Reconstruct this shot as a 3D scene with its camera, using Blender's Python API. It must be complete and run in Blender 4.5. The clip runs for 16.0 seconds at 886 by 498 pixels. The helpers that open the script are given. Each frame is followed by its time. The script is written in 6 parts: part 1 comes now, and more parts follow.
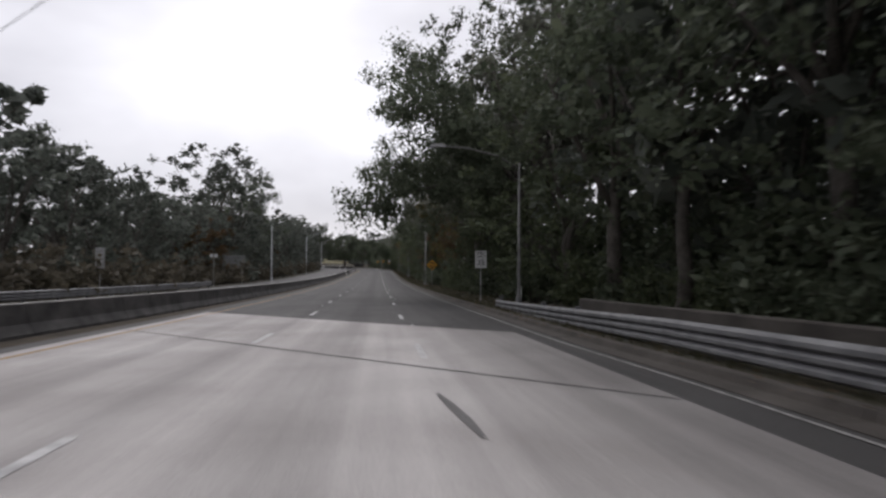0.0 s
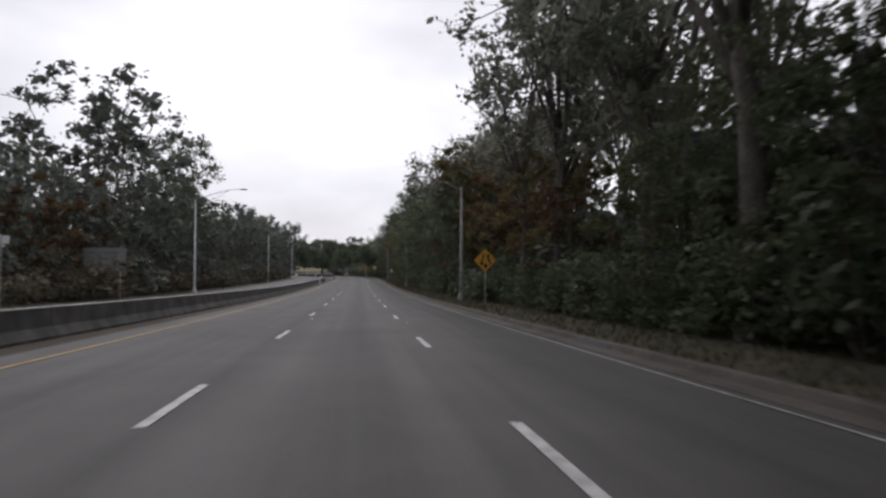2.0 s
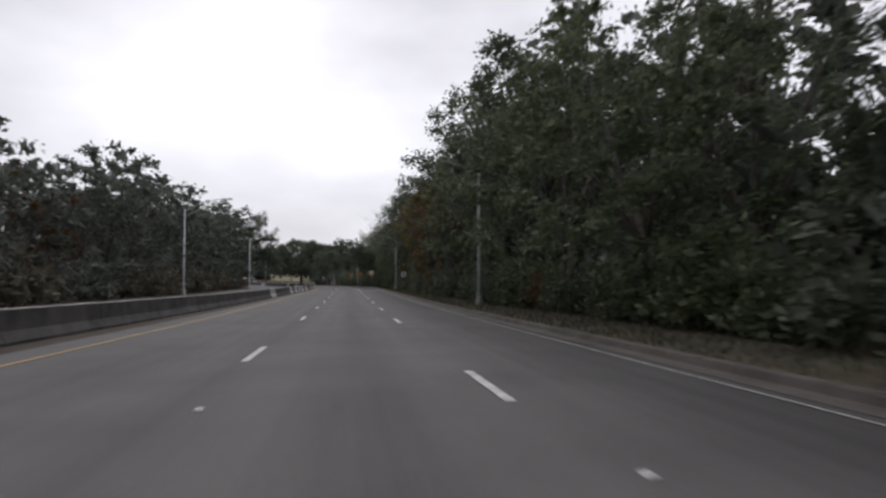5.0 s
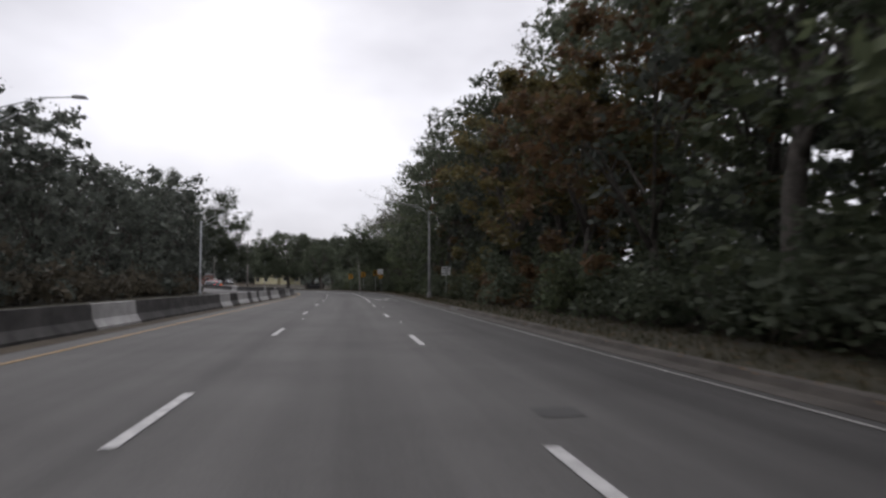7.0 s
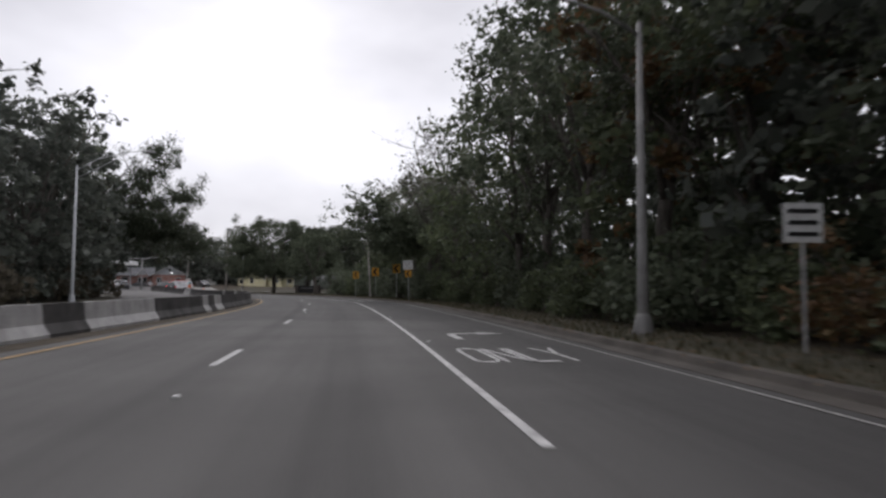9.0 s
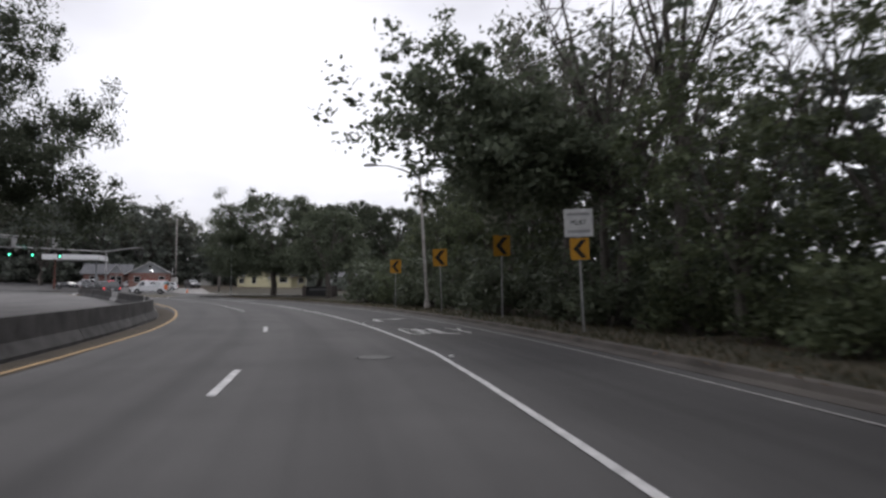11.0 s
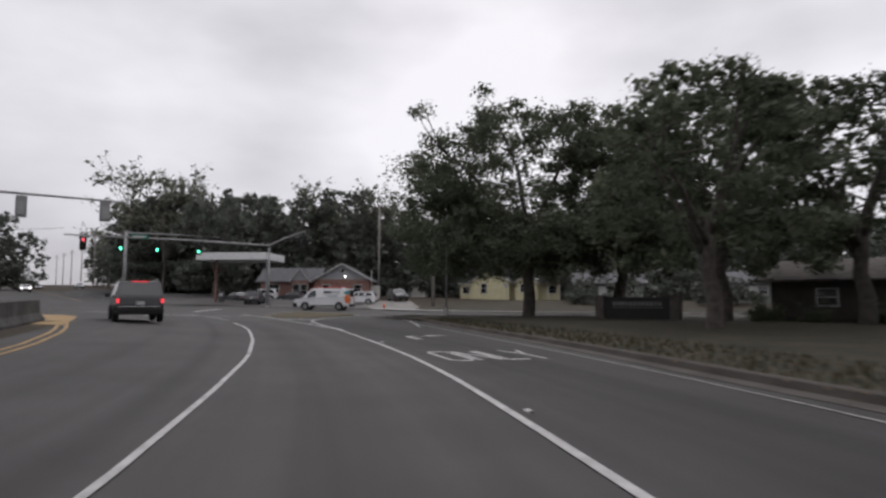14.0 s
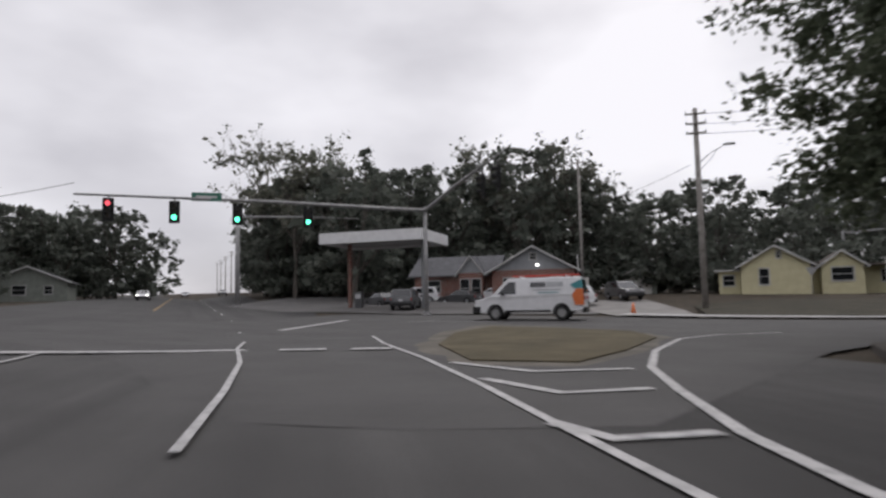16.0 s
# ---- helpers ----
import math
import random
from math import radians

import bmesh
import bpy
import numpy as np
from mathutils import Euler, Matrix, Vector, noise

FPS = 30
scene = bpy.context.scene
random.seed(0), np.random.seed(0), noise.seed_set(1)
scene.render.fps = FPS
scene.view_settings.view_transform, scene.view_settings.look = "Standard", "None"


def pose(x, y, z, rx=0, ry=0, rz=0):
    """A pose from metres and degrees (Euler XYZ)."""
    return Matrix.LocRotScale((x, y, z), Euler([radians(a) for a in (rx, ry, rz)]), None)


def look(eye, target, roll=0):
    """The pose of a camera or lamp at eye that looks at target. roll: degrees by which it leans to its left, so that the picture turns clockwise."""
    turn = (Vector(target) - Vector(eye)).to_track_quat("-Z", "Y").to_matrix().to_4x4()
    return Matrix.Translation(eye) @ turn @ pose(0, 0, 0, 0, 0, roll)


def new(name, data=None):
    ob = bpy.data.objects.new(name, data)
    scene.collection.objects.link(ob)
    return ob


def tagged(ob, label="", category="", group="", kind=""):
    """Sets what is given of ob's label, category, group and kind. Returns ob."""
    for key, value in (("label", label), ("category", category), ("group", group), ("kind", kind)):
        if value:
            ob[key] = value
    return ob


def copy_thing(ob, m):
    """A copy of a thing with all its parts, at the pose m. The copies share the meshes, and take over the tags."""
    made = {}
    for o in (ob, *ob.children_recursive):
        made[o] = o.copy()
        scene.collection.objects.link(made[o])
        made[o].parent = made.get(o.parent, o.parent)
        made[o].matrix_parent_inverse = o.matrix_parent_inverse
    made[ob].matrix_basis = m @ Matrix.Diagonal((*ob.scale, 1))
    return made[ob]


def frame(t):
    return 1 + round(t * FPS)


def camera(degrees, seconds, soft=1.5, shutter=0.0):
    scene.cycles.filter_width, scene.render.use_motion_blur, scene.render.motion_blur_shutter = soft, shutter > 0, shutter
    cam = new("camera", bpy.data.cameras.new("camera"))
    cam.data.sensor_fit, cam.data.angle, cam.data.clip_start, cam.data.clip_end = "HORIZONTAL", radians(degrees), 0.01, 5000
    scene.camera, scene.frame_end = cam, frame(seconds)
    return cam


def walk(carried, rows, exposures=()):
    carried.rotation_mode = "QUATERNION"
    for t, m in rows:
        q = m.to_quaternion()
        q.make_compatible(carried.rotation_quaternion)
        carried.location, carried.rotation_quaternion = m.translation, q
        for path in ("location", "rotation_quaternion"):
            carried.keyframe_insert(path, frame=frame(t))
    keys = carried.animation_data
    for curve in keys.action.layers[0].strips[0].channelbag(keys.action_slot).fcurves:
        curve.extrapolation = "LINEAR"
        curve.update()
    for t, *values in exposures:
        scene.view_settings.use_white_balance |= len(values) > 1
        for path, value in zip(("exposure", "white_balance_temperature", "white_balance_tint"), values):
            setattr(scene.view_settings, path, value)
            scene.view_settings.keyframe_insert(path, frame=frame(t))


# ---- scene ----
from math import cos, sin, pi, hypot

# camera: a dashboard camera, carried along the middle lane
cam = camera(70.0, 16.0, soft=2.6, shutter=0.25)

PATH = [
    (0, (0.855, -18.375, 4.305), (1.058, -16.387, 4.336), 0.3),
    (0.5, (0.595, -7.876, 3.919), (0.818, -5.891, 3.954), 0.0),
    (1, (0.588, 2.367, 3.551), (0.829, 4.35, 3.584), -0.1),
    (1.5, (0.22, 12.639, 3.279), (0.49, 14.619, 3.32), 0.5),
    (2, (0.132, 22.933, 3.063), (0.394, 24.913, 3.124), 0.1),
    (2.5, (0.06, 33.17, 2.742), (0.342, 35.147, 2.799), -0.2),
    (3, (-0.038, 43.19, 2.473), (0.259, 45.165, 2.535), -0.2),
    (3.5, (-0.075, 53.154, 2.254), (0.222, 55.128, 2.33), -0.1),
    (4, (-0.133, 63.662, 2.074), (0.168, 65.635, 2.155), -0.5),
    (4.5, (-0.17, 74.767, 1.868), (0.129, 76.741, 1.956), -0.4),
    (6.8, (-0.07, 124.858, 1.431), (0.224, 126.833, 1.542), 0.1),
    (7, (-0.029, 129.161, 1.39), (0.27, 131.135, 1.499), -0.2),
    (7.5, (0.076, 139.825, 1.36), (0.374, 141.799, 1.473), -0.2),
    (8, (0.271, 150.518, 1.356), (0.567, 152.493, 1.469), -0.4),
    (8.5, (0.267, 161.209, 1.298), (0.55, 163.185, 1.417), -0.1),
    (8.7, (0.228, 165.357, 1.231), (0.515, 167.333, 1.354), 0.2),
    (10.8, (-0.613, 205.902, 1.392), (-0.375, 207.884, 1.512), 0.1),
    (11, (-0.796, 209.477, 1.384), (-0.58, 211.462, 1.506), 0.1),
    (11.5, (-1.367, 218.053, 1.319), (-1.225, 220.044, 1.44), 0.4),
    (12, (-2.288, 226.682, 1.288), (-2.246, 228.677, 1.426), 0.0),
    (12.5, (-3.698, 235.189, 1.33), (-3.778, 237.183, 1.465), 0.2),
    (13, (-5.761, 244.072, 1.335), (-5.958, 246.057, 1.476), 0.1),
    (13.5, (-8.267, 253.083, 1.311), (-8.596, 255.05, 1.462), -0.1),
    (14, (-11.353, 261.715, 1.27), (-11.819, 263.653, 1.432), 0.1),
    (14.5, (-15.116, 270.114, 1.356), (-15.68, 272.026, 1.52), 0.3),
    (15, (-19.286, 277.53, 1.309), (-19.941, 279.412, 1.472), 0.1),
    (15.5, (-23.656, 284.632, 1.302), (-24.426, 286.471, 1.467), -0.5),
    (16, (-27.850, 291.225, 1.200), (-28.759, 292.998, 1.372), -1.2),
]

walk(cam, [(t, look(e, g, r)) for t, e, g, r in PATH], exposures=[(0.0, 0.0, 6450, 12.5), (0.7, 0.0, 6450, 12.5), (1.5, 0.22, 6450, 12.5), (2.4, 0.0, 6450, 12.5), (8.7, 0.0, 6450, 12.5), (11.0, 0.16, 6380, 12), (11.5, 0.18, 6400, 12), (12.0, 0.02, 6420, 12), (13.0, -0.22, 6560, 12), (14.0, -0.15, 6560, 12), (15.0, 0.06, 6560, 12), (15.5, -0.02, 6560, 12), (16.0, -0.12, 6560, 12)])

# ---- world: overcast sky ----
world = bpy.data.worlds.new("overcast_sky")
scene.world = world
world.use_nodes = True
wn, wl = world.node_tree.nodes, world.node_tree.links
wn.clear()
w_out = wn.new("ShaderNodeOutputWorld")
w_bg = wn.new("ShaderNodeBackground")
w_sky = wn.new("ShaderNodeTexSky")
w_sky.sky_type, w_sky.sun_disc = "NISHITA", False
w_sky.sun_elevation, w_sky.sun_rotation = radians(40), radians(-8)
w_dim = wn.new("ShaderNodeMixRGB")
w_dim.blend_type, w_dim.inputs[0].default_value = "MULTIPLY", 1.0
w_dim.inputs[2].default_value = (0.08, 0.08, 0.08, 1)
w_co = wn.new("ShaderNodeTexCoord")
w_map = wn.new("ShaderNodeMapping")
w_map.inputs["Scale"].default_value = (1.0, 1.0, 2.2)
w_no = wn.new("ShaderNodeTexNoise")
w_no.inputs["Scale"].default_value, w_no.inputs["Detail"].default_value, w_no.inputs["Roughness"].default_value = 1.7, 5.0, 0.45
w_ramp = wn.new("ShaderNodeValToRGB")
w_ramp.color_ramp.elements[0].position, w_ramp.color_ramp.elements[0].color = 0.36, (0.50, 0.495, 0.54, 1)
w_ramp.color_ramp.elements[1].position, w_ramp.color_ramp.elements[1].color = 0.66, (1.05, 1.05, 1.10, 1)
w_mix = wn.new("ShaderNodeMixRGB")
w_mix.inputs[0].default_value = 0.93
wl.new(w_co.outputs["Generated"], w_map.inputs["Vector"])
wl.new(w_map.outputs[0], w_no.inputs["Vector"])
wl.new(w_no.outputs["Fac"], w_ramp.inputs[0])
wl.new(w_sky.outputs[0], w_dim.inputs[1])
wl.new(w_dim.outputs[0], w_mix.inputs[1])
wl.new(w_ramp.outputs[0], w_mix.inputs[2])
w_sep = wn.new("ShaderNodeSeparateXYZ")
wl.new(w_co.outputs["Generated"], w_sep.inputs[0])
w_up = wn.new("ShaderNodeMapRange")
w_up.interpolation_type = "SMOOTHSTEP"
w_up.inputs["From Min"].default_value, w_up.inputs["From Max"].default_value = 0.42, 1.0
w_up.inputs["To Min"].default_value, w_up.inputs["To Max"].default_value = 1.0, 1.8
wl.new(w_sep.outputs[2], w_up.inputs["Value"])
w_lift = wn.new("ShaderNodeVectorMath")
w_lift.operation = "SCALE"
wl.new(w_mix.outputs[0], w_lift.inputs[0])
wl.new(w_up.outputs[0], w_lift.inputs["Scale"])
wl.new(w_lift.outputs[0], w_bg.inputs[0])
w_bg.inputs[1].default_value = 1.0
wl.new(w_bg.outputs[0], w_out.inputs[0])

sun = new("sun", bpy.data.lights.new("sun", "SUN"))
sun.data.energy, sun.data.angle, sun.data.color = 0.6, radians(25), (1.0, 0.97, 0.93)
sun.matrix_world = look((0, 0, 60), (8, -71, 0))

# ---- materials ----


def material(name, c1, c2=None, scale=4.0, rough=0.8, bump=0.0, bscale=40.0, metal=0.0, fine=0.0, rand=0.0, emit=None, coat=0.0, spec=0.3):
    """Two tones mixed by a broad and a fine noise, with fine relief."""
    m = bpy.data.materials.new(name)
    m.use_nodes = True
    n, l = m.node_tree.nodes, m.node_tree.links
    b = n["Principled BSDF"]
    b.inputs["Roughness"].default_value, b.inputs["Metallic"].default_value = rough, metal
    b.inputs["Specular IOR Level"].default_value = spec
    b.inputs["Coat Weight"].default_value = coat
    c2 = c2 or c1
    co = n.new("ShaderNodeTexCoord")
    no = n.new("ShaderNodeTexNoise")
    no.inputs["Scale"].default_value, no.inputs["Detail"].default_value = scale, 6.0
    l.new(co.outputs["Object"], no.inputs["Vector"])
    mix = n.new("ShaderNodeMixRGB")
    mix.inputs[1].default_value, mix.inputs[2].default_value = (*c1, 1), (*c2, 1)
    ramp = n.new("ShaderNodeMapRange")
    ramp.inputs["From Min"].default_value, ramp.inputs["From Max"].default_value = 0.32, 0.68
    l.new(no.outputs["Fac"], ramp.inputs["Value"])
    l.new(ramp.outputs[0], mix.inputs[0])
    colour = mix.outputs[0]
    if fine:
        nf = n.new("ShaderNodeTexNoise")
        nf.inputs["Scale"].default_value, nf.inputs["Detail"].default_value = bscale, 3.0
        l.new(co.outputs["Object"], nf.inputs["Vector"])
        sp = n.new("ShaderNodeMapRange")
        sp.inputs["From Min"].default_value, sp.inputs["From Max"].default_value = 0.3, 0.7
        sp.inputs["To Min"].default_value, sp.inputs["To Max"].default_value = 1 - fine, 1 + fine
        l.new(nf.outputs["Fac"], sp.inputs["Value"])
        mu = n.new("ShaderNodeVectorMath")
        mu.operation = "SCALE"
        l.new(colour, mu.inputs[0])
        l.new(sp.outputs[0], mu.inputs["Scale"])
        colour = mu.outputs[0]
    if rand:
        info = n.new("ShaderNodeObjectInfo")
        rr = n.new("ShaderNodeMapRange")
        rr.inputs["To Min"].default_value, rr.inputs["To Max"].default_value = 1 - rand, 1 + rand
        l.new(info.outputs["Random"], rr.inputs["Value"])
        mu = n.new("ShaderNodeVectorMath")
        mu.operation = "SCALE"
        l.new(colour, mu.inputs[0])
        l.new(rr.outputs[0], mu.inputs["Scale"])
        colour = mu.outputs[0]
    l.new(colour, b.inputs["Base Color"])
    if bump:
        nb = n.new("ShaderNodeTexNoise")
        nb.inputs["Scale"].default_value, nb.inputs["Detail"].default_value = bscale, 4.0
        l.new(co.outputs["Object"], nb.inputs["Vector"])
        bp = n.new("ShaderNodeBump")
        bp.inputs["Strength"].default_value, bp.inputs["Distance"].default_value = bump, 0.02
        l.new(nb.outputs["Fac"], bp.inputs["Height"])
        l.new(bp.outputs[0], b.inputs["Normal"])
    if emit:
        b.inputs["Emission Color"].default_value, b.inputs["Emission Strength"].default_value = (*emit[0], 1), emit[1]
    return m


def leaf_material(name, tones, rand=0.25):
    """Leaves: every leaf takes a tone of its own between the given ones, every tree its own depth."""
    m = bpy.data.materials.new(name)
    m.use_nodes = True
    n, l = m.node_tree.nodes, m.node_tree.links
    b = n["Principled BSDF"]
    b.inputs["Roughness"].default_value, b.inputs["Specular IOR Level"].default_value = 0.6, 0.2
    geo, info = n.new("ShaderNodeNewGeometry"), n.new("ShaderNodeObjectInfo")
    ramp = n.new("ShaderNodeValToRGB")
    ramp.color_ramp.elements.remove(ramp.color_ramp.elements[1])
    for i, c in enumerate(tones):
        e = ramp.color_ramp.elements[0] if i == 0 else ramp.color_ramp.elements.new(i / (len(tones) - 1))
        e.color = (*c, 1)
    l.new(geo.outputs["Random Per Island"], ramp.inputs[0])
    rr = n.new("ShaderNodeMapRange")
    rr.inputs["To Min"].default_value, rr.inputs["To Max"].default_value = 1 - rand, 1 + rand
    l.new(info.outputs["Random"], rr.inputs["Value"])
    mu = n.new("ShaderNodeVectorMath")
    mu.operation = "SCALE"
    l.new(ramp.outputs[0], mu.inputs[0])
    l.new(rr.outputs[0], mu.inputs["Scale"])
    l.new(mu.outputs[0], b.inputs["Base Color"])
    tr = n.new("ShaderNodeBsdfTranslucent")
    l.new(mu.outputs[0], tr.inputs[0])
    ms = n.new("ShaderNodeMixShader")
    ms.inputs[0].default_value = 0.4
    l.new(b.outputs[0], ms.inputs[1])
    l.new(tr.outputs[0], ms.inputs[2])
    l.new(ms.outputs[0], n["Material Output"].inputs[0])
    return m


def road_material(name, c1, c2):
    """Asphalt with fine grain, broad blotches, oil and tyre wear that follow the lanes, and shade put into the colour
    over the right side (u: metres to the right of the line).
    """
    m = material(name, c1, c2, 0.35, 0.85, 0.35, 60, fine=0.22)
    n, l = m.node_tree.nodes, m.node_tree.links
    b = n["Principled BSDF"]
    colour = b.inputs["Base Color"].links[0].from_socket
    uv, sep = n.new("ShaderNodeUVMap"), n.new("ShaderNodeSeparateXYZ")
    l.new(uv.outputs[0], sep.inputs[0])
    total = None
    # the last, widest band paints the dimmer, tree-shaded right side into the colour
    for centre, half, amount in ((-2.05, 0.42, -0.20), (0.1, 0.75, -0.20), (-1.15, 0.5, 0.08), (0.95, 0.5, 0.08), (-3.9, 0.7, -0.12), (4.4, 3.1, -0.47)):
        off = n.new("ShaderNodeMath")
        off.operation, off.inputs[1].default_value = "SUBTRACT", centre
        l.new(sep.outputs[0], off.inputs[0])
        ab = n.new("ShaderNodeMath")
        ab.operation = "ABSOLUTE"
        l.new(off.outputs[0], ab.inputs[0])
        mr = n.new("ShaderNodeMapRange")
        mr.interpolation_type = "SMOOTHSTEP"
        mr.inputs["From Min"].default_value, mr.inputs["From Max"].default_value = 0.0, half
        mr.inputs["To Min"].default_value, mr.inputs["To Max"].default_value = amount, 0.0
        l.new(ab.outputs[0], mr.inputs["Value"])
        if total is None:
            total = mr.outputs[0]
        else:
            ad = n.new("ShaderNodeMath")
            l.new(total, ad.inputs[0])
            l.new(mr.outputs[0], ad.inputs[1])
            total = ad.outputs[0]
    # long streaks along the lanes
    mp = n.new("ShaderNodeMapping")
    mp.inputs["Scale"].default_value = (2.2, 0.05, 1)
    l.new(uv.outputs[0], mp.inputs["Vector"])
    st = n.new("ShaderNodeTexNoise")
    st.inputs["Scale"].default_value, st.inputs["Detail"].default_value = 1.0, 5.0
    l.new(mp.outputs[0], st.inputs["Vector"])
    sr = n.new("ShaderNodeMapRange")
    sr.inputs["From Min"].default_value, sr.inputs["From Max"].default_value = 0.3, 0.7
    sr.inputs["To Min"].default_value, sr.inputs["To Max"].default_value = 0.88, 1.12
    l.new(st.outputs["Fac"], sr.inputs["Value"])
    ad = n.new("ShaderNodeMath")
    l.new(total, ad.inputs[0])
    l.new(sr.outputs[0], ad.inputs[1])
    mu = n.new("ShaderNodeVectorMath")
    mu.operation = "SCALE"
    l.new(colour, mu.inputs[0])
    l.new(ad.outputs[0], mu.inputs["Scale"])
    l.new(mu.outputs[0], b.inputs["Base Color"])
    return m


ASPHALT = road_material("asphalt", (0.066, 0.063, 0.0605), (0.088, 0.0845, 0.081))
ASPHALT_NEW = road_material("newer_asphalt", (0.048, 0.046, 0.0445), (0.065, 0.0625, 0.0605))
ASPHALT_OLD = material("worn_asphalt", (0.085, 0.081, 0.078), (0.125, 0.12, 0.116), 0.3, 0.85, 0.35, 60, fine=0.2)
ASPHALT_DARK = material("rubbed_asphalt", (0.034, 0.033, 0.032), (0.05, 0.049, 0.048), 0.8, 0.8, 0.3, 60, fine=0.2)
CONCRETE_DIRTY = material("dirty_concrete", (0.041, 0.036, 0.031), (0.080, 0.071, 0.062), 0.9, 0.9, 0.4, 30, fine=0.2)
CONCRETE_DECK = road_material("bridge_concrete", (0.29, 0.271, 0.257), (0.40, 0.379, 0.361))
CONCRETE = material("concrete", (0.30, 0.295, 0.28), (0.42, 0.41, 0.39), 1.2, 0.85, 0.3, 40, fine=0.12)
CONCRETE_PALE = material("pale_concrete", (0.27, 0.265, 0.255), (0.42, 0.41, 0.40), 1.5, 0.8, 0.25, 30, fine=0.15)
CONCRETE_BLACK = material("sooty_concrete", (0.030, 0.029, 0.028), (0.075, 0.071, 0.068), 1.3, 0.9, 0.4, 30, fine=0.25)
PAINT_WHITE = material("white_road_paint", (0.28, 0.275, 0.27), (0.50, 0.49, 0.48), 5.0, 0.7, 0.3, 70, fine=0.18)
PAINT_WORN = material("worn_road_paint", (0.15, 0.145, 0.138), (0.34, 0.33, 0.315), 6.0, 0.75, 0.3, 70, fine=0.25)
ASPHALT_SIDE = material("crossing_asphalt", (0.055, 0.0525, 0.051), (0.075, 0.072, 0.070), 0.4, 0.85, 0.35, 60, fine=0.2)
PAINT_YELLOW = material("yellow_road_paint", (0.22, 0.14, 0.06), (0.34, 0.22, 0.09), 3.0, 0.7, 0.3, 70, fine=0.2)
GRASS = material("dry_grass", (0.024, 0.023, 0.014), (0.047, 0.040, 0.025), 0.6, 0.95, 0.9, 25, fine=0.35)
GRASS_GREEN = material("short_grass", (0.058, 0.050, 0.027), (0.105, 0.084, 0.048), 0.7, 0.95, 0.9, 25, fine=0.35)
LITTER = material("leaf_litter", (0.027, 0.021, 0.014), (0.052, 0.039, 0.024), 0.9, 0.95, 0.9, 14, fine=0.4)
BARK = material("bark", (0.062, 0.055, 0.048), (0.115, 0.102, 0.090), 2.5, 0.95, 0.9, 18, fine=0.3, rand=0.2)
GALV = material("galvanised_steel", (0.36, 0.37, 0.38), (0.48, 0.49, 0.50), 3.0, 0.5, 0.1, 40, metal=0.35, fine=0.08)
GALV_GRIMY = material("grimy_steel", (0.10, 0.10, 0.103), (0.19, 0.19, 0.19), 2.0, 0.65, 0.15, 40, metal=0.2, fine=0.15)
GALV_DULL = material("weathered_steel", (0.24, 0.24, 0.24), (0.36, 0.355, 0.35), 2.0, 0.6, 0.15, 40, metal=0.25, fine=0.12)
POLE = material("grimy_lamp_steel", (0.12, 0.117, 0.113), (0.20, 0.196, 0.19), 1.5, 0.6, 0.15, 40, metal=0.2, fine=0.15)
IRON = material("worn_iron", (0.03, 0.029, 0.028), (0.055, 0.052, 0.049), 9.0, 0.6, 0.3, 60, metal=0.3, fine=0.2)
SIGN_DULL = material("weathered_sign_board", (0.14, 0.145, 0.14), (0.19, 0.195, 0.19), 1.2, 0.7, fine=0.12)
DRIVE = material("pale_drive_concrete", (0.16, 0.152, 0.143), (0.24, 0.23, 0.215), 0.5, 0.85, 0.3, 50, fine=0.12)
SAND = material("sandy_dirt", (0.075, 0.066, 0.054), (0.15, 0.135, 0.113), 0.8, 0.95, 0.5, 20, fine=0.3)
WOOD_POLE = material("weathered_wood", (0.20, 0.185, 0.17), (0.33, 0.31, 0.29), 3.0, 0.9, 0.5, 30, fine=0.2)
BLACK = material("black_paint", (0.012, 0.012, 0.012), (0.02, 0.02, 0.02), 8.0, 0.5)
SIGN_WHITE = material("white_sign_sheeting", (0.44, 0.44, 0.43), (0.54, 0.54, 0.53), 5.0, 0.5, fine=0.12)
SIGN_YELLOW = material("yellow_sign_sheeting", (0.40, 0.195, 0.02), (0.48, 0.245, 0.028), 5.0, 0.5, fine=0.12)
SIGN_GREEN = material("green_sign_sheeting", (0.03, 0.14, 0.10), (0.04, 0.17, 0.12), 5.0, 0.5)
SIGN_BACK = material("bare_aluminium", (0.32, 0.32, 0.32), (0.40, 0.40, 0.40), 4.0, 0.5, metal=0.5)
RUBBER = material("rubber", (0.018, 0.018, 0.018), (0.03, 0.03, 0.03), 9.0, 0.8)
GLASS_DARK = material("tinted_glass", (0.012, 0.013, 0.015), (0.02, 0.022, 0.024), 4.0, 0.08, coat=0.5, spec=0.6)
CHROME = material("chrome", (0.6, 0.6, 0.6), (0.7, 0.7, 0.7), 4.0, 0.2, metal=1.0)
LAMP_RED = material("red_tail_lamp", (0.3, 0.01, 0.01), (0.4, 0.02, 0.02), 6.0, 0.3, emit=((1.0, 0.06, 0.08), 1.2))
LAMP_RED_OFF = material("red_lens", (0.25, 0.01, 0.01), (0.3, 0.02, 0.02), 6.0, 0.3)
LAMP_WHITE = material("headlamp", (0.7, 0.7, 0.7), (0.8, 0.8, 0.8), 6.0, 0.2, emit=((1.0, 0.97, 0.92), 4.0))
LENS_CLEAR = material("clear_lens", (0.45, 0.45, 0.46), (0.55, 0.55, 0.56), 6.0, 0.15)
SIG_GREEN = material("lit_green_signal", (0.05, 0.5, 0.3), (0.06, 0.55, 0.33), 6.0, 0.3, emit=((0.10, 1.0, 0.55), 4.0))
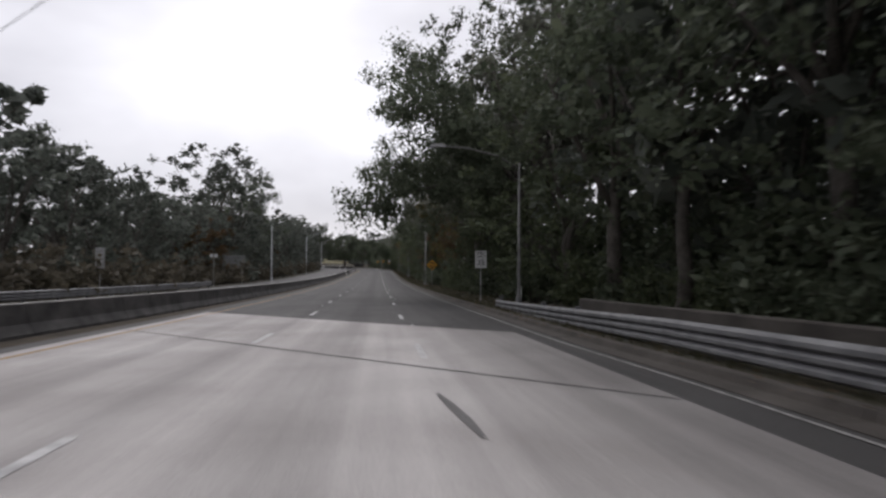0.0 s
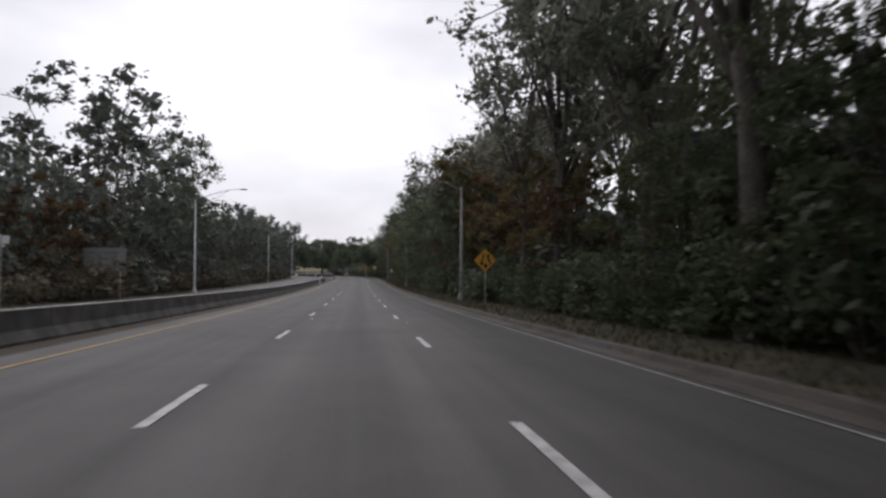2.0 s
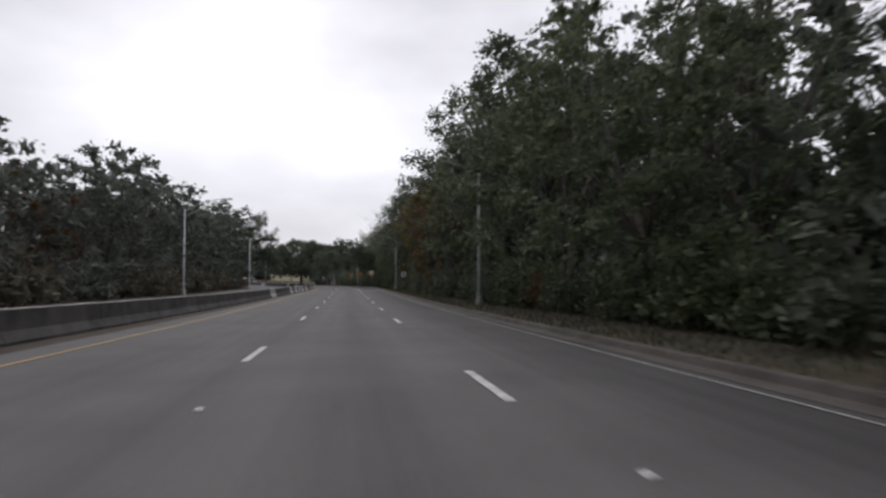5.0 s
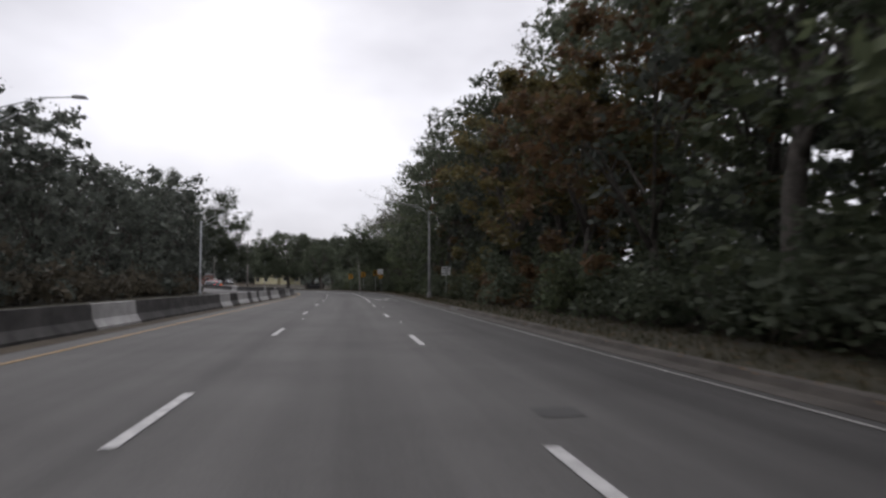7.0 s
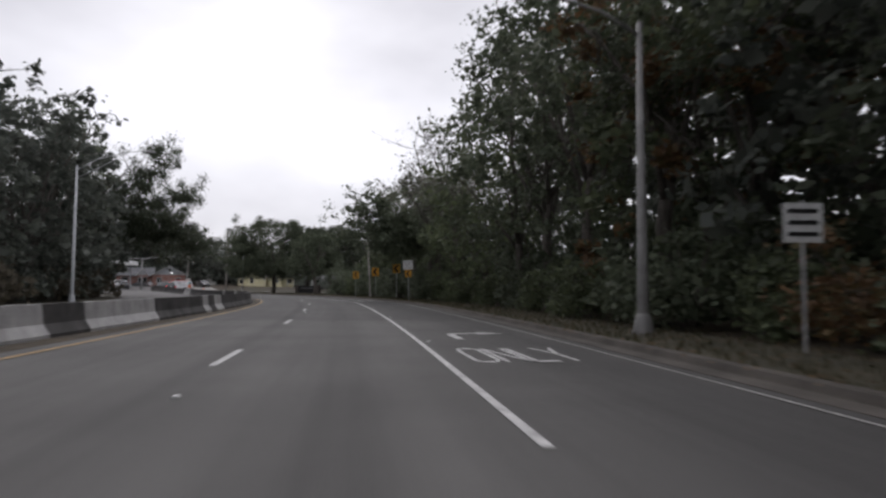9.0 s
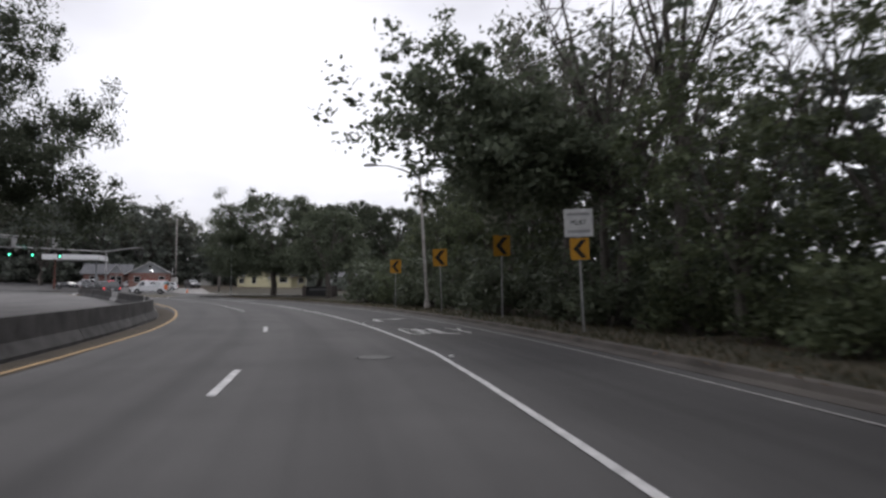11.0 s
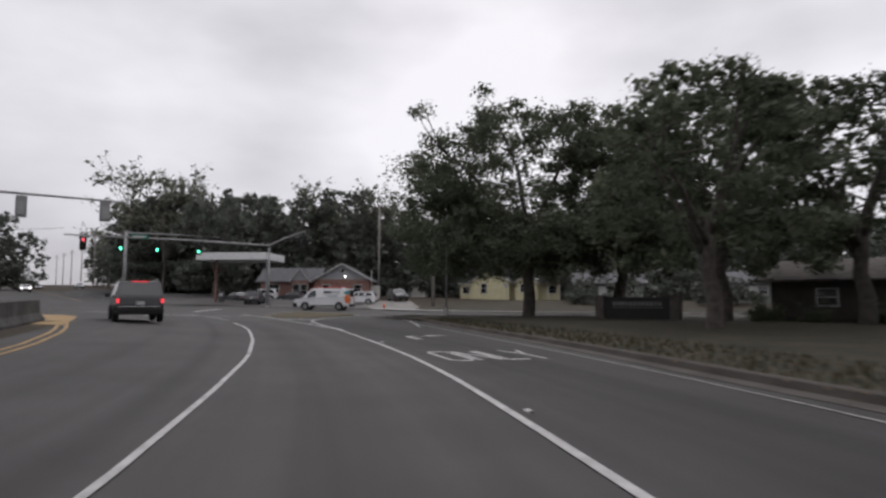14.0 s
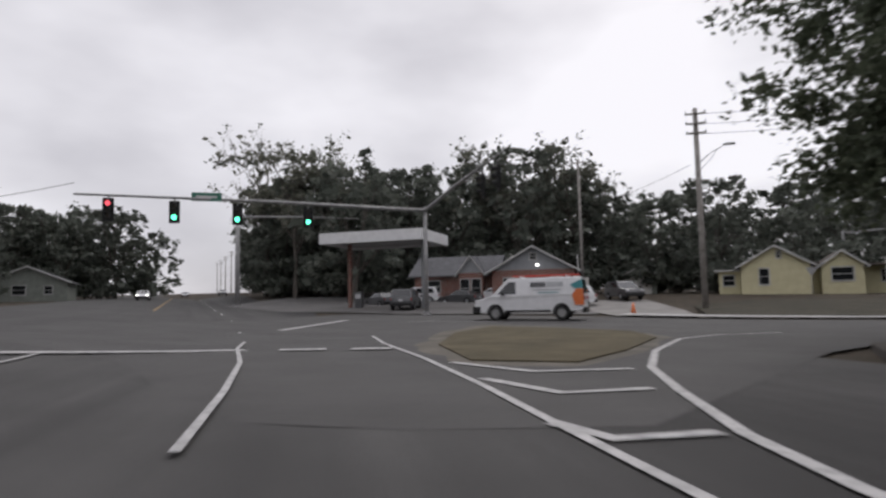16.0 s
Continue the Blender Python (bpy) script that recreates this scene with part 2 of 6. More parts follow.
SIG_RED = material("lit_red_signal", (0.5, 0.03, 0.04), (0.55, 0.04, 0.05), 6.0, 0.3, emit=((1.0, 0.12, 0.16), 1.6))
SIG_OFF = material("unlit_signal_lens", (0.03, 0.025, 0.02), (0.05, 0.04, 0.03), 6.0, 0.3)

LEAF_DARK = leaf_material("oak_leaves", [(0.058, 0.070, 0.046), (0.084, 0.100, 0.066), (0.112, 0.125, 0.084)])
LEAF_GREEN = leaf_material("green_leaves", [(0.060, 0.074, 0.043), (0.088, 0.106, 0.060), (0.122, 0.138, 0.076)])
LEAF_RUST = leaf_material("rusty_leaves", [(0.076, 0.050, 0.031), (0.112, 0.068, 0.037), (0.155, 0.090, 0.045), (0.10, 0.090, 0.044)])
LEAF_GOLD = leaf_material("golden_leaves", [(0.076, 0.072, 0.036), (0.115, 0.093, 0.040), (0.16, 0.125, 0.048), (0.10, 0.104, 0.047)])
LEAF_GREY = leaf_material("grey_green_leaves", [(0.086, 0.091, 0.071), (0.149, 0.155, 0.120), (0.218, 0.218, 0.178)])
# paler, greyer leaves for the farther woods: distance haze put into the colour
LEAF_HAZED = leaf_material("hazed_leaves", [(0.066, 0.076, 0.064), (0.108, 0.120, 0.100), (0.150, 0.160, 0.135)])
LEAF_BRUSH = leaf_material("brown_brush", [(0.060, 0.054, 0.040), (0.088, 0.077, 0.056), (0.120, 0.104, 0.076)])
BLADE = leaf_material("grass_blades", [(0.034, 0.037, 0.019), (0.050, 0.047, 0.025), (0.066, 0.056, 0.032)])
FALLEN = leaf_material("fallen_leaves", [(0.07, 0.045, 0.026), (0.12, 0.078, 0.042), (0.16, 0.11, 0.06)])
# ---- helpers of this scene ----
rng = np.random.default_rng(7)


def part(name, bm, mat, parent=None, label="", smooth=False):
    """Links a bmesh as one mesh object under a thing or under a part."""
    me = bpy.data.meshes.new(name)
    if smooth:
        for f in bm.faces:
            f.smooth = True
    bm.to_mesh(me)
    bm.free()
    me.materials.append(mat)
    ob = new(name, me)
    ob.parent = parent
    return tagged(ob, label)


def mesh_from(name, verts, faces, mat, parent=None, label="", smooth=False):
    me = bpy.data.meshes.new(name)
    me.from_pydata([tuple(map(float, v)) for v in verts], [], faces)
    if smooth:
        me.polygons.foreach_set("use_smooth", [True] * len(me.polygons))
    me.materials.append(mat)
    ob = new(name, me)
    ob.parent = parent
    return tagged(ob, label)


def thing(name, m, label, category, group="", kind=""):
    ob = tagged(new(name), label, category, group, kind)
    ob.matrix_world = m
    ob.empty_display_size = 0.3
    return ob


def box(bm, x0, x1, y0, y1, z0, z1, bevel=0.0):
    r = bmesh.ops.create_cube(bm, size=1.0, matrix=Matrix.LocRotScale(((x0 + x1) / 2, (y0 + y1) / 2, (z0 + z1) / 2), None, (x1 - x0, y1 - y0, z1 - z0)))
    if bevel:
        edges = list({e for v in r["verts"] for e in v.link_edges})
        bmesh.ops.bevel(bm, geom=edges, offset=bevel, segments=2, affect="EDGES", profile=0.6)
    return bm


def tube(bm, points, radii, sides=8, cap=True):
    """A tapered tube along points."""
    rings = []
    pts = [Vector(p) for p in points]
    for i, p in enumerate(pts):
        d = (pts[min(i + 1, len(pts) - 1)] - pts[max(i - 1, 0)]).normalized()
        a = d.orthogonal().normalized() if abs(d.z) > 0.9 else d.cross(Vector((0, 0, 1))).normalized()
        if abs(d.z) > 0.9:
            a = Vector((1, 0, 0)) - d * d.x
            a.normalize()
        b = d.cross(a)
        rings.append([bm.verts.new(p + (a * cos(2 * pi * k / sides) + b * sin(2 * pi * k / sides)) * radii[i]) for k in range(sides)])
    for r0, r1 in zip(rings[:-1], rings[1:]):
        for k in range(sides):
            bm.faces.new((r0[k], r0[(k + 1) % sides], r1[(k + 1) % sides], r1[k]))
    if cap:
        bm.faces.new(rings[0][::-1])
        bm.faces.new(rings[-1])
    return bm


def prism(bm, outline, y0, y1, bevel=0.0):
    """An outline in x, z, drawn out from y0 to y1."""
    a = [bm.verts.new((x, y0, z)) for x, z in outline]
    b = [bm.verts.new((x, y1, z)) for x, z in outline]
    n = len(a)
    fa = bm.faces.new(a)
    bm.faces.new(b[::-1])
    for k in range(n):
        bm.faces.new((a[(k + 1) % n], a[k], b[k], b[(k + 1) % n]))
    bmesh.ops.recalc_face_normals(bm, faces=bm.faces[:])
    if bevel:
        bmesh.ops.bevel(bm, geom=bm.edges[:], offset=bevel, segments=2, affect="EDGES", profile=0.6)
    return bm


def letters(text, size, mat, parent, m, depth=0.004, name="lettering"):
    """Raised letters in the built-in font, as one mesh."""
    cu = bpy.data.curves.new(name, "FONT")
    cu.body, cu.size, cu.extrude, cu.align_x, cu.align_y = text, size, depth, "CENTER", "CENTER"
    tmp = bpy.data.objects.new(name, cu)
    me = bpy.data.meshes.new_from_object(tmp)
    bpy.data.objects.remove(tmp)
    me.materials.clear()
    me.materials.append(mat)
    ob = new(name, me)
    ob.parent = parent
    ob.matrix_local = m
    return ob


# ---- the road's line: station s along it, offset d to its right ----
KNOTS = [(0.0, -260.0), (0.0, -60.0)] + [(0.0, 25.0 * k) for k in range(7)] + [(0.0, 172.0), (-0.18, 191.0)] + [e[:2] for t, e, g, r in PATH if 11 <= t < 16] + [(-28.377, 291.119)]
HEAD, END = radians(36), Vector(KNOTS[-1])
for k in range(140):
    HEAD = min(HEAD + radians(1.6), radians(49.5))
    END = END + 5.0 * Vector((-sin(HEAD), cos(HEAD)))
    KNOTS.append(tuple(END))
LINE = []
for i in range(len(KNOTS) - 1):
    p0, p1, p2, p3 = (np.array(KNOTS[max(0, min(len(KNOTS) - 1, j))]) for j in (i - 1, i, i + 1, i + 2))
    L = np.hypot(*(p2 - p1))
    m1 = (p2 - p0) / max(np.hypot(*(p1 - p0)) + L, 1e-6) * L if i else p2 - p1
    m2 = (p3 - p1) / max(np.hypot(*(p3 - p2)) + L, 1e-6) * L if i < len(KNOTS) - 2 else p2 - p1
    n = max(1, int(L / 3))
    for k in range(n):
        u = k / n
        LINE.append((2 * u**3 - 3 * u**2 + 1) * p1 + (u**3 - 2 * u**2 + u) * m1 + (-2 * u**3 + 3 * u**2) * p2 + (u**3 - u**2) * m2)
LINE = np.array(LINE)
for k in range(3):
    LINE[1:-1] = 0.25 * LINE[:-2] + 0.5 * LINE[1:-1] + 0.25 * LINE[2:]
SEG = np.diff(LINE, axis=0)
SLEN = np.hypot(SEG[:, 0], SEG[:, 1])
STAT = np.r_[0, np.cumsum(SLEN)]
STAT = STAT - np.interp(0.0, LINE[:140, 1], STAT[:140])


def station(p):
    """s and d of points, an (n, 2) array."""
    p = np.atleast_2d(np.asarray(p, float))
    best, s, d = np.full(len(p), 1e18), np.zeros(len(p)), np.zeros(len(p))
    for a, ab, ln, st in zip(LINE[:-1], SEG, SLEN, STAT[:-1]):
        off = p - a
        u = np.clip((off @ ab) / ln**2, 0, 1)
        r = off - u[:, None] * ab
        dist = (r**2).sum(1)
        near = dist < best
        best[near] = dist[near]
        s[near] = (st + u * ln)[near]
        d[near] = (-np.sign(ab[0] * r[:, 1] - ab[1] * r[:, 0]) * np.sqrt(dist))[near]
    return s, d


def soft(v, w=4.0):
    return w * np.logaddexp(0, v / w)


def sag(s):
    """The road comes down from the bridge in a long hollow curve and is level from s = 150 on."""
    return 0.0001 * np.clip(150 - np.asarray(s, float), 0, 225) ** 2


def heights(p):
    """Height of the ground at points, an (n, 2) array: falling from the bridge to the level stretch, rising gently beyond the crossing."""
    p = np.atleast_2d(np.asarray(p, float))
    s, d = station(p)
    k = np.clip((s - 262) / 34, 0, 1)
    bank = (k * k * (3 - 2 * k)) * 0.065 * np.minimum(soft(-d - 1.0, 1.0), 10)
    u = (p[:, 0] + 36) * -0.755 + (p[:, 1] - 299) * 0.656
    w = (p[:, 0] + 31) * 0.2 + (p[:, 1] - 334) * 0.98
    far = np.minimum(0.026 * soft(u - 14), 7.0)
    rise = np.where(d > -2, np.clip(0.07 * soft(w - 8, 1.5), 0, 1.0), 0) * np.clip((d + 2) / 10, 0, 1)
    return bank + far + rise + sag(s)


def gz(x, y):
    return float(heights([(x, y)])[0])


def at(s, d):
    """The place at station s, d metres to the right of the line."""
    i = int(np.clip(np.searchsorted(STAT, s) - 1, 0, len(SEG) - 1))
    t = SEG[i] / SLEN[i]
    a = (s - STAT[i]) / SLEN[i]
    if 0 < i < len(SEG) - 1:
        t0, t1 = SEG[i - 1] / SLEN[i - 1], SEG[i + 1] / SLEN[i + 1]
        t = t0 * (1 - a) * 0.5 + t * 0.5 + t1 * a * 0.5
        t = t / np.hypot(*t)
    p = LINE[i] + (s - STAT[i]) * SEG[i] / SLEN[i]
    return float(p[0] + t[1] * d), float(p[1] - t[0] * d)


def course(s):
    """The road's heading at s, in degrees to the left of +y."""
    i = int(np.clip(np.searchsorted(STAT, s) - 1, 0, len(SEG) - 1))
    return math.degrees(math.atan2(-SEG[i][0], SEG[i][1]))


def offset(table, s):
    return float(np.interp(s, [a for a, b in table], [b for a, b in table]))


def strip(name, s0, s1, left, right, lift, mat, parent=None, step=2.0, across=1, label=""):
    """A band of road surface between two offsets (numbers or tables of station and offset)."""
    ns = max(1, int(round((s1 - s0) / step)))
    pts = []
    for i in range(ns + 1):
        s = s0 + (s1 - s0) * i / ns
        a = left if not isinstance(left, list) else offset(left, s)
        b = right if not isinstance(right, list) else offset(right, s)
        for k in range(across + 1):
            pts.append(at(s, a + (b - a) * k / across))
    z = heights(pts) + lift
    w = across + 1
    faces = [(i * w + k, i * w + k + 1, (i + 1) * w + k + 1, (i + 1) * w + k) for i in range(ns) for k in range(across)]
    ob = mesh_from(name, [(p[0], p[1], h) for p, h in zip(pts, z)], faces, mat, parent, label)
    if across > 3:
        uv = ob.data.uv_layers.new(name="road_uv")
        su = [(s0 + (s1 - s0) * (i // w) / ns) for i in range(len(pts))]
        du = [((left if not isinstance(left, list) else offset(left, su[i])) * (1 - (i % w) / across) + (right if not isinstance(right, list) else offset(right, su[i])) * (i % w) / across) for i in range(len(pts))]
        for lp in ob.data.loops:
            uv.data[lp.index].uv = (du[lp.vertex_index], su[lp.vertex_index])
    return ob


def patch(name, outline, lift, mat, parent=None, label="", thick=0.0):
    """A flat piece on the ground with the given outline."""
    z = heights(outline)
    bm = bmesh.new()
    vs = [bm.verts.new((x, y, h + lift)) for (x, y), h in zip(outline, z)]
    f = bm.faces.new(vs)
    bmesh.ops.triangulate(bm, faces=[f])
    bmesh.ops.recalc_face_normals(bm, faces=bm.faces[:])
    if sum(f.normal.z for f in bm.faces) < 0:
        bmesh.ops.reverse_faces(bm, faces=bm.faces[:])
    if thick:
        ret = bmesh.ops.extrude_face_region(bm, geom=bm.faces[:])
        bmesh.ops.translate(bm, verts=[g for g in ret["geom"] if isinstance(g, bmesh.types.BMVert)], vec=(0, 0, thick))
        bmesh.ops.recalc_face_normals(bm, faces=bm.faces[:])
    return part(name, bm, mat, parent, label)


def stand(name, x, y, turn, label, category, group="", dz=0.0):
    """A thing's Empty on the ground at x, y."""
    return thing(name, pose(x, y, gz(x, y) + dz, 0, 0, turn), label, category, group)
# ---- ground: one sheet to the horizon ----
gx = np.r_[np.linspace(-2600, -400, 8), np.linspace(-330, -150, 8), np.arange(-132, 66, 3.0), np.linspace(80, 330, 9), np.linspace(500, 2600, 7)]
gy = np.r_[np.linspace(-2600, -300, 8), np.linspace(-200, -90, 5), np.arange(-78, 432, 3.0), np.linspace(445, 750, 16), np.linspace(950, 3000, 7)]
GX, GY = np.meshgrid(gx, gy)
gp = np.c_[GX.ravel(), GY.ravel()]
gh = heights(gp) - 0.06
gs, gd = station(gp)
gh = gh + np.where((gd > 8.5) & (gs < 262), 0.25 * np.clip((gd - 8.5) / 6, 0, 1), 0) * np.clip((262 - gs) / 20, 0, 1)
nx = len(gx)
gfaces = [(j * nx + i, j * nx + i + 1, (j + 1) * nx + i + 1, (j + 1) * nx + i) for j in range(len(gy) - 1) for i in range(nx - 1)]
ground = mesh_from("ground", np.c_[gp, gh], gfaces, LITTER, smooth=True)
tagged(ground, "dull brown ground of dry grass and leaf litter", "ground", kind="structure")

# ---- offsets of the lines, by station ----
LEFT_LINE = [(-260, -1.97), (-1, -1.95), (8, -1.77), (18, -1.96), (22, -2.02), (32, -2.06), (45, -1.95), (175, -2.0), (205, -1.7), (220, -1.38), (232, -1.28), (247, -1.57), (255, -1.8), (262, -1.68), (268, -1.5), (271, -1.43), (275, -1.25), (278, -1.1), (281, -0.95), (287, -0.78), (294, -0.75), (300, -0.84), (305, -0.92), (308, -1.1), (313, -1.35), (330, -1.5), (700, -1.3)]
RIGHT_LINE = [(-260, 1.70), (15, 1.72), (28, 1.76), (45, 1.66), (172, 1.66), (205, 2.0), (215, 2.2), (223, 2.4), (231, 2.25), (240, 2.05), (250, 1.85), (258, 1.94), (268, 2.05), (276, 2.4), (281, 2.52), (285, 2.6), (290, 2.88), (297, 2.85), (302, 2.6), (309, 2.6), (315, 2.8), (324, 3.05)]
EDGE = [(-260, 5.3), (-10, 5.3), (-4, 5.1), (20, 4.95), (55, 4.78), (82, 4.69), (134, 4.86), (176, 4.95), (215, 5.5), (223, 5.6), (238, 5.5), (252, 5.62), (260, 5.65), (268, 5.75), (277, 6.25), (283, 6.65), (291, 7.5), (300, 9.1)]
KERB = [(-260, 5.55), (-10, 5.5), (-4, 5.35), (20, 5.2), (55, 5.03), (82, 4.96), (134, 5.12), (176, 5.25), (214, 6.0), (234, 6.05), (260, 6.15), (272, 6.3), (279, 6.9), (287, 7.6), (291, 8.1), (301, 10.2)]
YELLOW = [(-260, -5.9), (150, -5.95), (178, -5.7), (205, -5.2), (221, -5.0), (232, -4.8), (240, -4.92), (247, -5.15), (257, -5.5), (268, -5.7), (280, -6.0), (286, -6.6), (291, -7.4)]
BARRIER = [(-260, -8.0), (120, -8.1), (165, -7.7), (183, -7.3), (205, -6.5), (221, -5.9), (240, -5.95), (250, -6.6), (258, -7.3), (274, -8.1), (292, -8.6)]

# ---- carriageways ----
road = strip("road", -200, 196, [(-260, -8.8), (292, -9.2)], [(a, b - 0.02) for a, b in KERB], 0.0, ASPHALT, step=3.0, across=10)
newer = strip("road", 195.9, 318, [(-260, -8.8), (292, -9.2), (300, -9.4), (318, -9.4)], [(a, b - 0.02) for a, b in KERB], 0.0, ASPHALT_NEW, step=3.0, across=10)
tagged(newer, "darker newer asphalt through the bend", "road", kind="structure")
tagged(road, "grey asphalt carriageway with painted lane lines", "road", kind="structure")
opposite = strip("road", -200, 300, -18.0, [(-260, -8.6), (300, -9.1)], 0.0, ASPHALT_OLD, step=3.0, across=8)
tagged(opposite, "worn pale asphalt carriageway beyond the barrier", "road", kind="structure")
beyond = strip("road", 317.9, 700, -19.0, [(317, 2.6), (335, 3.6), (350, 6.2), (700, 6.2)], 0.0, ASPHALT_NEW, step=4.0, across=10)
tagged(beyond, "asphalt road running on past the crossing", "road", kind="structure")
west = strip("road", 299.9, 318, -19.0, -9.3, 0.0, ASPHALT_NEW, step=3.0, across=6)
tagged(west, "asphalt of the crossing", "road", kind="structure")


def street(name, x0, x1, near, far, lift, mat, label, n=24):
    """The side street, between two edges given as tables of x and y."""
    pts = []
    for i in range(n + 1):
        x = x0 + (x1 - x0) * i / n
        a, b = offset(near, x), offset(far, x)
        pts += [(x, a + (b - a) * k / 6) for k in range(7)]
    z = heights(pts) + lift
    faces = [(i * 7 + k, (i + 1) * 7 + k, (i + 1) * 7 + k + 1, i * 7 + k + 1) for i in range(n) for k in range(6)]
    return mesh_from(name, [(*p, h) for p, h in zip(pts, z)], faces, mat, None, label)


SIDE_NEAR = [(-62, 296), (-50, 302), (-40, 300), (-33, 296), (-29.0, 297), (-27.4, 305), (-25.5, 311), (-20, 314.5), (-10, 315.5), (80, 318)]
SIDE_FAR = [(-62, 330), (-46, 330.5), (-38, 330.5), (-30, 327.5), (-20, 326), (80, 328)]
side = street("road", -56, 90, SIDE_NEAR, SIDE_FAR, 0.004, ASPHALT_SIDE, "asphalt side street crossing the road", 70)
tagged(side, "", "road", kind="structure")
bm = bmesh.new()
cols = []
for k in range(9):
    d = -6.4 + (4.6 + 6.4) * k / 8
    end = 7.7 - (d + 4.5) * 0.98
    cols.append([bm.verts.new((d, yy, gz(d, yy) + 0.006)) for yy in np.linspace(-75, end, 41)])
for a, b in zip(cols[:-1], cols[1:]):
    for i in range(40):
        bm.faces.new((a[i], b[i], b[i + 1], a[i + 1]))
luv = bm.loops.layers.uv.new("road_uv")
for f in bm.faces:
    for lp in f.loops:
        lp[luv].uv = (lp.vert.co.x, lp.vert.co.y)
slab = tagged(part("road", bm, CONCRETE_DECK), "pale concrete bridge deck ending at a skewed joint", "bridge deck", kind="structure")
bm = bmesh.new()
for y0, wdt in ((-10.9, 0.10), (-30.0, 0.1), (-50.0, 0.1)):
    vs = [bm.verts.new((x, y0 - (x - 4.5) * 1.05 + o, gz(x, y0 - (x - 4.5) * 1.05 + o) + 0.011)) for x, o in ((-6.3, 0), (4.55, 0), (4.55, wdt), (-6.3, wdt))]
    bm.faces.new(vs)
part("joint", bm, ASPHALT_DARK, slab, "dark expansion joint")
band_pts = ((1.62, -10.3, 0.03), (1.70, -11.0, 0.055), (1.78, -11.8, 0.06), (1.84, -12.6, 0.03))
bm = bmesh.new()
rows = [[bm.verts.new((x + o * w, y, gz(x, y) + 0.016)) for o in (-1, 1)] for x, y, w in band_pts]
for a, b in zip(rows[:-1], rows[1:]):
    bm.faces.new((a[0], a[1], b[1], b[0]))
part("tyre_mark", bm, ASPHALT_OLD, slab, "dark rubbed tyre mark")

def line(s0, s1, table, width, mat, name="lane_line", shift=0.0):
    lo = [(s, b - width / 2 + shift) for s, b in table]
    hi = [(s, b + width / 2 + shift) for s, b in table]
    return strip(name, s0, s1, lo, hi, 0.012 if s1 < 298 else 0.04, mat, road, 1.5 if s1 - s0 < 20 else 2.0)


# dashed lines
for s in (-57.0, -45.8, -34.6, -23.4, -12.2, -1.0, 9.6, 21.2, 32.4, 42.7, 53.7, 64.9, 76.9, 88.5, 100.2):
    line(s - 2.7, s, LEFT_LINE, 0.135, PAINT_WHITE, "lane_dash")
for k in range(-2, 4):
    line(137.6 + 11.9 * k - 2.75, 137.6 + 11.9 * k, LEFT_LINE, 0.135, PAINT_WHITE, "lane_dash")
for s in (184.5, 196.2, 208.2, 220.6, 232.6):
    line(s - 2.6, s, LEFT_LINE, 0.13, PAINT_WHITE, "lane_dash")
for s in (-59.0, -48.0, -37.0, -26.0, -15.1, -4.1, 7.1, 18.3, 29.4, 39.8, 50.9, 61.9, 72.9, 85.0, 95.5):
    line(s - 2.6, s, RIGHT_LINE, 0.135, PAINT_WHITE, "lane_dash")
for s in (111.0, 122.6, 134.3, 146.2, 158.3, 171.3):
    line(s - 2.8, s, RIGHT_LINE, 0.135, PAINT_WHITE, "lane_dash")
line(247.6, 278.5, LEFT_LINE, 0.085, PAINT_WHITE)
line(176.3, 285, RIGHT_LINE, 0.108, PAINT_WHITE)
line(-200, 296, EDGE, 0.062, PAINT_WORN, "edge_line")
line(-200, 291, YELLOW, 0.12, PAINT_YELLOW, "edge_line")
line(258, 291, YELLOW, 0.12, PAINT_YELLOW, "edge_line", -0.28)
for s in range(322, 680, 12):
    strip("lane_dash", s, s + 3, -1.3, -1.15, 0.01, PAINT_WHITE, beyond, 1.5)
strip("edge_line", 352, 690, -6.2, -6.0, 0.01, PAINT_YELLOW, beyond, 4)

# raised reflectors on the lines
reflector = thing("road_reflector", pose(*at(15.0, -2.0), gz(*at(15.0, -2.0))), "small white raised reflector glued on the lane line", "reflector", "road reflectors")
bm = bmesh.new()
prism(bm, [(-0.05, 0.006), (0.05, 0.006), (0.03, 0.022), (-0.03, 0.022)], -0.05, 0.05)
part("lens", bm, SIGN_WHITE, reflector)
for tab, st in ((LEFT_LINE, (26, 48.5, 71, 93, 131, 155, 179, 203)), (RIGHT_LINE, (1.5, 23.5, 45.6, 68, 90, 152, 165, 186, 198, 210, 222, 234, 246, 258, 270, 282))):
    for s in st:
        copy_thing(reflector, pose(*at(s, offset(tab, s) + 0.22), gz(*at(s, offset(tab, s))) + 0.002, 0, 0, course(s)))

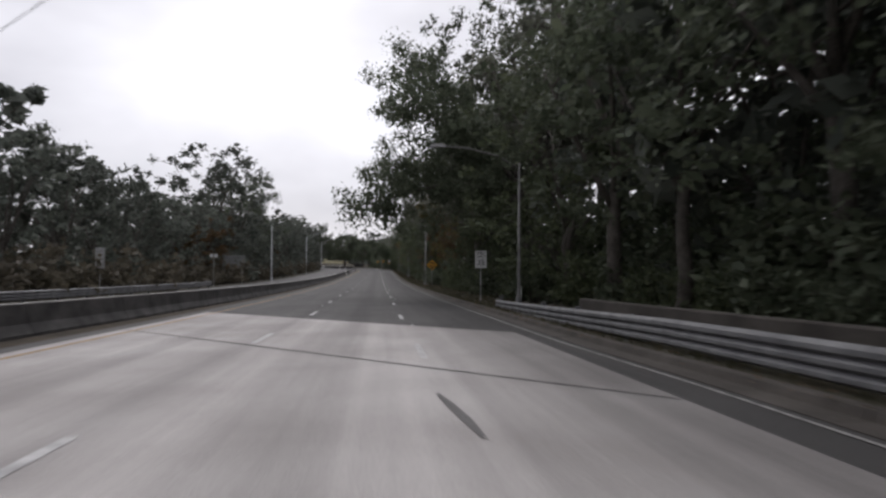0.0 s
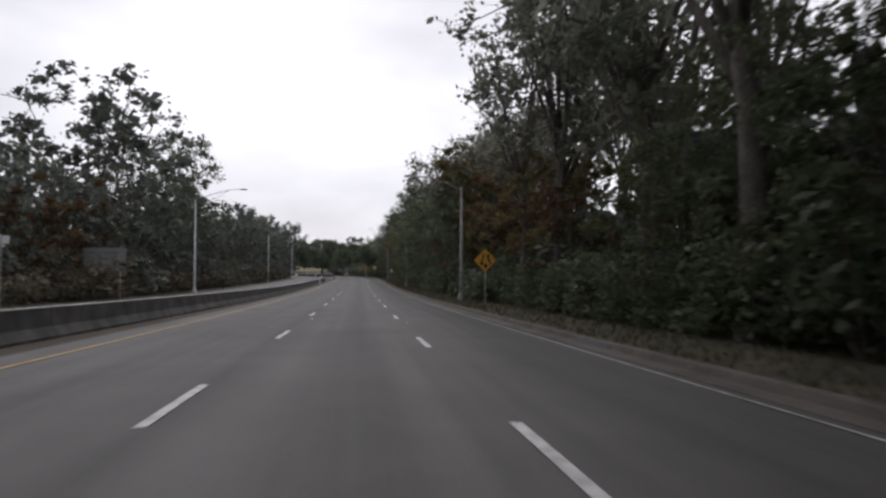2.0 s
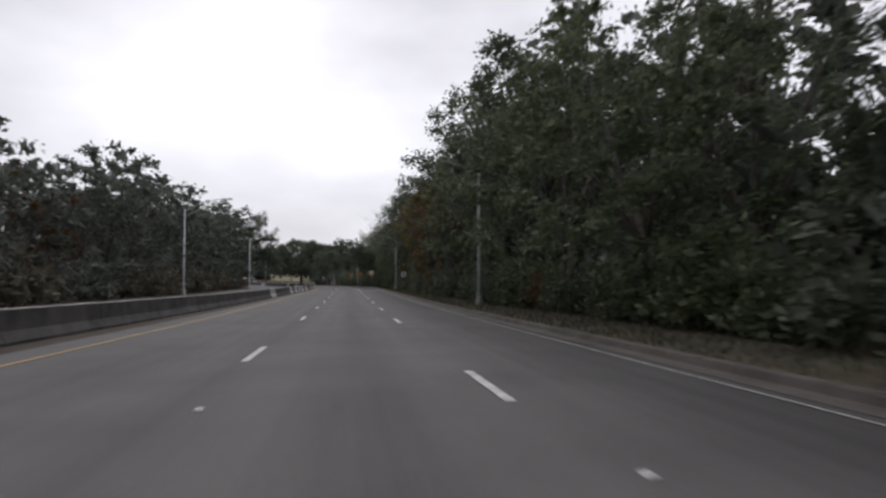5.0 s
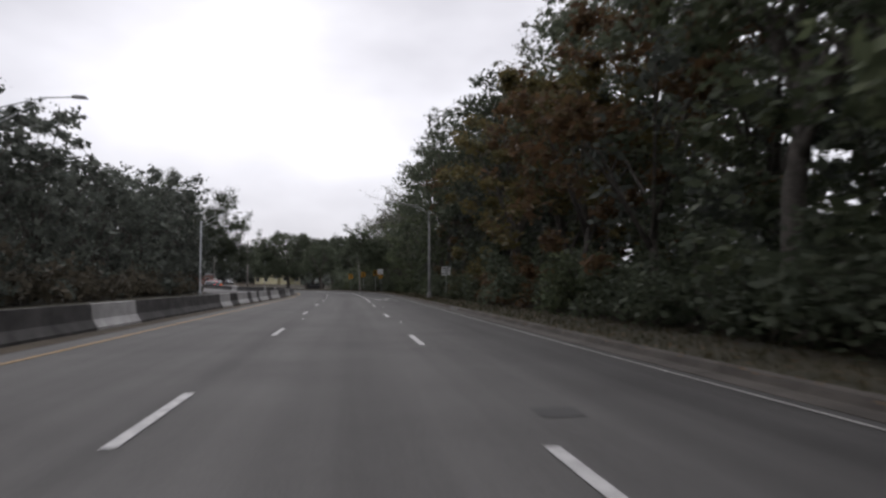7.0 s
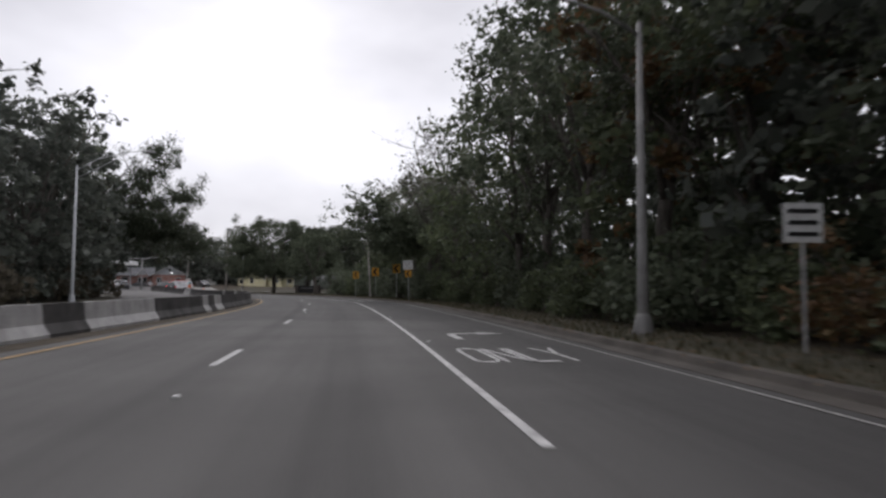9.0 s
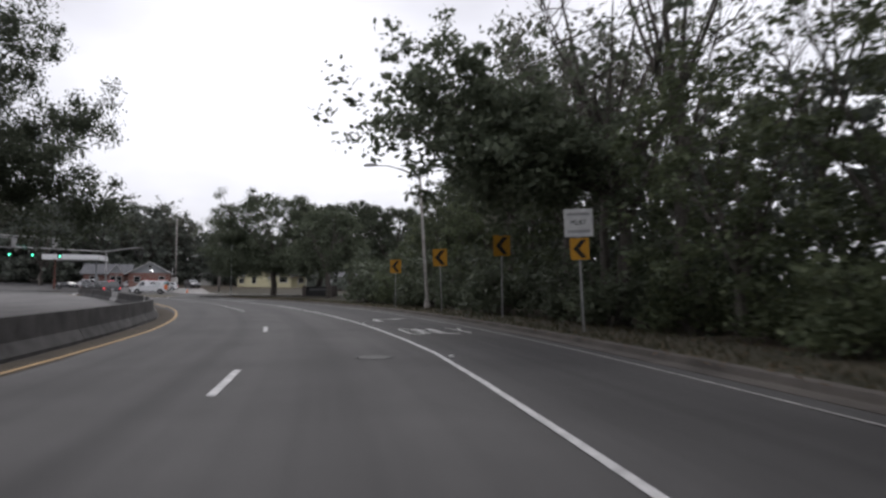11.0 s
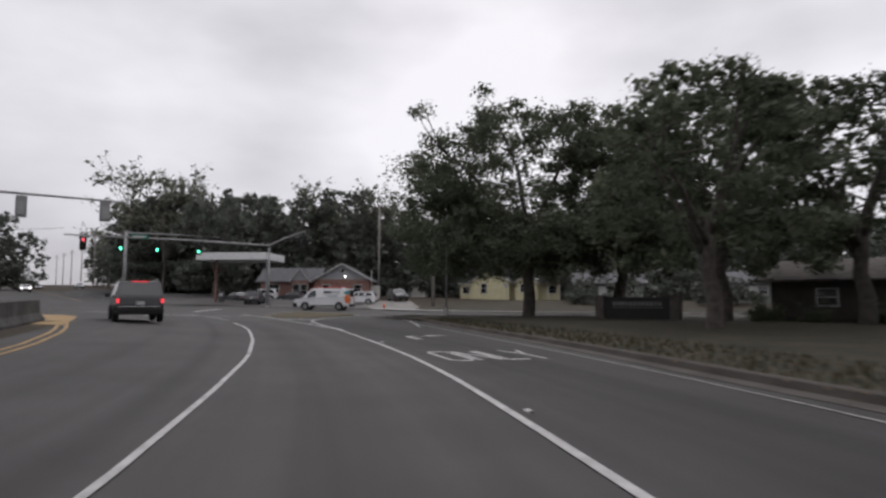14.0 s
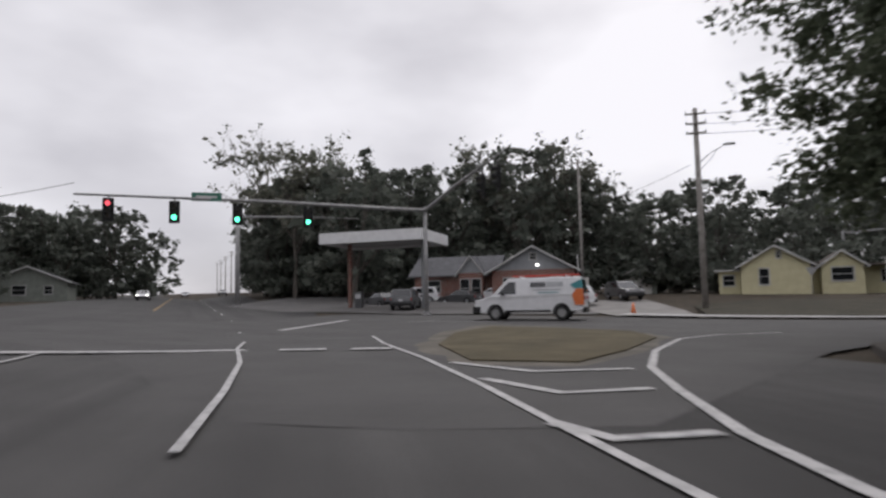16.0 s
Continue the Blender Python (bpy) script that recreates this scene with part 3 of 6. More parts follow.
# ---- kerbs and verges ----


def sweep(name, s0, s1, table, profile, mat, parent=None, step=3.0, label="", ends=True):
    """A profile of (d, z) points drawn along an offset."""
    bm = bmesh.new()
    n = max(1, int((s1 - s0) / step))
    rows, pts = [], []
    for i in range(n + 1):
        s = s0 + (s1 - s0) * i / n
        b = offset(table, s)
        pts += [at(s, b + d) for d, z in profile]
    h = heights(pts)
    k = len(profile)
    for i in range(n + 1):
        rows.append([bm.verts.new((pts[i * k + j][0], pts[i * k + j][1], h[i * k] + profile[j][1])) for j in range(k)])
    for a, b in zip(rows[:-1], rows[1:]):
        for j in range(k):
            bm.faces.new((a[j], a[(j + 1) % k], b[(j + 1) % k], b[j]))
    if ends:
        bm.faces.new(rows[0])
        bm.faces.new(rows[-1][::-1])
    bmesh.ops.recalc_face_normals(bm, faces=bm.faces[:])
    return part(name, bm, mat, parent, label)


kerb = thing("kerb", pose(0, 0, 0), "weathered concrete kerb and gutter along the road", "kerb", kind="structure")
KERB_PROFILE = [(-0.02, -0.05), (-0.02, 0.012), (0.42, 0.008), (0.47, 0.12), (0.52, 0.135), (0.66, 0.135), (0.66, -0.05)]
for k in range(73):
    s = -46.2 + k * 4.85
    if s < 300:
        sweep("kerbstone", s, min(s + 4.83, 304), KERB, KERB_PROFILE, CONCRETE_DIRTY, kerb, 1.6)
for s0, s1 in ((36.2, 38.3), (161.5, 164.0)):
    sweep("drain_inlet", s0, s1, KERB, [(0.40, 0.012), (0.452, 0.116), (0.54, 0.138), (0.54, 0.0)], BLACK, kerb, 0.7, "dark gutter inlet under the kerb")
# cover and patch in the asphalt
cover = thing("manhole_cover", pose(*at(222.1, 1.05), gz(*at(222.1, 1.05)) + 0.003, 0, 0, course(222)), "dark round iron cover set in the asphalt", "manhole cover")
bm = bmesh.new()
tube(bm, [(0, 0, 0), (0, 0, 0.012)], [0.34, 0.33], 24)
part("lid", bm, IRON, cover)
bm = bmesh.new()
ring = [[bm.verts.new((r * cos(2 * pi * k / 24), r * sin(2 * pi * k / 24), z)) for k in range(24)] for r, z in ((0.35, 0.013), (0.43, 0.008))]
for k in range(24):
    bm.faces.new((ring[0][k], ring[0][(k + 1) % 24], ring[1][(k + 1) % 24], ring[1][k]))
part("collar", bm, ASPHALT_DARK, cover, "dark asphalt collar")
patch("asphalt_patch", [at(s, d) for s, d in ((135.45, 1.95), (135.45, 2.42), (135.95, 2.42), (135.95, 1.95))], 0.008, ASPHALT_DARK, road)
verge = strip("verge", -60, 300, [(a, b + 0.6) for a, b in KERB], [(a, b + 3.4) for a, b in KERB], 0.115, GRASS, None, 3.0, 4)
tagged(verge, "strip of dry grass along the kerb", "grass verge", kind="structure")
shoulder = strip("verge", -60, 292, [(a, b + 0.35) for a, b in BARRIER], [(a, b + 1.1) for a, b in BARRIER], 0.007, LITTER, None, 3.0, 1)
tagged(shoulder, "dirt and litter gathered along the barrier's foot", "dirt strip", kind="structure")
far_verge = strip("verge", -200, 296, -30.0, -18.0, 0.02, GRASS, None, 4.0, 4)
tagged(far_verge, "dull grass beyond the far carriageway", "grass verge", kind="structure")

# ---- concrete median barrier, piece by piece ----
barrier = thing("concrete_barrier", pose(0, 0, 0), "sooty concrete median barrier with some pale replaced pieces", "barrier", kind="structure")
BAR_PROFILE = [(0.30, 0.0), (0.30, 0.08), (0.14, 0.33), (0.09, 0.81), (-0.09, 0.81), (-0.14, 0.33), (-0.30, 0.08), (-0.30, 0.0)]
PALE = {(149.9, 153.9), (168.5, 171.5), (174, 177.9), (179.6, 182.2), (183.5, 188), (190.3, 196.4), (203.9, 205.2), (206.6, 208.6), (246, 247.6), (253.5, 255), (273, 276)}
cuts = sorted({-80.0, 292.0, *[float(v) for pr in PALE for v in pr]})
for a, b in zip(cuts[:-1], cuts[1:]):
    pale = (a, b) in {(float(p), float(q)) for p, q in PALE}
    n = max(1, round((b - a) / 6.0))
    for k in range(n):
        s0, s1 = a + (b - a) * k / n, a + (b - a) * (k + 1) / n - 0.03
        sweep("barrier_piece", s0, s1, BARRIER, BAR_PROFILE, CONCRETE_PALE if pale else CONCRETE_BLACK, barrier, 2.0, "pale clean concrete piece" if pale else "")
cap = sweep("barrier_cap", -80, 120, BARRIER, [(0.10, 0.815), (0.10, 0.845), (-0.10, 0.845), (-0.10, 0.815)], CONCRETE, barrier, 4.0, "lighter strip along the top edge")

# median nose past the barrier
patch("median", [at(s, d) for s, d in ((289, -9.0), (289, -7.2), (294, -7.6), (299, -8.0), (300.5, -8.8), (299, -9.6), (289, -10.2))], 0.012, PAINT_YELLOW, road, "ochre painted median nose")

# ---- channel island and gore ----
isl = [(-33.4, 303.2), (-31.2, 303.4), (-30.9, 306.5), (-31.0, 311.6), (-32.5, 315.4), (-36.0, 317.4), (-39.2, 318.2), (-38.8, 313.5), (-36.4, 307.5)]
island = patch("traffic_island", isl, 0.01, GRASS_GREEN, None, "", 0.03)
tagged(island, "low traffic island covered in worn brown grass", "traffic island", kind="structure")
rim = []
for i in range(48):
    u = i / 48 * len(isl)
    a, b = np.array(isl[int(u)]), np.array(isl[(int(u) + 1) % len(isl)])
    p = a + (b - a) * (u % 1)
    c = np.mean(isl, axis=0)
    k = 1.10 + 0.16 * noise.noise((p[0] * 0.6, p[1] * 0.6, 3.0)) + (0.13 if p[0] < -35.5 else 0.0)
    rim.append(tuple(c + (p - c) * k))
patch("sand_rim", rim, 0.0065, SAND, road, "pale sand washed out round the island")


def band(name, pts, width, parent, mat=None, lift=0.024):
    """A painted line of some width along points."""
    v = []
    for i, p in enumerate(pts):
        a, b = np.array(pts[max(i - 1, 0)]), np.array(pts[min(i + 1, len(pts) - 1)])
        t = (b - a) / np.hypot(*(b - a))
        v += [(p[0] - t[1] * width / 2, p[1] + t[0] * width / 2), (p[0] + t[1] * width / 2, p[1] - t[0] * width / 2)]
    z = heights(v) + lift
    return mesh_from(name, [(*q, h) for q, h in zip(v, z)], [(2 * i, 2 * i + 1, 2 * i + 3, 2 * i + 2) for i in range(len(pts) - 1)], mat or PAINT_WHITE, parent)


band("gore_line", [(-21.75, 286.85), (-23.8, 289.9), (-25.7, 293.0), (-27.4, 295.9), (-28.1, 297.4), (-28.95, 300.0), (-29.75, 302.8), (-30.25, 306.5), (-30.25, 311.0), (-29.4, 313.3), (-27.6, 314.8)], 0.15, road)
band("lane_line", [at(284.9, offset(RIGHT_LINE, 284.9)), (-21.9, 286.9), (-24.2, 290.0), (-26.4, 293.0), (-28.6, 295.8), (-30.0, 297.6), (-31.6, 299.7), (-34.6, 303.4), (-38.4, 307.7), (-41.0, 311.0)], 0.12, road)
band("lane_line", [at(278.45, offset(LEFT_LINE, 278.45)), (-21.4, 279.05), (-23.1, 281.85), (-24.9, 284.75), (-27.15, 288.08), (-29.04, 290.6), (-30.0, 291.87)], 0.10, road, lift=0.035)
band("lane_line", [(-32.05, 294.75), (-34.4, 297.5), (-37.45, 300.85), (-40.6, 303.9), (-42.6, 306.2)], 0.10, road, lift=0.06)
band("gore_hatch", [(-29.8, 297.3), (-29.1, 296.8), (-28.3, 297.4)], 0.22, road)
band("gore_hatch", [(-31.9, 300.4), (-30.3, 299.3), (-29.3, 300.1)], 0.22, road)
band("gore_hatch", [(-33.6, 302.7), (-31.5, 301.6), (-30.0, 302.5)], 0.22, road)
band("gore_hatch", [(-26.3, 293.2), (-26.0, 292.8), (-25.8, 293.2)], 0.2, road)
line(299.5, 312.2, [(299, -4.4), (312, -5.1)], 0.09, PAINT_WHITE)
band("edge_line", [at(292, 7.2), (-22.4, 299.0), (-24.7, 303.0), (-25.6, 306.0), (-25.0, 309.6), (-22.6, 312.6)], 0.11, road)
for a, b in (((-43.6, 296.6), (-40.1, 303.7)), ((-39.4, 304.2), (-38.4, 304.9)), ((-37.8, 305.2), (-36.8, 305.6))):
    band("stop_line", [tuple(np.array(a) + (np.array(b) - np.array(a)) * u) for u in np.linspace(0, 1, 6)], 0.5, road, lift=0.05)
band("stop_line", [(-50.2, 322.0), (-47.2, 313.0)], 0.4, side)
band("street_line", [(-46, 322.2), (-40, 322.8)], 0.12, side)
band("street_line", [(-24, 321.5), (60, 324.5)], 0.12, side, PAINT_YELLOW)

# kerbs round the lawn's corner and along the side street
corner = [at(300, 9.9), (-24.6, 302.2), (-26.0, 305.2), (-25.9, 308.2), (-24.4, 311.4), (-21.0, 314.0), (-14, 315.3), (0, 316.0), (80, 318.4)]
KERB2 = thing("kerb", pose(0, 0, 0), "concrete kerb round the lawn's corner", "kerb", kind="structure")
for a, b in zip(corner[:-1], corner[1:]):
    n = max(1, int(hypot(b[0] - a[0], b[1] - a[1]) / 3.0)) if a[0] < 0 else 12
    for k in range(n):
        p = [tuple(np.array(a) + (np.array(b) - np.array(a)) * u) for u in (k / n, (k + 1) / n)]
        t = (np.array(b) - np.array(a)) / hypot(b[0] - a[0], b[1] - a[1])
        bm = bmesh.new()
        q = [(p[0][0], p[0][1]), (p[1][0], p[1][1]), (p[1][0] + t[1] * 0.3, p[1][1] - t[0] * 0.3), (p[0][0] + t[1] * 0.3, p[0][1] - t[0] * 0.3)]
        h = heights(q)
        lo = [bm.verts.new((*c, z - 0.05)) for c, z in zip(q, h)]
        hi = [bm.verts.new((*c, z + 0.13)) for c, z in zip(q, h)]
        bm.faces.new(hi)
        for i in range(4):
            bm.faces.new((lo[i], lo[(i + 1) % 4], hi[(i + 1) % 4], hi[i]))
        bmesh.ops.recalc_face_normals(bm, faces=bm.faces[:])
        part("kerbstone", bm, CONCRETE_DIRTY, KERB2)
lawn = patch("lawn", [at(262, 8.0), at(272, 7.2), at(287, 8.2), at(296, 9.9), (-23.9, 302.4), (-25.3, 305.2), (-25.2, 308.0), (-23.8, 310.8), (-20.8, 313.3), (-14, 314.6), (0, 315.3), (40, 316.4), (40, 262)], 0.10, GRASS, None)
tagged(lawn, "lawn of thin dry grass under the oaks", "lawn", kind="structure")
walk_near = street("pavement", -25.0, 60, [(-25, 309.3), (-21, 311.6), (-14, 312.9), (60, 316)], [(-25, 310.9), (-21, 313.2), (-14, 314.4), (60, 317.5)], 0.12, CONCRETE_PALE, "pale concrete footpath along the side street", 24)
tagged(walk_near, "", "footpath", kind="structure")
walk_far = street("pavement", -36.0, 80, [(-36, 330.2), (-30, 327.9), (-20, 326.4), (80, 328.4)], [(-36, 333.4), (-30, 330.6), (-20, 328.2), (80, 330.2)], 0.12, CONCRETE_PALE, "pale concrete footpath before the houses", 30)
tagged(walk_far, "", "footpath", kind="structure")
drive = patch("pavement", [(-36.2, 330.8), (-31.5, 331.0), (-33.5, 341), (-38, 352), (-44, 352), (-42, 342)], 0.03, DRIVE, None)
tagged(drive, "pale concrete forecourt drive", "drive", kind="structure")
yard = patch("pavement", [(-44, 332.5), (-38, 333.5), (-41.5, 344), (-46, 366), (-92, 366), (-84, 345), (-66, 333.5), (-52, 331.5)], 0.02, ASPHALT_OLD, None)
tagged(yard, "stained concrete forecourt of the filling station", "forecourt", kind="structure")
house_lawn = patch("lawn", [(-31.0, 331.2), (-20, 328.8), (60, 330.6), (60, 372), (-34, 372), (-33.2, 345)], 0.03, GRASS, None)
tagged(house_lawn, "brown winter lawn before the houses", "lawn", kind="structure")


# ---- words and arrows painted on the turning lane ----
def arrow_turn(bm, x0, y0, flip=1):
    """A right-turn arrow, some 4 m long."""
    for pts in ([(-0.55, 0), (-0.38, 0), (-0.38, 1.9), (-0.30, 2.2), (-0.10, 2.4), (0.25, 2.45), (0.25, 2.62), (-0.2, 2.62), (-0.45, 2.45), (-0.55, 2.1)], [(0.25, 2.05), (0.95, 2.53), (0.25, 3.05)]):
        f = bm.faces.new([bm.verts.new((x0 + x, y0 + y, 0)) for x, y in pts])
        bmesh.ops.triangulate(bm, faces=[f])
    return bm


def only_word(bm, x0, y0):
    """ONLY, in tall strokes read from the driver's seat."""
    w, g, h, k = 0.42, 0.12, 2.4, 0.085
    strokes = []
    x = x0 - (4 * w + 3 * g) / 2
    o = [(0, 0.25), (0.08, 0), (w - 0.08, 0), (w, 0.25), (w, h - 0.25), (w - 0.08, h), (0.08, h), (0, h - 0.25), (0, 0.25)]
    strokes.append([(x + a, y0 + b) for a, b in o])
    x += w + g
    strokes.append([(x, y0), (x, y0 + h), (x + w, y0), (x + w, y0 + h)])
    x += w + g
    strokes.append([(x, y0 + h), (x, y0), (x + w, y0)])
    x += w + g
    strokes.append([(x, y0 + h), (x + w / 2, y0 + h * 0.5), (x + w, y0 + h)])
    strokes.append([(x + w / 2, y0 + h * 0.5), (x + w / 2, y0)])
    for s in strokes:
        for (ax, ay), (bx, by) in zip(s[:-1], s[1:]):
            t = np.array([bx - ax, by - ay]) / hypot(bx - ax, by - ay)
            ex, ey = (k / 2, 0.10) if abs(t[1]) > 0.6 else (0.0, 0.10)
            if abs(t[1]) > 0.6:
                q = [(ax - ex, ay), (ax + ex, ay), (bx + ex, by), (bx - ex, by)]
            else:
                q = [(ax, ay - ey), (bx, by - ey), (bx, by + ey), (ax, ay + ey)]
            bm.faces.new([bm.verts.new((a, b, 0)) for a, b in q])
    return bm


def on_road(name, bm, s, d, skew, label):
    """Lays a painted mark on the road at station s."""
    x, y = at(s, d)
    m = pose(x, y, 0, 0, 0, course(s + 2) + skew)
    pts = [(m @ v.co)[:2] for v in bm.verts]
    h = heights(pts)
    for v, p, z in zip(bm.verts, pts, h):
        v.co = (*p, z + 0.014)
    bmesh.ops.recalc_face_normals(bm, faces=bm.faces[:])
    if sum(f.normal.z for f in bm.faces) < 0:
        bmesh.ops.reverse_faces(bm, faces=bm.faces[:])
    return part(name, bm, PAINT_WHITE, road, label)


def scaled(bm, fx, fy):
    for v in bm.verts:
        v.co.x, v.co.y = v.co.x * fx, v.co.y * fy
    return bm


for s, d, w in ((181.9, 3.3, 0.95), (228.0, 3.95, 1.0), (275.9, 4.25, 1.15)):
    on_road("painted_word", scaled(only_word(bmesh.new(), 0, 0), w, 0.95), s, d, 0, "worn white word ONLY")
for s, d in ((186.6, 3.4), (234.9, 3.75), (283.0, 4.75)):
    on_road("painted_arrow", scaled(arrow_turn(bmesh.new(), 0, 0), 1.1, 0.72), s, d, 0, "worn white right-turn arrow")
# ---- trees ----


def leaves(centres, radii, count, size, droop=0.0, seed=1):
    """Small pointed leaf blades scattered in clumps. Returns vertices and faces."""
    r = np.random.default_rng(seed)
    pick = r.integers(0, len(centres), count)
    off = r.normal(size=(count, 3))
    off /= np.linalg.norm(off, axis=1)[:, None]
    off *= (r.random(count) ** 0.55)[:, None] * radii[pick][:, None] * np.array([1.0, 1.0, 0.75])
    p = centres[pick] + off
    p[:, 2] -= droop * r.random(count) * 1.2
    a = r.normal(size=(count, 3))
    a[:, 2] = a[:, 2] * 0.6 - droop
    a /= np.linalg.norm(a, axis=1)[:, None]
    b = np.cross(a, r.normal(size=(count, 3)))
    b /= np.linalg.norm(b, axis=1)[:, None]
    ln = size * (0.6 + 0.9 * r.random(count))[:, None]
    n = np.cross(a, b) * ln * 0.12
    v = np.empty((count, 4, 3))
    v[:, 0], v[:, 1], v[:, 2], v[:, 3] = p - a * ln, p + b * ln * 0.55 + n, p + a * ln, p - b * ln * 0.55 + n
    f = np.arange(count * 4).reshape(-1, 4)
    return v.reshape(-1, 3), f


def foliage(centres, radii, count, size, droop, seed, broad=2.0):
    """Fine sprays at the outside of the clumps over a darker heart of broad ones."""
    v1, f1 = leaves(centres, radii, count, size, droop, seed)
    v2, f2 = leaves(centres, radii * 0.72, count // 3, size * broad, droop, seed + 1)
    return np.r_[v1, v2], np.r_[f1, f2 + len(v1)]


def fast_mesh(name, v, f, mat, parent):
    me = bpy.data.meshes.new(name)
    me.vertices.add(len(v))
    me.vertices.foreach_set("co", np.ascontiguousarray(v, dtype=np.float32).ravel())
    me.loops.add(f.size)
    me.loops.foreach_set("vertex_index", np.ascontiguousarray(f, dtype=np.int32).ravel())
    me.polygons.add(len(f))
    me.polygons.foreach_set("loop_start", np.arange(0, f.size, 4, dtype=np.int32))
    me.polygons.foreach_set("loop_total", np.full(len(f), 4, dtype=np.int32))
    me.update(calc_edges=True)
    me.materials.append(mat)
    ob = new(name, me)
    ob.parent = parent
    return ob


def tree(name, seed, height, spread, base, leaf, count, size, label, clumps=46, droop=0.0, trunk=0.24, bare=0.0, lean=0.0, top=1.0, arms=(), broad=2.0):
    """A trunk with limbs that fork, and a crown of leaf clumps at the limbs' ends. base: where the crown begins, as part of the height."""
    r = np.random.default_rng(seed)
    root = thing(name, pose(0, 0, -500), label, "tree")
    bm = bmesh.new()
    fork = height * (base + 0.22)
    wob = [(lean * height * (z / fork) ** 2 * 0.3 + r.normal() * 0.12 * (z > 0), r.normal() * 0.12 * (z > 0), z) for z in np.linspace(0, fork, 5)]
    tube(bm, [(wob[0][0], wob[0][1], -0.4)] + wob, [trunk * 1.5] + [trunk * (1.25 - 0.5 * i / 4) for i in range(5)], 8)
    cen, rad = [], []
    nlimb = 7 if bare < 0.5 else 9
    for i in range(nlimb):
        az = 2 * pi * (i + r.random() * 0.7) / nlimb
        z0 = fork * (0.55 + 0.45 * (i + 0.5) / nlimb)
        start = np.array([np.interp(z0, [w[2] for w in wob], [w[0] for w in wob]), np.interp(z0, [w[2] for w in wob], [w[1] for w in wob]), z0])
        reach = spread * (0.55 + 0.5 * r.random())
        rise = (height * top - z0) * (0.35 + 0.62 * r.random())
        end = start + np.array([cos(az) * reach, sin(az) * reach, rise])
        mid = start * 0.45 + end * 0.55 + np.array([0, 0, rise * 0.12]) + r.normal(size=3) * 0.25
        tube(bm, [start, start * 0.7 + mid * 0.3, mid, end], [trunk * 0.55, trunk * 0.46, trunk * 0.3, trunk * 0.08], 6)
        for k in range(4 if bare < 0.5 else 7):
            u = 0.3 + 0.7 * r.random()
            q = mid * (1 - u) + end * u if u > 0.5 else start * (1 - u) + mid * u
            tip = q + r.normal(size=3) * np.array([1, 1, 0.7]) * spread * 0.28 + np.array([0, 0, spread * 0.14])
            tube(bm, [q, (q + tip) / 2 + r.normal(size=3) * 0.12, tip], [trunk * 0.2, trunk * 0.13, trunk * 0.04], 5)
            cen.append(tip)
            if bare > 0.5:
                for j in range(3):
                    tw = tip + r.normal(size=3) * 0.7 + np.array([0, 0, 0.5])
                    tube(bm, [q * 0.4 + tip * 0.6, (tip + tw) / 2, tw], [trunk * 0.08, trunk * 0.05, trunk * 0.015], 4)
                    cen.append(tw)
        cen.append(end)
    for arm in arms:
        q, e = np.array(wob[3]), np.array(arm)
        m = q * 0.5 + e * 0.5 + np.array([0, 0, 0.12 * np.hypot(*e[:2])])
        tube(bm, [q, q * 0.6 + m * 0.4, m, e], [trunk * 0.5, trunk * 0.42, trunk * 0.28, trunk * 0.06], 6)
        for u in np.linspace(0.35, 1.0, 9):
            c = (1 - u) ** 2 * q + 2 * u * (1 - u) * m + u * u * e
            for j in range(8):
                cen.append(c + r.normal(size=3) * np.array([1.0, 1.0, 0.7]))
    part("trunk", bm, BARK, root, smooth=True)
    while len(cen) < clumps:
        az, u = 2 * pi * r.random(), r.random()
        z = height * (base + (top - base) * (r.random() ** 0.8))
        f = (z / height - base) / (top - base)
        wide = spread * (0.55 + 0.75 * math.sin(pi * min(0.98, 0.18 + 0.82 * f)) ** 0.8) * (0.35 + 0.65 * u**0.5)
        cen.append(np.array([cos(az) * wide + lean * z * 0.3, sin(az) * wide, z]))
    cen = np.array(cen)
    rad = spread * (0.13 + 0.15 * r.random(len(cen))) * min(1.0, 5.5 / spread)
    v, f = foliage(cen, rad, count, size, droop, seed + 50, broad)
    fast_mesh("crown", v, f, leaf, root)
    return root


def bush(name, seed, height, spread, leaf, count, size, label, category="bush"):
    r = np.random.default_rng(seed)
    root = thing(name, pose(0, 0, -500), label, category)
    bm = bmesh.new()
    cen = []
    for i in range(9):
        az = 2 * pi * i / 9 + r.random()
        e = np.array([cos(az) * spread * (0.3 + 0.6 * r.random()), sin(az) * spread * (0.3 + 0.6 * r.random()), height * (0.35 + 0.6 * r.random())])
        tube(bm, [(0.05 * cos(az), 0.05 * sin(az), -0.2), e * 0.5 + np.array([0, 0, 0.2]), e], [0.05, 0.035, 0.012], 5)
        cen += [e, e * 0.6, np.array([e[0] * 1.1, e[1] * 1.1, height * 0.2 * (1 + r.random())])]
    part("stem", bm, BARK, root)
    v, f = foliage(np.array(cen), np.full(len(cen), spread * 0.40), count, size, 0.1, seed + 9, 1.6)
    v[:, 2] = np.abs(v[:, 2])
    fast_mesh("foliage", v, f, leaf, root)
    return root


# near trees have small leaves in great number, far ones fewer and larger sprays
OAK = tree("oak_tree", 11, 16.5, 4.8, 0.20, LEAF_DARK, 5600, 0.115, "tall dark evergreen oak in the roadside wood", 120, broad=1.7)
OAK_B = tree("oak_tree", 23, 19.0, 5.2, 0.18, LEAF_DARK, 6000, 0.118, "tall dark oak with a ragged crown", 130, broad=1.7, trunk=0.3)
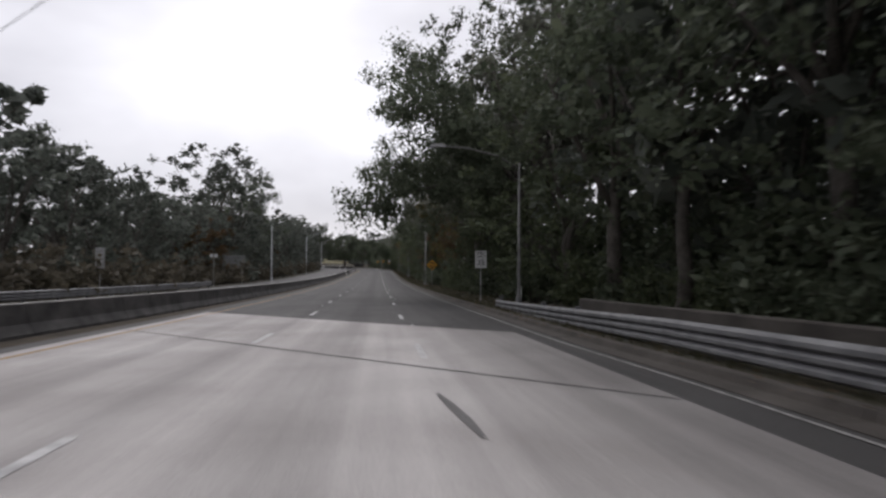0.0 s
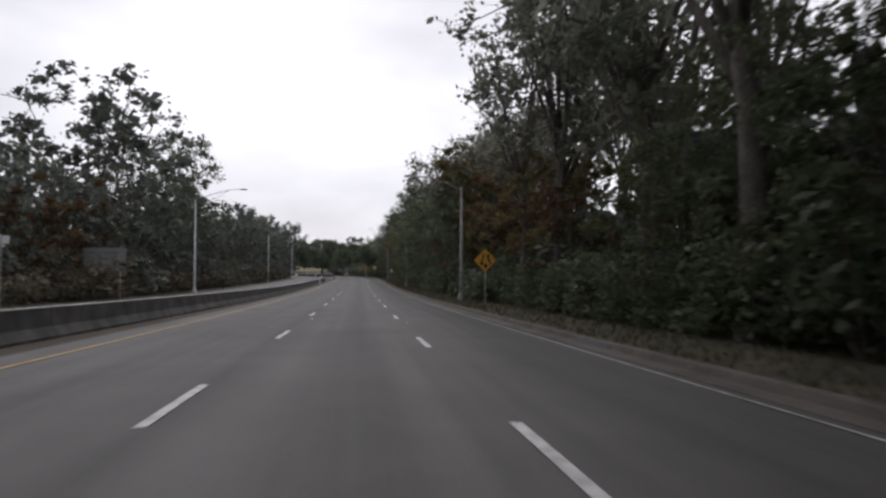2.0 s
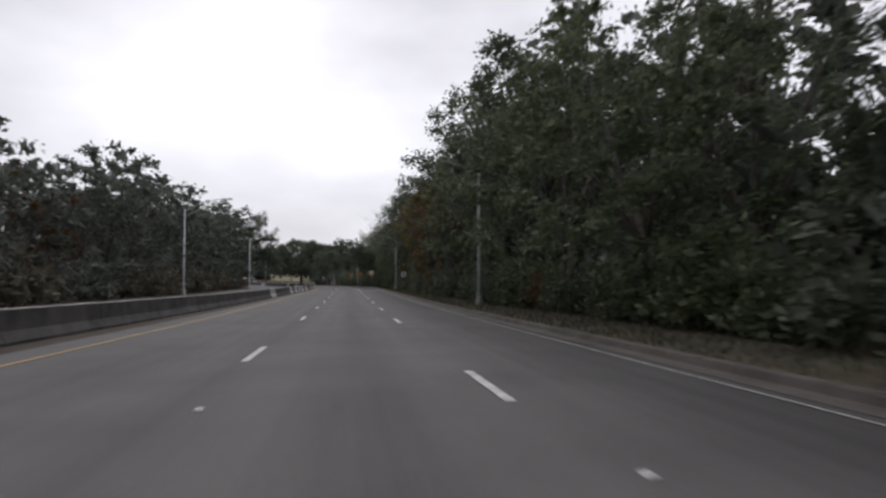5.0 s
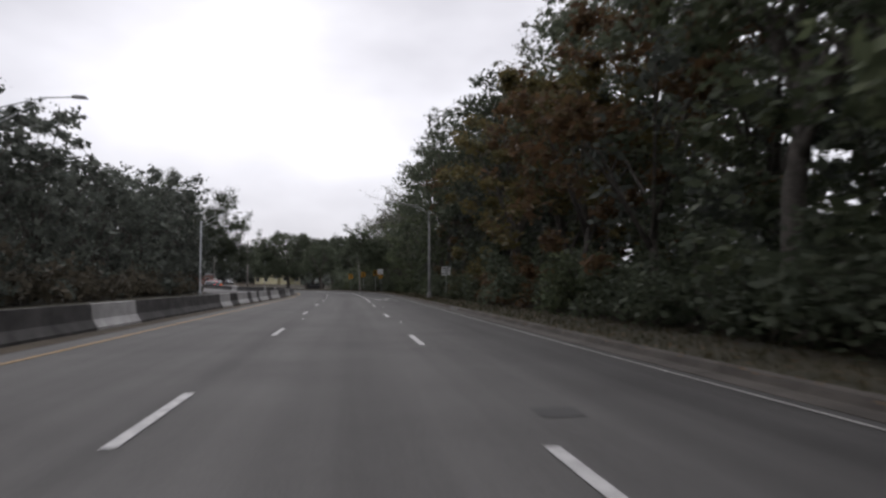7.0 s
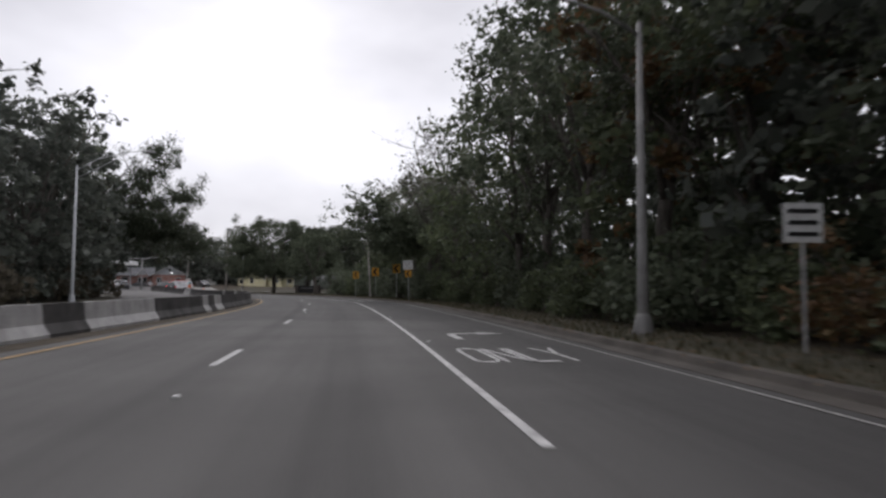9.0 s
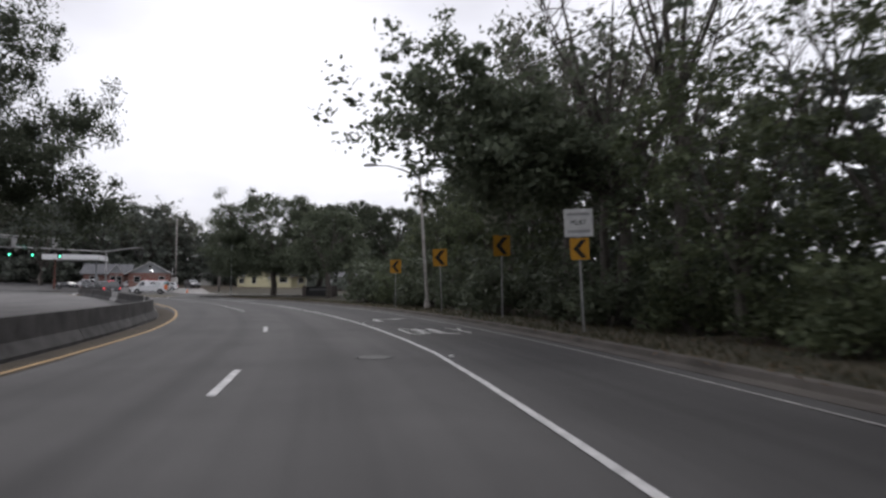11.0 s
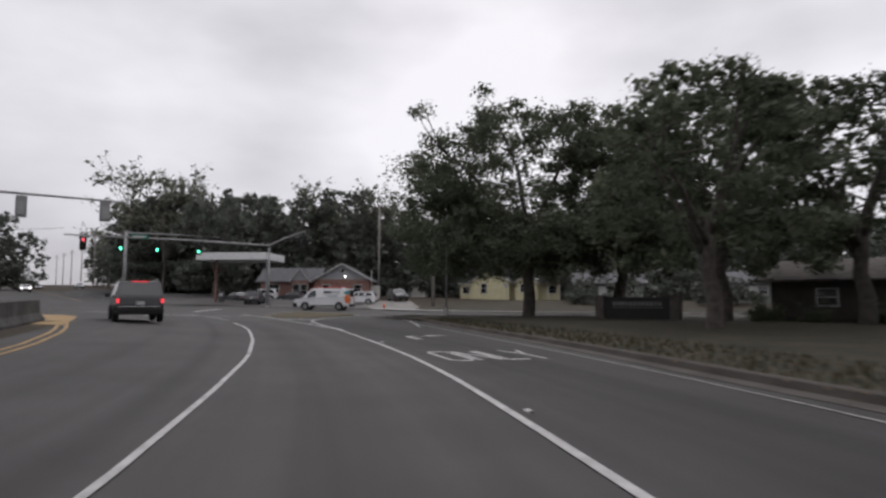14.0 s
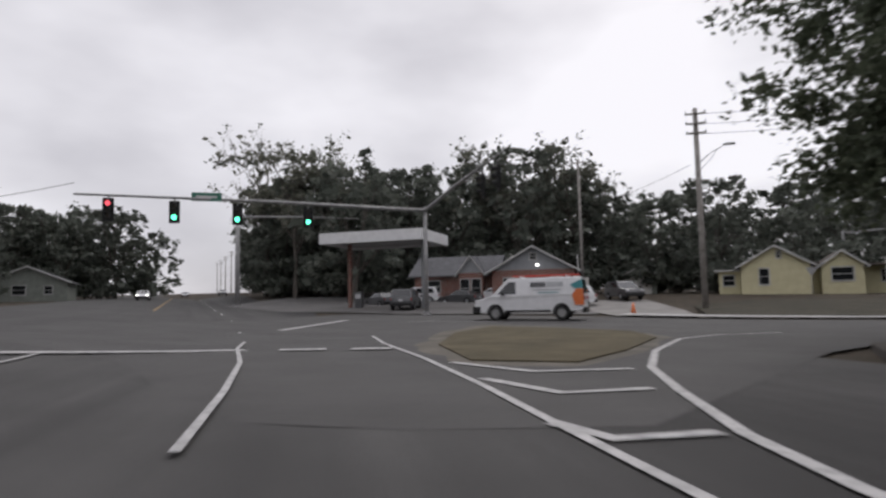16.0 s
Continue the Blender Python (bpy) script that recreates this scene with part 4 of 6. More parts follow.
OAK_C = tree("oak_tree", 37, 14.5, 4.6, 0.10, LEAF_GREEN, 5400, 0.115, "green tree with a full crown to the ground", 120, broad=1.7)
RUST = tree("maple_tree", 41, 12.5, 4.0, 0.13, LEAF_RUST, 4600, 0.115, "tree with rusty red autumn leaves", 70, trunk=0.18)
GOLD = tree("maple_tree", 53, 13.0, 4.2, 0.14, LEAF_GOLD, 4600, 0.115, "tree with dull golden autumn leaves", 70, trunk=0.18)
THIN = tree("sweetgum_tree", 67, 19.0, 4.4, 0.30, LEAF_GREY, 2600, 0.13, "thinly leaved grey-green tree with bare limbs", 46, trunk=0.22, bare=0.7)
BARE = tree("bare_tree", 71, 18.0, 4.2, 0.28, LEAF_GREY, 500, 0.11, "nearly leafless tree with thin twigs", 40, trunk=0.2, bare=0.9)
MOSS = tree("oak_tree", 83, 19.0, 5.0, 0.25, LEAF_GREY, 4200, 0.13, "old oak hung with grey moss", 66, droop=0.8, trunk=0.32, bare=0.6)
MID = tree("oak_tree", 91, 16.0, 4.8, 0.10, LEAF_HAZED, 2100, 0.19, "dark full-crowned tree in the wood", 130)
MID_B = tree("oak_tree", 93, 14.0, 4.6, 0.10, LEAF_HAZED, 2000, 0.19, "green full-crowned tree in the wood", 120)
MID_R = tree("maple_tree", 95, 11.0, 4.0, 0.12, LEAF_RUST, 2200, 0.17, "rusty autumn tree in the wood", 64, trunk=0.18)
BACK = tree("oak_tree", 97, 17.0, 5.6, 0.03, LEAF_HAZED, 900, 0.40, "dark tree deep in the wood", 80)
BUSH = bush("bush", 5, 3.2, 2.2, LEAF_DARK, 1250, 0.108, "dark leafy shrub at the wood's edge")
BUSH_B = bush("bush", 6, 2.4, 2.0, LEAF_GREEN, 1400, 0.095, "green leafy shrub at the wood's edge")
BUSH_R = bush("bush", 8, 3.4, 2.2, LEAF_RUST, 1300, 0.09, "rusty brown shrub at the wood's edge")
BUSH_F = bush("bush", 9, 3.4, 2.4, LEAF_HAZED, 420, 0.22, "dark shrub beyond the far carriageway")
BUSH_L = bush("bush", 10, 3.2, 2.6, LEAF_BRUSH, 460, 0.2, "brown half-dry shrub beyond the far carriageway")
OVER = tree("oak_tree", 203, 17.0, 6.6, 0.20, LEAF_DARK, 36000, 0.085, "great oak whose limbs reach over the road", 300, trunk=0.42, arms=((-12.8, -2.6, 5.3), (-11.0, 0.5, 7.5), (-10.5, -4.0, 11.0), (-9.5, 1.0, 14.5)), broad=1.6)
LEAN = tree("oak_tree", 223, 11.5, 3.6, 0.30, LEAF_DARK, 14000, 0.10, "dark oak whose crown hangs over the kerb", 130, broad=1.7, trunk=0.24, arms=((-8.6, -0.8, 6.8), (-8.0, 0.8, 8.6), (-6.8, 0.0, 9.9), (-5.4, -1.0, 6.2), (-5.6, 1.0, 9.0), (-7.2, 0.2, 7.6), (-6.4, -0.8, 5.2), (-6.0, 0.5, 5.9)))


SET_OUT = set()


def plant(kind, x, y, scale=1.0, group="roadside wood", tall=1.0, turn=None):
    m = pose(x, y, gz(x, y) - 0.05, 0, 0, rng.uniform(0, 360) if turn is None else turn)
    if kind.name in SET_OUT:
        ob = copy_thing(kind, m)
    else:
        SET_OUT.add(kind.name)
        ob = kind
        ob.matrix_world = m
    ob.scale = (scale, scale, scale * tall)
    tagged(ob, group=group)
    return ob


# right-hand wood: a front row over a hedge of shrubs, taller rows behind; it draws back and lowers at the bend's end
for s in np.arange(-22, 262, 6.2):
    if 19 < s < 36:
        continue
    late = s > 228
    x, y = at(s + rng.uniform(-1.5, 1.5), offset(KERB, s) + (rng.uniform(8.5, 10.5) if late else rng.uniform(5.4, 7.2) + (2.2 if 174 < s < 189 else 0)))
    u = rng.random()
    kind = OAK_C if u < 0.4 else OAK if u < 0.75 else OAK_B
    if 44 < s < 72 or 140 < s < 172 or 190 < s < 200:
        kind = (RUST, GOLD)[int(s / 6.2) % 2] if u < 0.75 else kind
    if late:
        kind = (OAK_C, OAK)[int(s) % 2]
    if 208 < s < 228:
        kind = OAK_C
    if s < 6 and kind is not OAK_B:
        kind = OAK
    plant(kind, x, y, rng.uniform(0.9, 1.1) * (0.66 if late else 0.62 if s > 216 else 0.5 if 36 < s < 57 else 0.68 if 57 < s < 112 else 1.12 if s > 180 else 1))
plant(OVER, 12.6, 27.5, 1.0, turn=0, tall=1.22)
plant(OAK_B, 9.4, 37.0, 1.08, tall=1.26)
plant(MOSS, 12.0, 48.0, 1.0)
plant(THIN, 10.5, 55.0, 1.0)
plant(THIN, 10.6, 62.5, 1.0)
plant(GOLD, 11.2, 79.0, 1.05)
plant(MOSS, 9.6, 84.0, 0.85)
plant(OAK_C, 9.2, 105.0, 0.78)
plant(RUST, 10.4, 87.0, 0.6)
plant(RUST, 11.8, 74.0, 0.85)
plant(OAK_C, 12.5, 79.0, 0.8)
for x, y, k in ((15.0, 2.0, 0.95), (16.0, 8.0, 0.78), (19.5, 21.0, 0.45), (16.5, 43.5, 0.55), (18.5, 50.0, 0.52), (20.5, 57.0, 0.55)):
    plant(BACK, x, y, k)
plant(RUST, 13.8, 194.0, 1.1)
plant(MID, 17.0, 178.0, 0.95)
plant(MID_B, 15.0, 187.0, 0.95)
plant(MOSS, 8.6, 239.0, 0.78)
plant(LEAN, 8.2, 231.5, 1.0, turn=0)
plant(BARE, 9.6, 230.0, 0.95)
plant(MOSS, 7.6, 248.5, 0.8)
plant(BARE, 9.0, 235.5, 0.9)
plant(OVER, -30.5, 252.0, 0.95, turn=172, tall=1.25)
for x, y, kind, k in ((11.0, 22.5, OAK_C, 0.55), (11.5, 33.0, OAK_C, 0.6), (11.5, 18.5, OAK_C, 0.55), (13.0, 31.5, MOSS, 1.1), (10.5, 34.0, OAK_C, 0.6), (14.5, 24.0, THIN, 1.1), (10.0, 41.0, OAK_C, 0.5)):
    plant(kind, x, y, k)
for s in np.arange(-22, 262, 7.0):
    x, y = at(s + rng.uniform(-2, 2), offset(KERB, s) + rng.uniform(11, 14) + (4 if s > 228 else 0))
    u = rng.random()
    kind = (MID if u < 0.5 else OAK_B if u < 0.65 else THIN if u < 0.85 else MID_B) if s < 195 else (MOSS if u < 0.4 else BARE if u < 0.7 else THIN)
    if 20 < s < 118:
        kind = (THIN, MOSS, BARE)[int(s / 7) % 3]
    plant(kind, x, y, rng.uniform(1.0, 1.25) * (0.78 if s > 228 else 1))
for s in np.arange(-22, 256, 8.5):
    x, y = at(s, offset(KERB, s) + rng.uniform(19, 24))
    plant(BACK, x, y, rng.uniform(0.85, 1.1) * (0.75 if s > 228 else 0.5 if 20 < s < 120 else 1))
for s in np.arange(-16, 262, 3.1):
    x, y = at(s, offset(KERB, s) + rng.uniform(3.3, 4.7) + (2.0 if s < 18 else 0.6))
    u = rng.random()
    plant(BUSH if u < 0.5 else BUSH_B if u < 0.9 or not 45 < s < 185 else BUSH_R, x, y, rng.uniform(0.7, 1.15))
for s in np.arange(-16, 262, 4.2):
    x, y = at(s, offset(KERB, s) + rng.uniform(8, 10.5))
    plant(BUSH, x, y, rng.uniform(1.4, 1.9) * (0.8 if s > 228 else 1))
for s in np.arange(36, 116, 3.4):
    plant(BUSH_F, *at(s, offset(KERB, s) + rng.uniform(10, 12.5)), rng.uniform(1.6, 2.0))
for s in np.arange(228, 262, 5.0):
    plant(MID, *at(s, offset(KERB, s) + rng.uniform(12, 14)), rng.uniform(0.5, 0.65))
# the wood's end: shrubs and low trees drawing back from the road
for s, d in ((262, 10.5), (264, 12.5), (266, 14), (268, 16), (270, 18), (263, 14), (266, 18), (272, 21), (258, 13), (261, 17), (265, 21)):
    plant((BUSH, BUSH_B)[s % 2], *at(s, d), rng.uniform(0.9, 1.2) * (1 if d < 15 else 1.5))
for x, y, kind, k in ((6.4, 267.0, OAK_C, 0.66), (8.5, 274.0, OAK, 0.78), (12.0, 282.0, OAK_C, 0.85), (10.5, 268.0, OAK_B, 0.78), (15.0, 275.0, OAK, 0.85), (5.6, 261.0, OAK_C, 0.58), (5.2, 274.0, OAK_C, 0.6), (3.6, 270.5, OAK_C, 0.42), (8.5, 261.0, OAK, 0.7), (7.5, 254.0, OAK_C, 0.66)):
    plant(kind, x, y, k)
plant(MID, 6.8, 281.0, 0.72)
plant(MID, 10.5, 285.0, 0.8)
plant(MID_B, 13.5, 291.0, 0.85)
# left-hand wood beyond the far carriageway
for s in np.arange(-34, 262, 6.2):
    x, y = at(s + rng.uniform(-2, 2), -rng.uniform(24.5, 28) if s < 225 else -rng.uniform(22, 25))
    u = rng.random()
    kind = MID_R if (60 < s < 77 or 128 < s < 150) and u < 0.6 else MID if u < 0.6 else MID_B
    plant(kind, x, y, rng.uniform(0.72, 0.88) if s < 89 else rng.uniform(1.25, 1.45) if s < 100 else rng.uniform(0.75, 0.95) if s < 150 else rng.uniform(0.95, 1.1))
for x, y, k in ((-32.0, 243.0, 1.1), (-34.0, 257.0, 1.0), (-26.0, 118.0, 1.15), (-28.0, 111.0, 1.1), (-29.0, 125.0, 0.9)):
    plant(OAK_B, x, y, k)
for x, y, k in ((-23.8, 73.5, 0.7), (-24.2, 80.0, 0.75)):
    plant(MID_R, x, y, k)
for s in np.arange(-34, 262, 9.0):
    x, y = at(s, -rng.uniform(33, 40))
    plant((BACK, MID)[int(s / 9.0) % 2], x, y, rng.uniform(0.95, 1.25) if s < 40 else rng.uniform(0.7, 0.85) if s < 108 else rng.uniform(0.8, 0.95))
for s in np.arange(-34, 262, 3.6):
    x, y = at(s, -rng.uniform(20.5, 23))
    plant(BUSH_F if rng.random() < 0.35 else BUSH_L, x, y, rng.uniform(0.7, 1.25))
# grass and fallen leaves on the verge, one mesh each
gr = np.random.default_rng(77)
n = 26000
gs_ = gr.uniform(-25, 300, n)
pts = np.array([at(a, offset(KERB, a) + b) for a, b in zip(gs_, 0.68 + 3.0 * gr.random(n) ** 1.3)])
zz = heights(pts) + 0.112
ang, tall = gr.uniform(0, 2 * pi, n), gr.uniform(0.05, 0.17, n)
side_v = np.c_[np.cos(ang), np.sin(ang), np.zeros(n)] * 0.018
base = np.c_[pts, zz]
tip = base + np.c_[gr.normal(0, 0.035, n), gr.normal(0, 0.035, n), tall]
v = np.empty((n, 4, 3))
v[:, 0], v[:, 1], v[:, 2], v[:, 3] = base - side_v, base + side_v, tip + side_v * 0.25, tip - side_v * 0.25
tagged(fast_mesh("verge_grass", v.reshape(-1, 3), np.arange(n * 4).reshape(-1, 4), BLADE, None), "short dull green and straw grass along the kerb", "grass", kind="stuff")
n = 9000
ls_ = gr.uniform(-25, 300, n)
pts = np.array([at(a, offset(KERB, a) + b) for a, b in zip(ls_, 0.15 + 3.3 * gr.random(n))])
zz = heights(pts) + 0.15
ang = gr.uniform(0, 2 * pi, n)
a_v = np.c_[np.cos(ang), np.sin(ang), gr.normal(0, 0.25, n)] * 0.05
b_v = np.c_[-np.sin(ang), np.cos(ang), gr.normal(0, 0.25, n)] * 0.028
base = np.c_[pts, zz]
v = np.empty((n, 4, 3))
v[:, 0], v[:, 1], v[:, 2], v[:, 3] = base - a_v, base + b_v, base + a_v, base - b_v
tagged(fast_mesh("fallen_leaves", v.reshape(-1, 3), np.arange(n * 4).reshape(-1, 4), FALLEN, None), "brown fallen leaves scattered over kerb and verge", "fallen leaves", kind="stuff")

# ---- street lamps ----


def street_lamp(name, height, arm, rise, mat, label, truss=False, foot=0.16, top=0.07):
    """A tapered steel pole with an arm to its local +x and a flat luminaire."""
    root = thing(name, pose(0, 0, -500), label, "street lamp")
    bm = bmesh.new()
    tube(bm, [(0, 0, -0.3), (0, 0, 0.5), (0, 0, height)], [foot, foot * 0.92, top], 12)
    part("pole", bm, mat, root, smooth=True)
    bm = bmesh.new()
    tube(bm, [(0, 0, 0.0), (0, 0, 0.16), (0, 0, 0.55), (0, 0, 0.62)], [foot * 1.75, foot * 1.7, foot * 1.2, foot * 0.95], 10)
    part("base", bm, mat, root, smooth=True)
    bm = bmesh.new()
    pts = [(0, 0, height - 0.35), (arm * 0.3, 0, height - 0.35 + rise * 0.62), (arm * 0.7, 0, height - 0.35 + rise * 1.02), (arm, 0, height - 0.35 + rise * 1.1)]
    tube(bm, pts, [0.05, 0.045, 0.04, 0.035], 8)
    if truss:
        tube(bm, [(0, 0, height - 0.95), (arm * 0.45, 0, height - 0.4 + rise * 0.45), (arm * 0.72, 0, height - 0.37 + rise * 1.0)], [0.035, 0.03, 0.025], 6)
    part("arm", bm, mat, root, smooth=True)
    bm = bmesh.new()
    z = height - 0.35 + rise * 1.1
    prism(bm, [(arm - 0.1, z - 0.05), (arm + 0.62, z - 0.07), (arm + 0.72, z - 0.02), (arm + 0.6, z + 0.08), (arm, z + 0.09)], -0.15, 0.15, 0.015)
    part("luminaire", bm, GALV_DULL, root)
    return root


LAMP_R = street_lamp("street_lamp", 8.1, 3.3, 0.95, POLE, "grey steel street lamp standing by the kerb")
for s, d in ((66.6, 7.2), (122.5, 7.5), (186.4, 7.5)):
    x, y = at(s, d)
    copy_thing(LAMP_R, pose(x, y, gz(x, y), 0, 0, 176 + course(s)))
LAMP_T = street_lamp("street_lamp", 7.1, 3.7, 0.9, POLE, "slender grey steel street lamp behind the guard rail", foot=0.10, top=0.055)
LAMP_T.matrix_world = pose(7.7, 12.05, gz(7.7, 12.05) + 0.15, 0, 0, 178)
LEANING = street_lamp("street_lamp", 8.1, 2.6, 0.8, WOOD_POLE, "weathered leaning lamp pole at the bend", foot=0.11, top=0.07)
LEANING.matrix_world = pose(2.35, 246.9, 0.1, 0, 3.5, 188)
LAMP_L = street_lamp("street_lamp", 10.3, 4.8, 1.5, GALV, "pale steel street lamp beyond the far carriageway", True, 0.15)
for x, y in ((-17.9, 95.9), (-19.6, 165.4), (-20.4, 222.0)):
    copy_thing(LAMP_L, pose(x, y, gz(x, y), 0, 0, 4))

# ---- signs ----


def plate(bm, outline, y, thick=0.006):
    """A sheet with the outline in x, z, facing -y."""
    return prism(bm, outline, y, y + thick)


def rect(w, h, z, x=0.0):
    return [(x - w / 2, z - h / 2), (x + w / 2, z - h / 2), (x + w / 2, z + h / 2), (x - w / 2, z + h / 2)]


def post(root, height, mat=None, r=0.03):
    bm = bmesh.new()
    tube(bm, [(0, 0.03, -0.3), (0, 0.03, height)], [r, r], 8)
    part("post", bm, mat or GALV_DULL, root)


def sign_root(name, x, y, turn, label, dz=0.1, tilt=0.0):
    return thing(name, pose(x, y, gz(x, y) + dz, 0, tilt, turn), label, "road sign")


FACE = Matrix.Rotation(radians(90), 4, "X")


def flat_text(text, size, mat, parent, x, z, y=-0.004):
    return letters(text, size, mat, parent, Matrix.Translation((x, y, z)) @ FACE, 0.002)


# speed limit
r = sign_root("speed_limit_sign", 6.8, 18.1, -4, "white speed limit sign on a thin steel post", 0.0)
post(r, 3.0)
bm = bmesh.new()
plate(bm, rect(0.66, 1.0, 2.55), 0)
part("face", bm, SIGN_WHITE, r)
flat_text("SPEED", 0.19, BLACK, r, 0, 2.90)
flat_text("LIMIT", 0.19, BLACK, r, 0, 2.70)
flat_text("35", 0.46, BLACK, r, 0, 2.34)

# divided highway ends
r = sign_root("warning_sign", 7.42, 59.2, -4, "amber diamond warning sign with two arrows and a median block")
post(r, 3.1)
bm = bmesh.new()
plate(bm, [(0, 1.95), (0.66, 2.61), (0, 3.27), (-0.66, 2.61)], 0)
part("face", bm, SIGN_YELLOW, r)


def path_mark(bm, pts, w, y=-0.006):
    for (ax, az), (bx, bz) in zip(pts[:-1], pts[1:]):
        t = np.array([bx - ax, bz - az]) / hypot(bx - ax, bz - az)
        q = [(ax - t[1] * w, az + t[0] * w), (ax + t[1] * w, az - t[0] * w), (bx + t[1] * w, bz - t[0] * w), (bx - t[1] * w, bz + t[0] * w)]
        bm.faces.new([bm.verts.new((a, y, b)) for a, b in q])
    return bm


def head_mark(bm, pts, y=-0.006):
    bm.faces.new([bm.verts.new((a, y, b)) for a, b in pts])
    return bm


bm = bmesh.new()
path_mark(bm, [(-0.12, 2.98), (-0.13, 2.72), (-0.21, 2.55), (-0.21, 2.45)], 0.045)
head_mark(bm, [(-0.34, 2.47), (-0.08, 2.47), (-0.21, 2.27)])
part("arrow", bm, BLACK, r, "black arrow pointing down")
bm = bmesh.new()
path_mark(bm, [(0.30, 2.36), (0.28, 2.5), (0.17, 2.68), (0.16, 2.80)], 0.045)
head_mark(bm, [(0.03, 2.79), (0.29, 2.79), (0.16, 3.0)])
part("arrow", bm, BLACK, r, "black arrow pointing up")
bm = bmesh.new()
head_mark(bm, [(-0.08, 2.16), (0.11, 2.16), (0.11, 2.36), (0.06, 2.42), (-0.03, 2.42), (-0.08, 2.36)])
part("median_block", bm, BLACK, r)


def lane_sign(x, y, turn, z, w, h, words, tilt=0.0, top=0.0):
    r = sign_root("lane_sign", x, y, turn, "white lane-control sign on a thin steel post", tilt=tilt)
    post(r, z + h / 2 + 0.05)
    bm = bmesh.new()
    plate(bm, rect(w, h, z), 0)
    part("face", bm, SIGN_WHITE, r)
    if words:
        for k in (-1, 1):
            bm = bmesh.new()
            plate(bm, rect(w * 0.78, h * 0.10, z + k * h * 0.31), -0.006, 0.003)
            part("text_bar", bm, GALV_DULL, r)
        flat_text("MUST", h * 0.24, BLACK, r, 0, z)
    else:
        for k in (-1, 0, 1):
            bm = bmesh.new()
            plate(bm, rect(w * 0.76, h * 0.12, z + k * h * 0.29), -0.006, 0.003)
            part("text_bar", bm, BLACK, r)
    return r


def chevron(root, z, w, h, x=0.0):
    bm = bmesh.new()
    plate(bm, rect(w, h, z, x), 0)
    part("chevron_board", bm, SIGN_YELLOW, root, "amber board with a black chevron")
    bm = bmesh.new()
    a, b = w * 0.36, h * 0.42
    head_mark(bm, [(x + a * 0.2, z + b), (x + a, z + b), (x - a * 0.1, z), (x - a, z)][::-1])
    head_mark(bm, [(x - a, z), (x - a * 0.1, z), (x + a, z - b), (x + a * 0.2, z - b)][::-1])
    part("chevron_mark", bm, BLACK, root)


lane_sign(8.2, 181.8, -6, 2.35, 0.74, 0.72, False)
r = lane_sign(5.15, 227.0, 2, 3.15, 0.86, 0.80, True, -2.5)
chevron(r, 2.40, 0.56, 0.62)
for x, y, z, turn, tilt, w in ((4.7, 236.3, 3.1, 6, -0.5, 0.76), (2.95, 244.3, 2.95, 8, -2.5, 0.8), (0.66, 252.5, 2.72, 12, 0, 0.76)):
    r = sign_root("chevron_sign", x, y, turn, "amber chevron sign on a thin post at the bend", tilt=tilt)
    post(r, z + 0.3)
    chevron(r, z, w, w * 1.18)

# signs on the far side, seen from behind or too far to read
r = sign_root("road_sign", -18.4, 27.8, 0, "tall pale sign panel beyond the far carriageway")
post(r, 3.3)
bm = bmesh.new()
plate(bm, rect(0.62, 1.45, 2.65), 0)
part("face", bm, SIGN_BACK, r)
for k in range(4):
    bm = bmesh.new()
    plate(bm, rect(0.4, 0.09, 3.12 - 0.3 * k), -0.006, 0.003)
    part("text_bar", bm, GALV_DULL, r)
r = sign_root("road_sign", -20.3, 77.3, 0, "broad weathered grey sign board at the wood's edge")
for x in (-1.2, 1.2):
    bm = bmesh.new()
    tube(bm, [(x, 0.05, -0.3), (x, 0.05, 3.8)], [0.05, 0.05], 8)
    part("post", bm, GALV_DULL, r)
bm = bmesh.new()
plate(bm, rect(3.3, 1.9, 3.1), 0, 0.01)
part("face", bm, SIGN_DULL, r)
for k, w in ((0, 2.4), (1, 1.8), (2, 2.1)):
    bm = bmesh.new()
    plate(bm, rect(w, 0.16, 3.65 - 0.5 * k), -0.008, 0.004)
    part("text_bar", bm, GALV_GRIMY, r)
r = sign_root("small_sign", -18.5, 58.8, 0, "small white notice at the wood's edge")
post(r, 3.9)
for x in (-0.27, 0.25):
    bm = bmesh.new()
    plate(bm, rect(0.36, 0.42, 3.6, x), 0)
    part("face", bm, SIGN_WHITE, r)

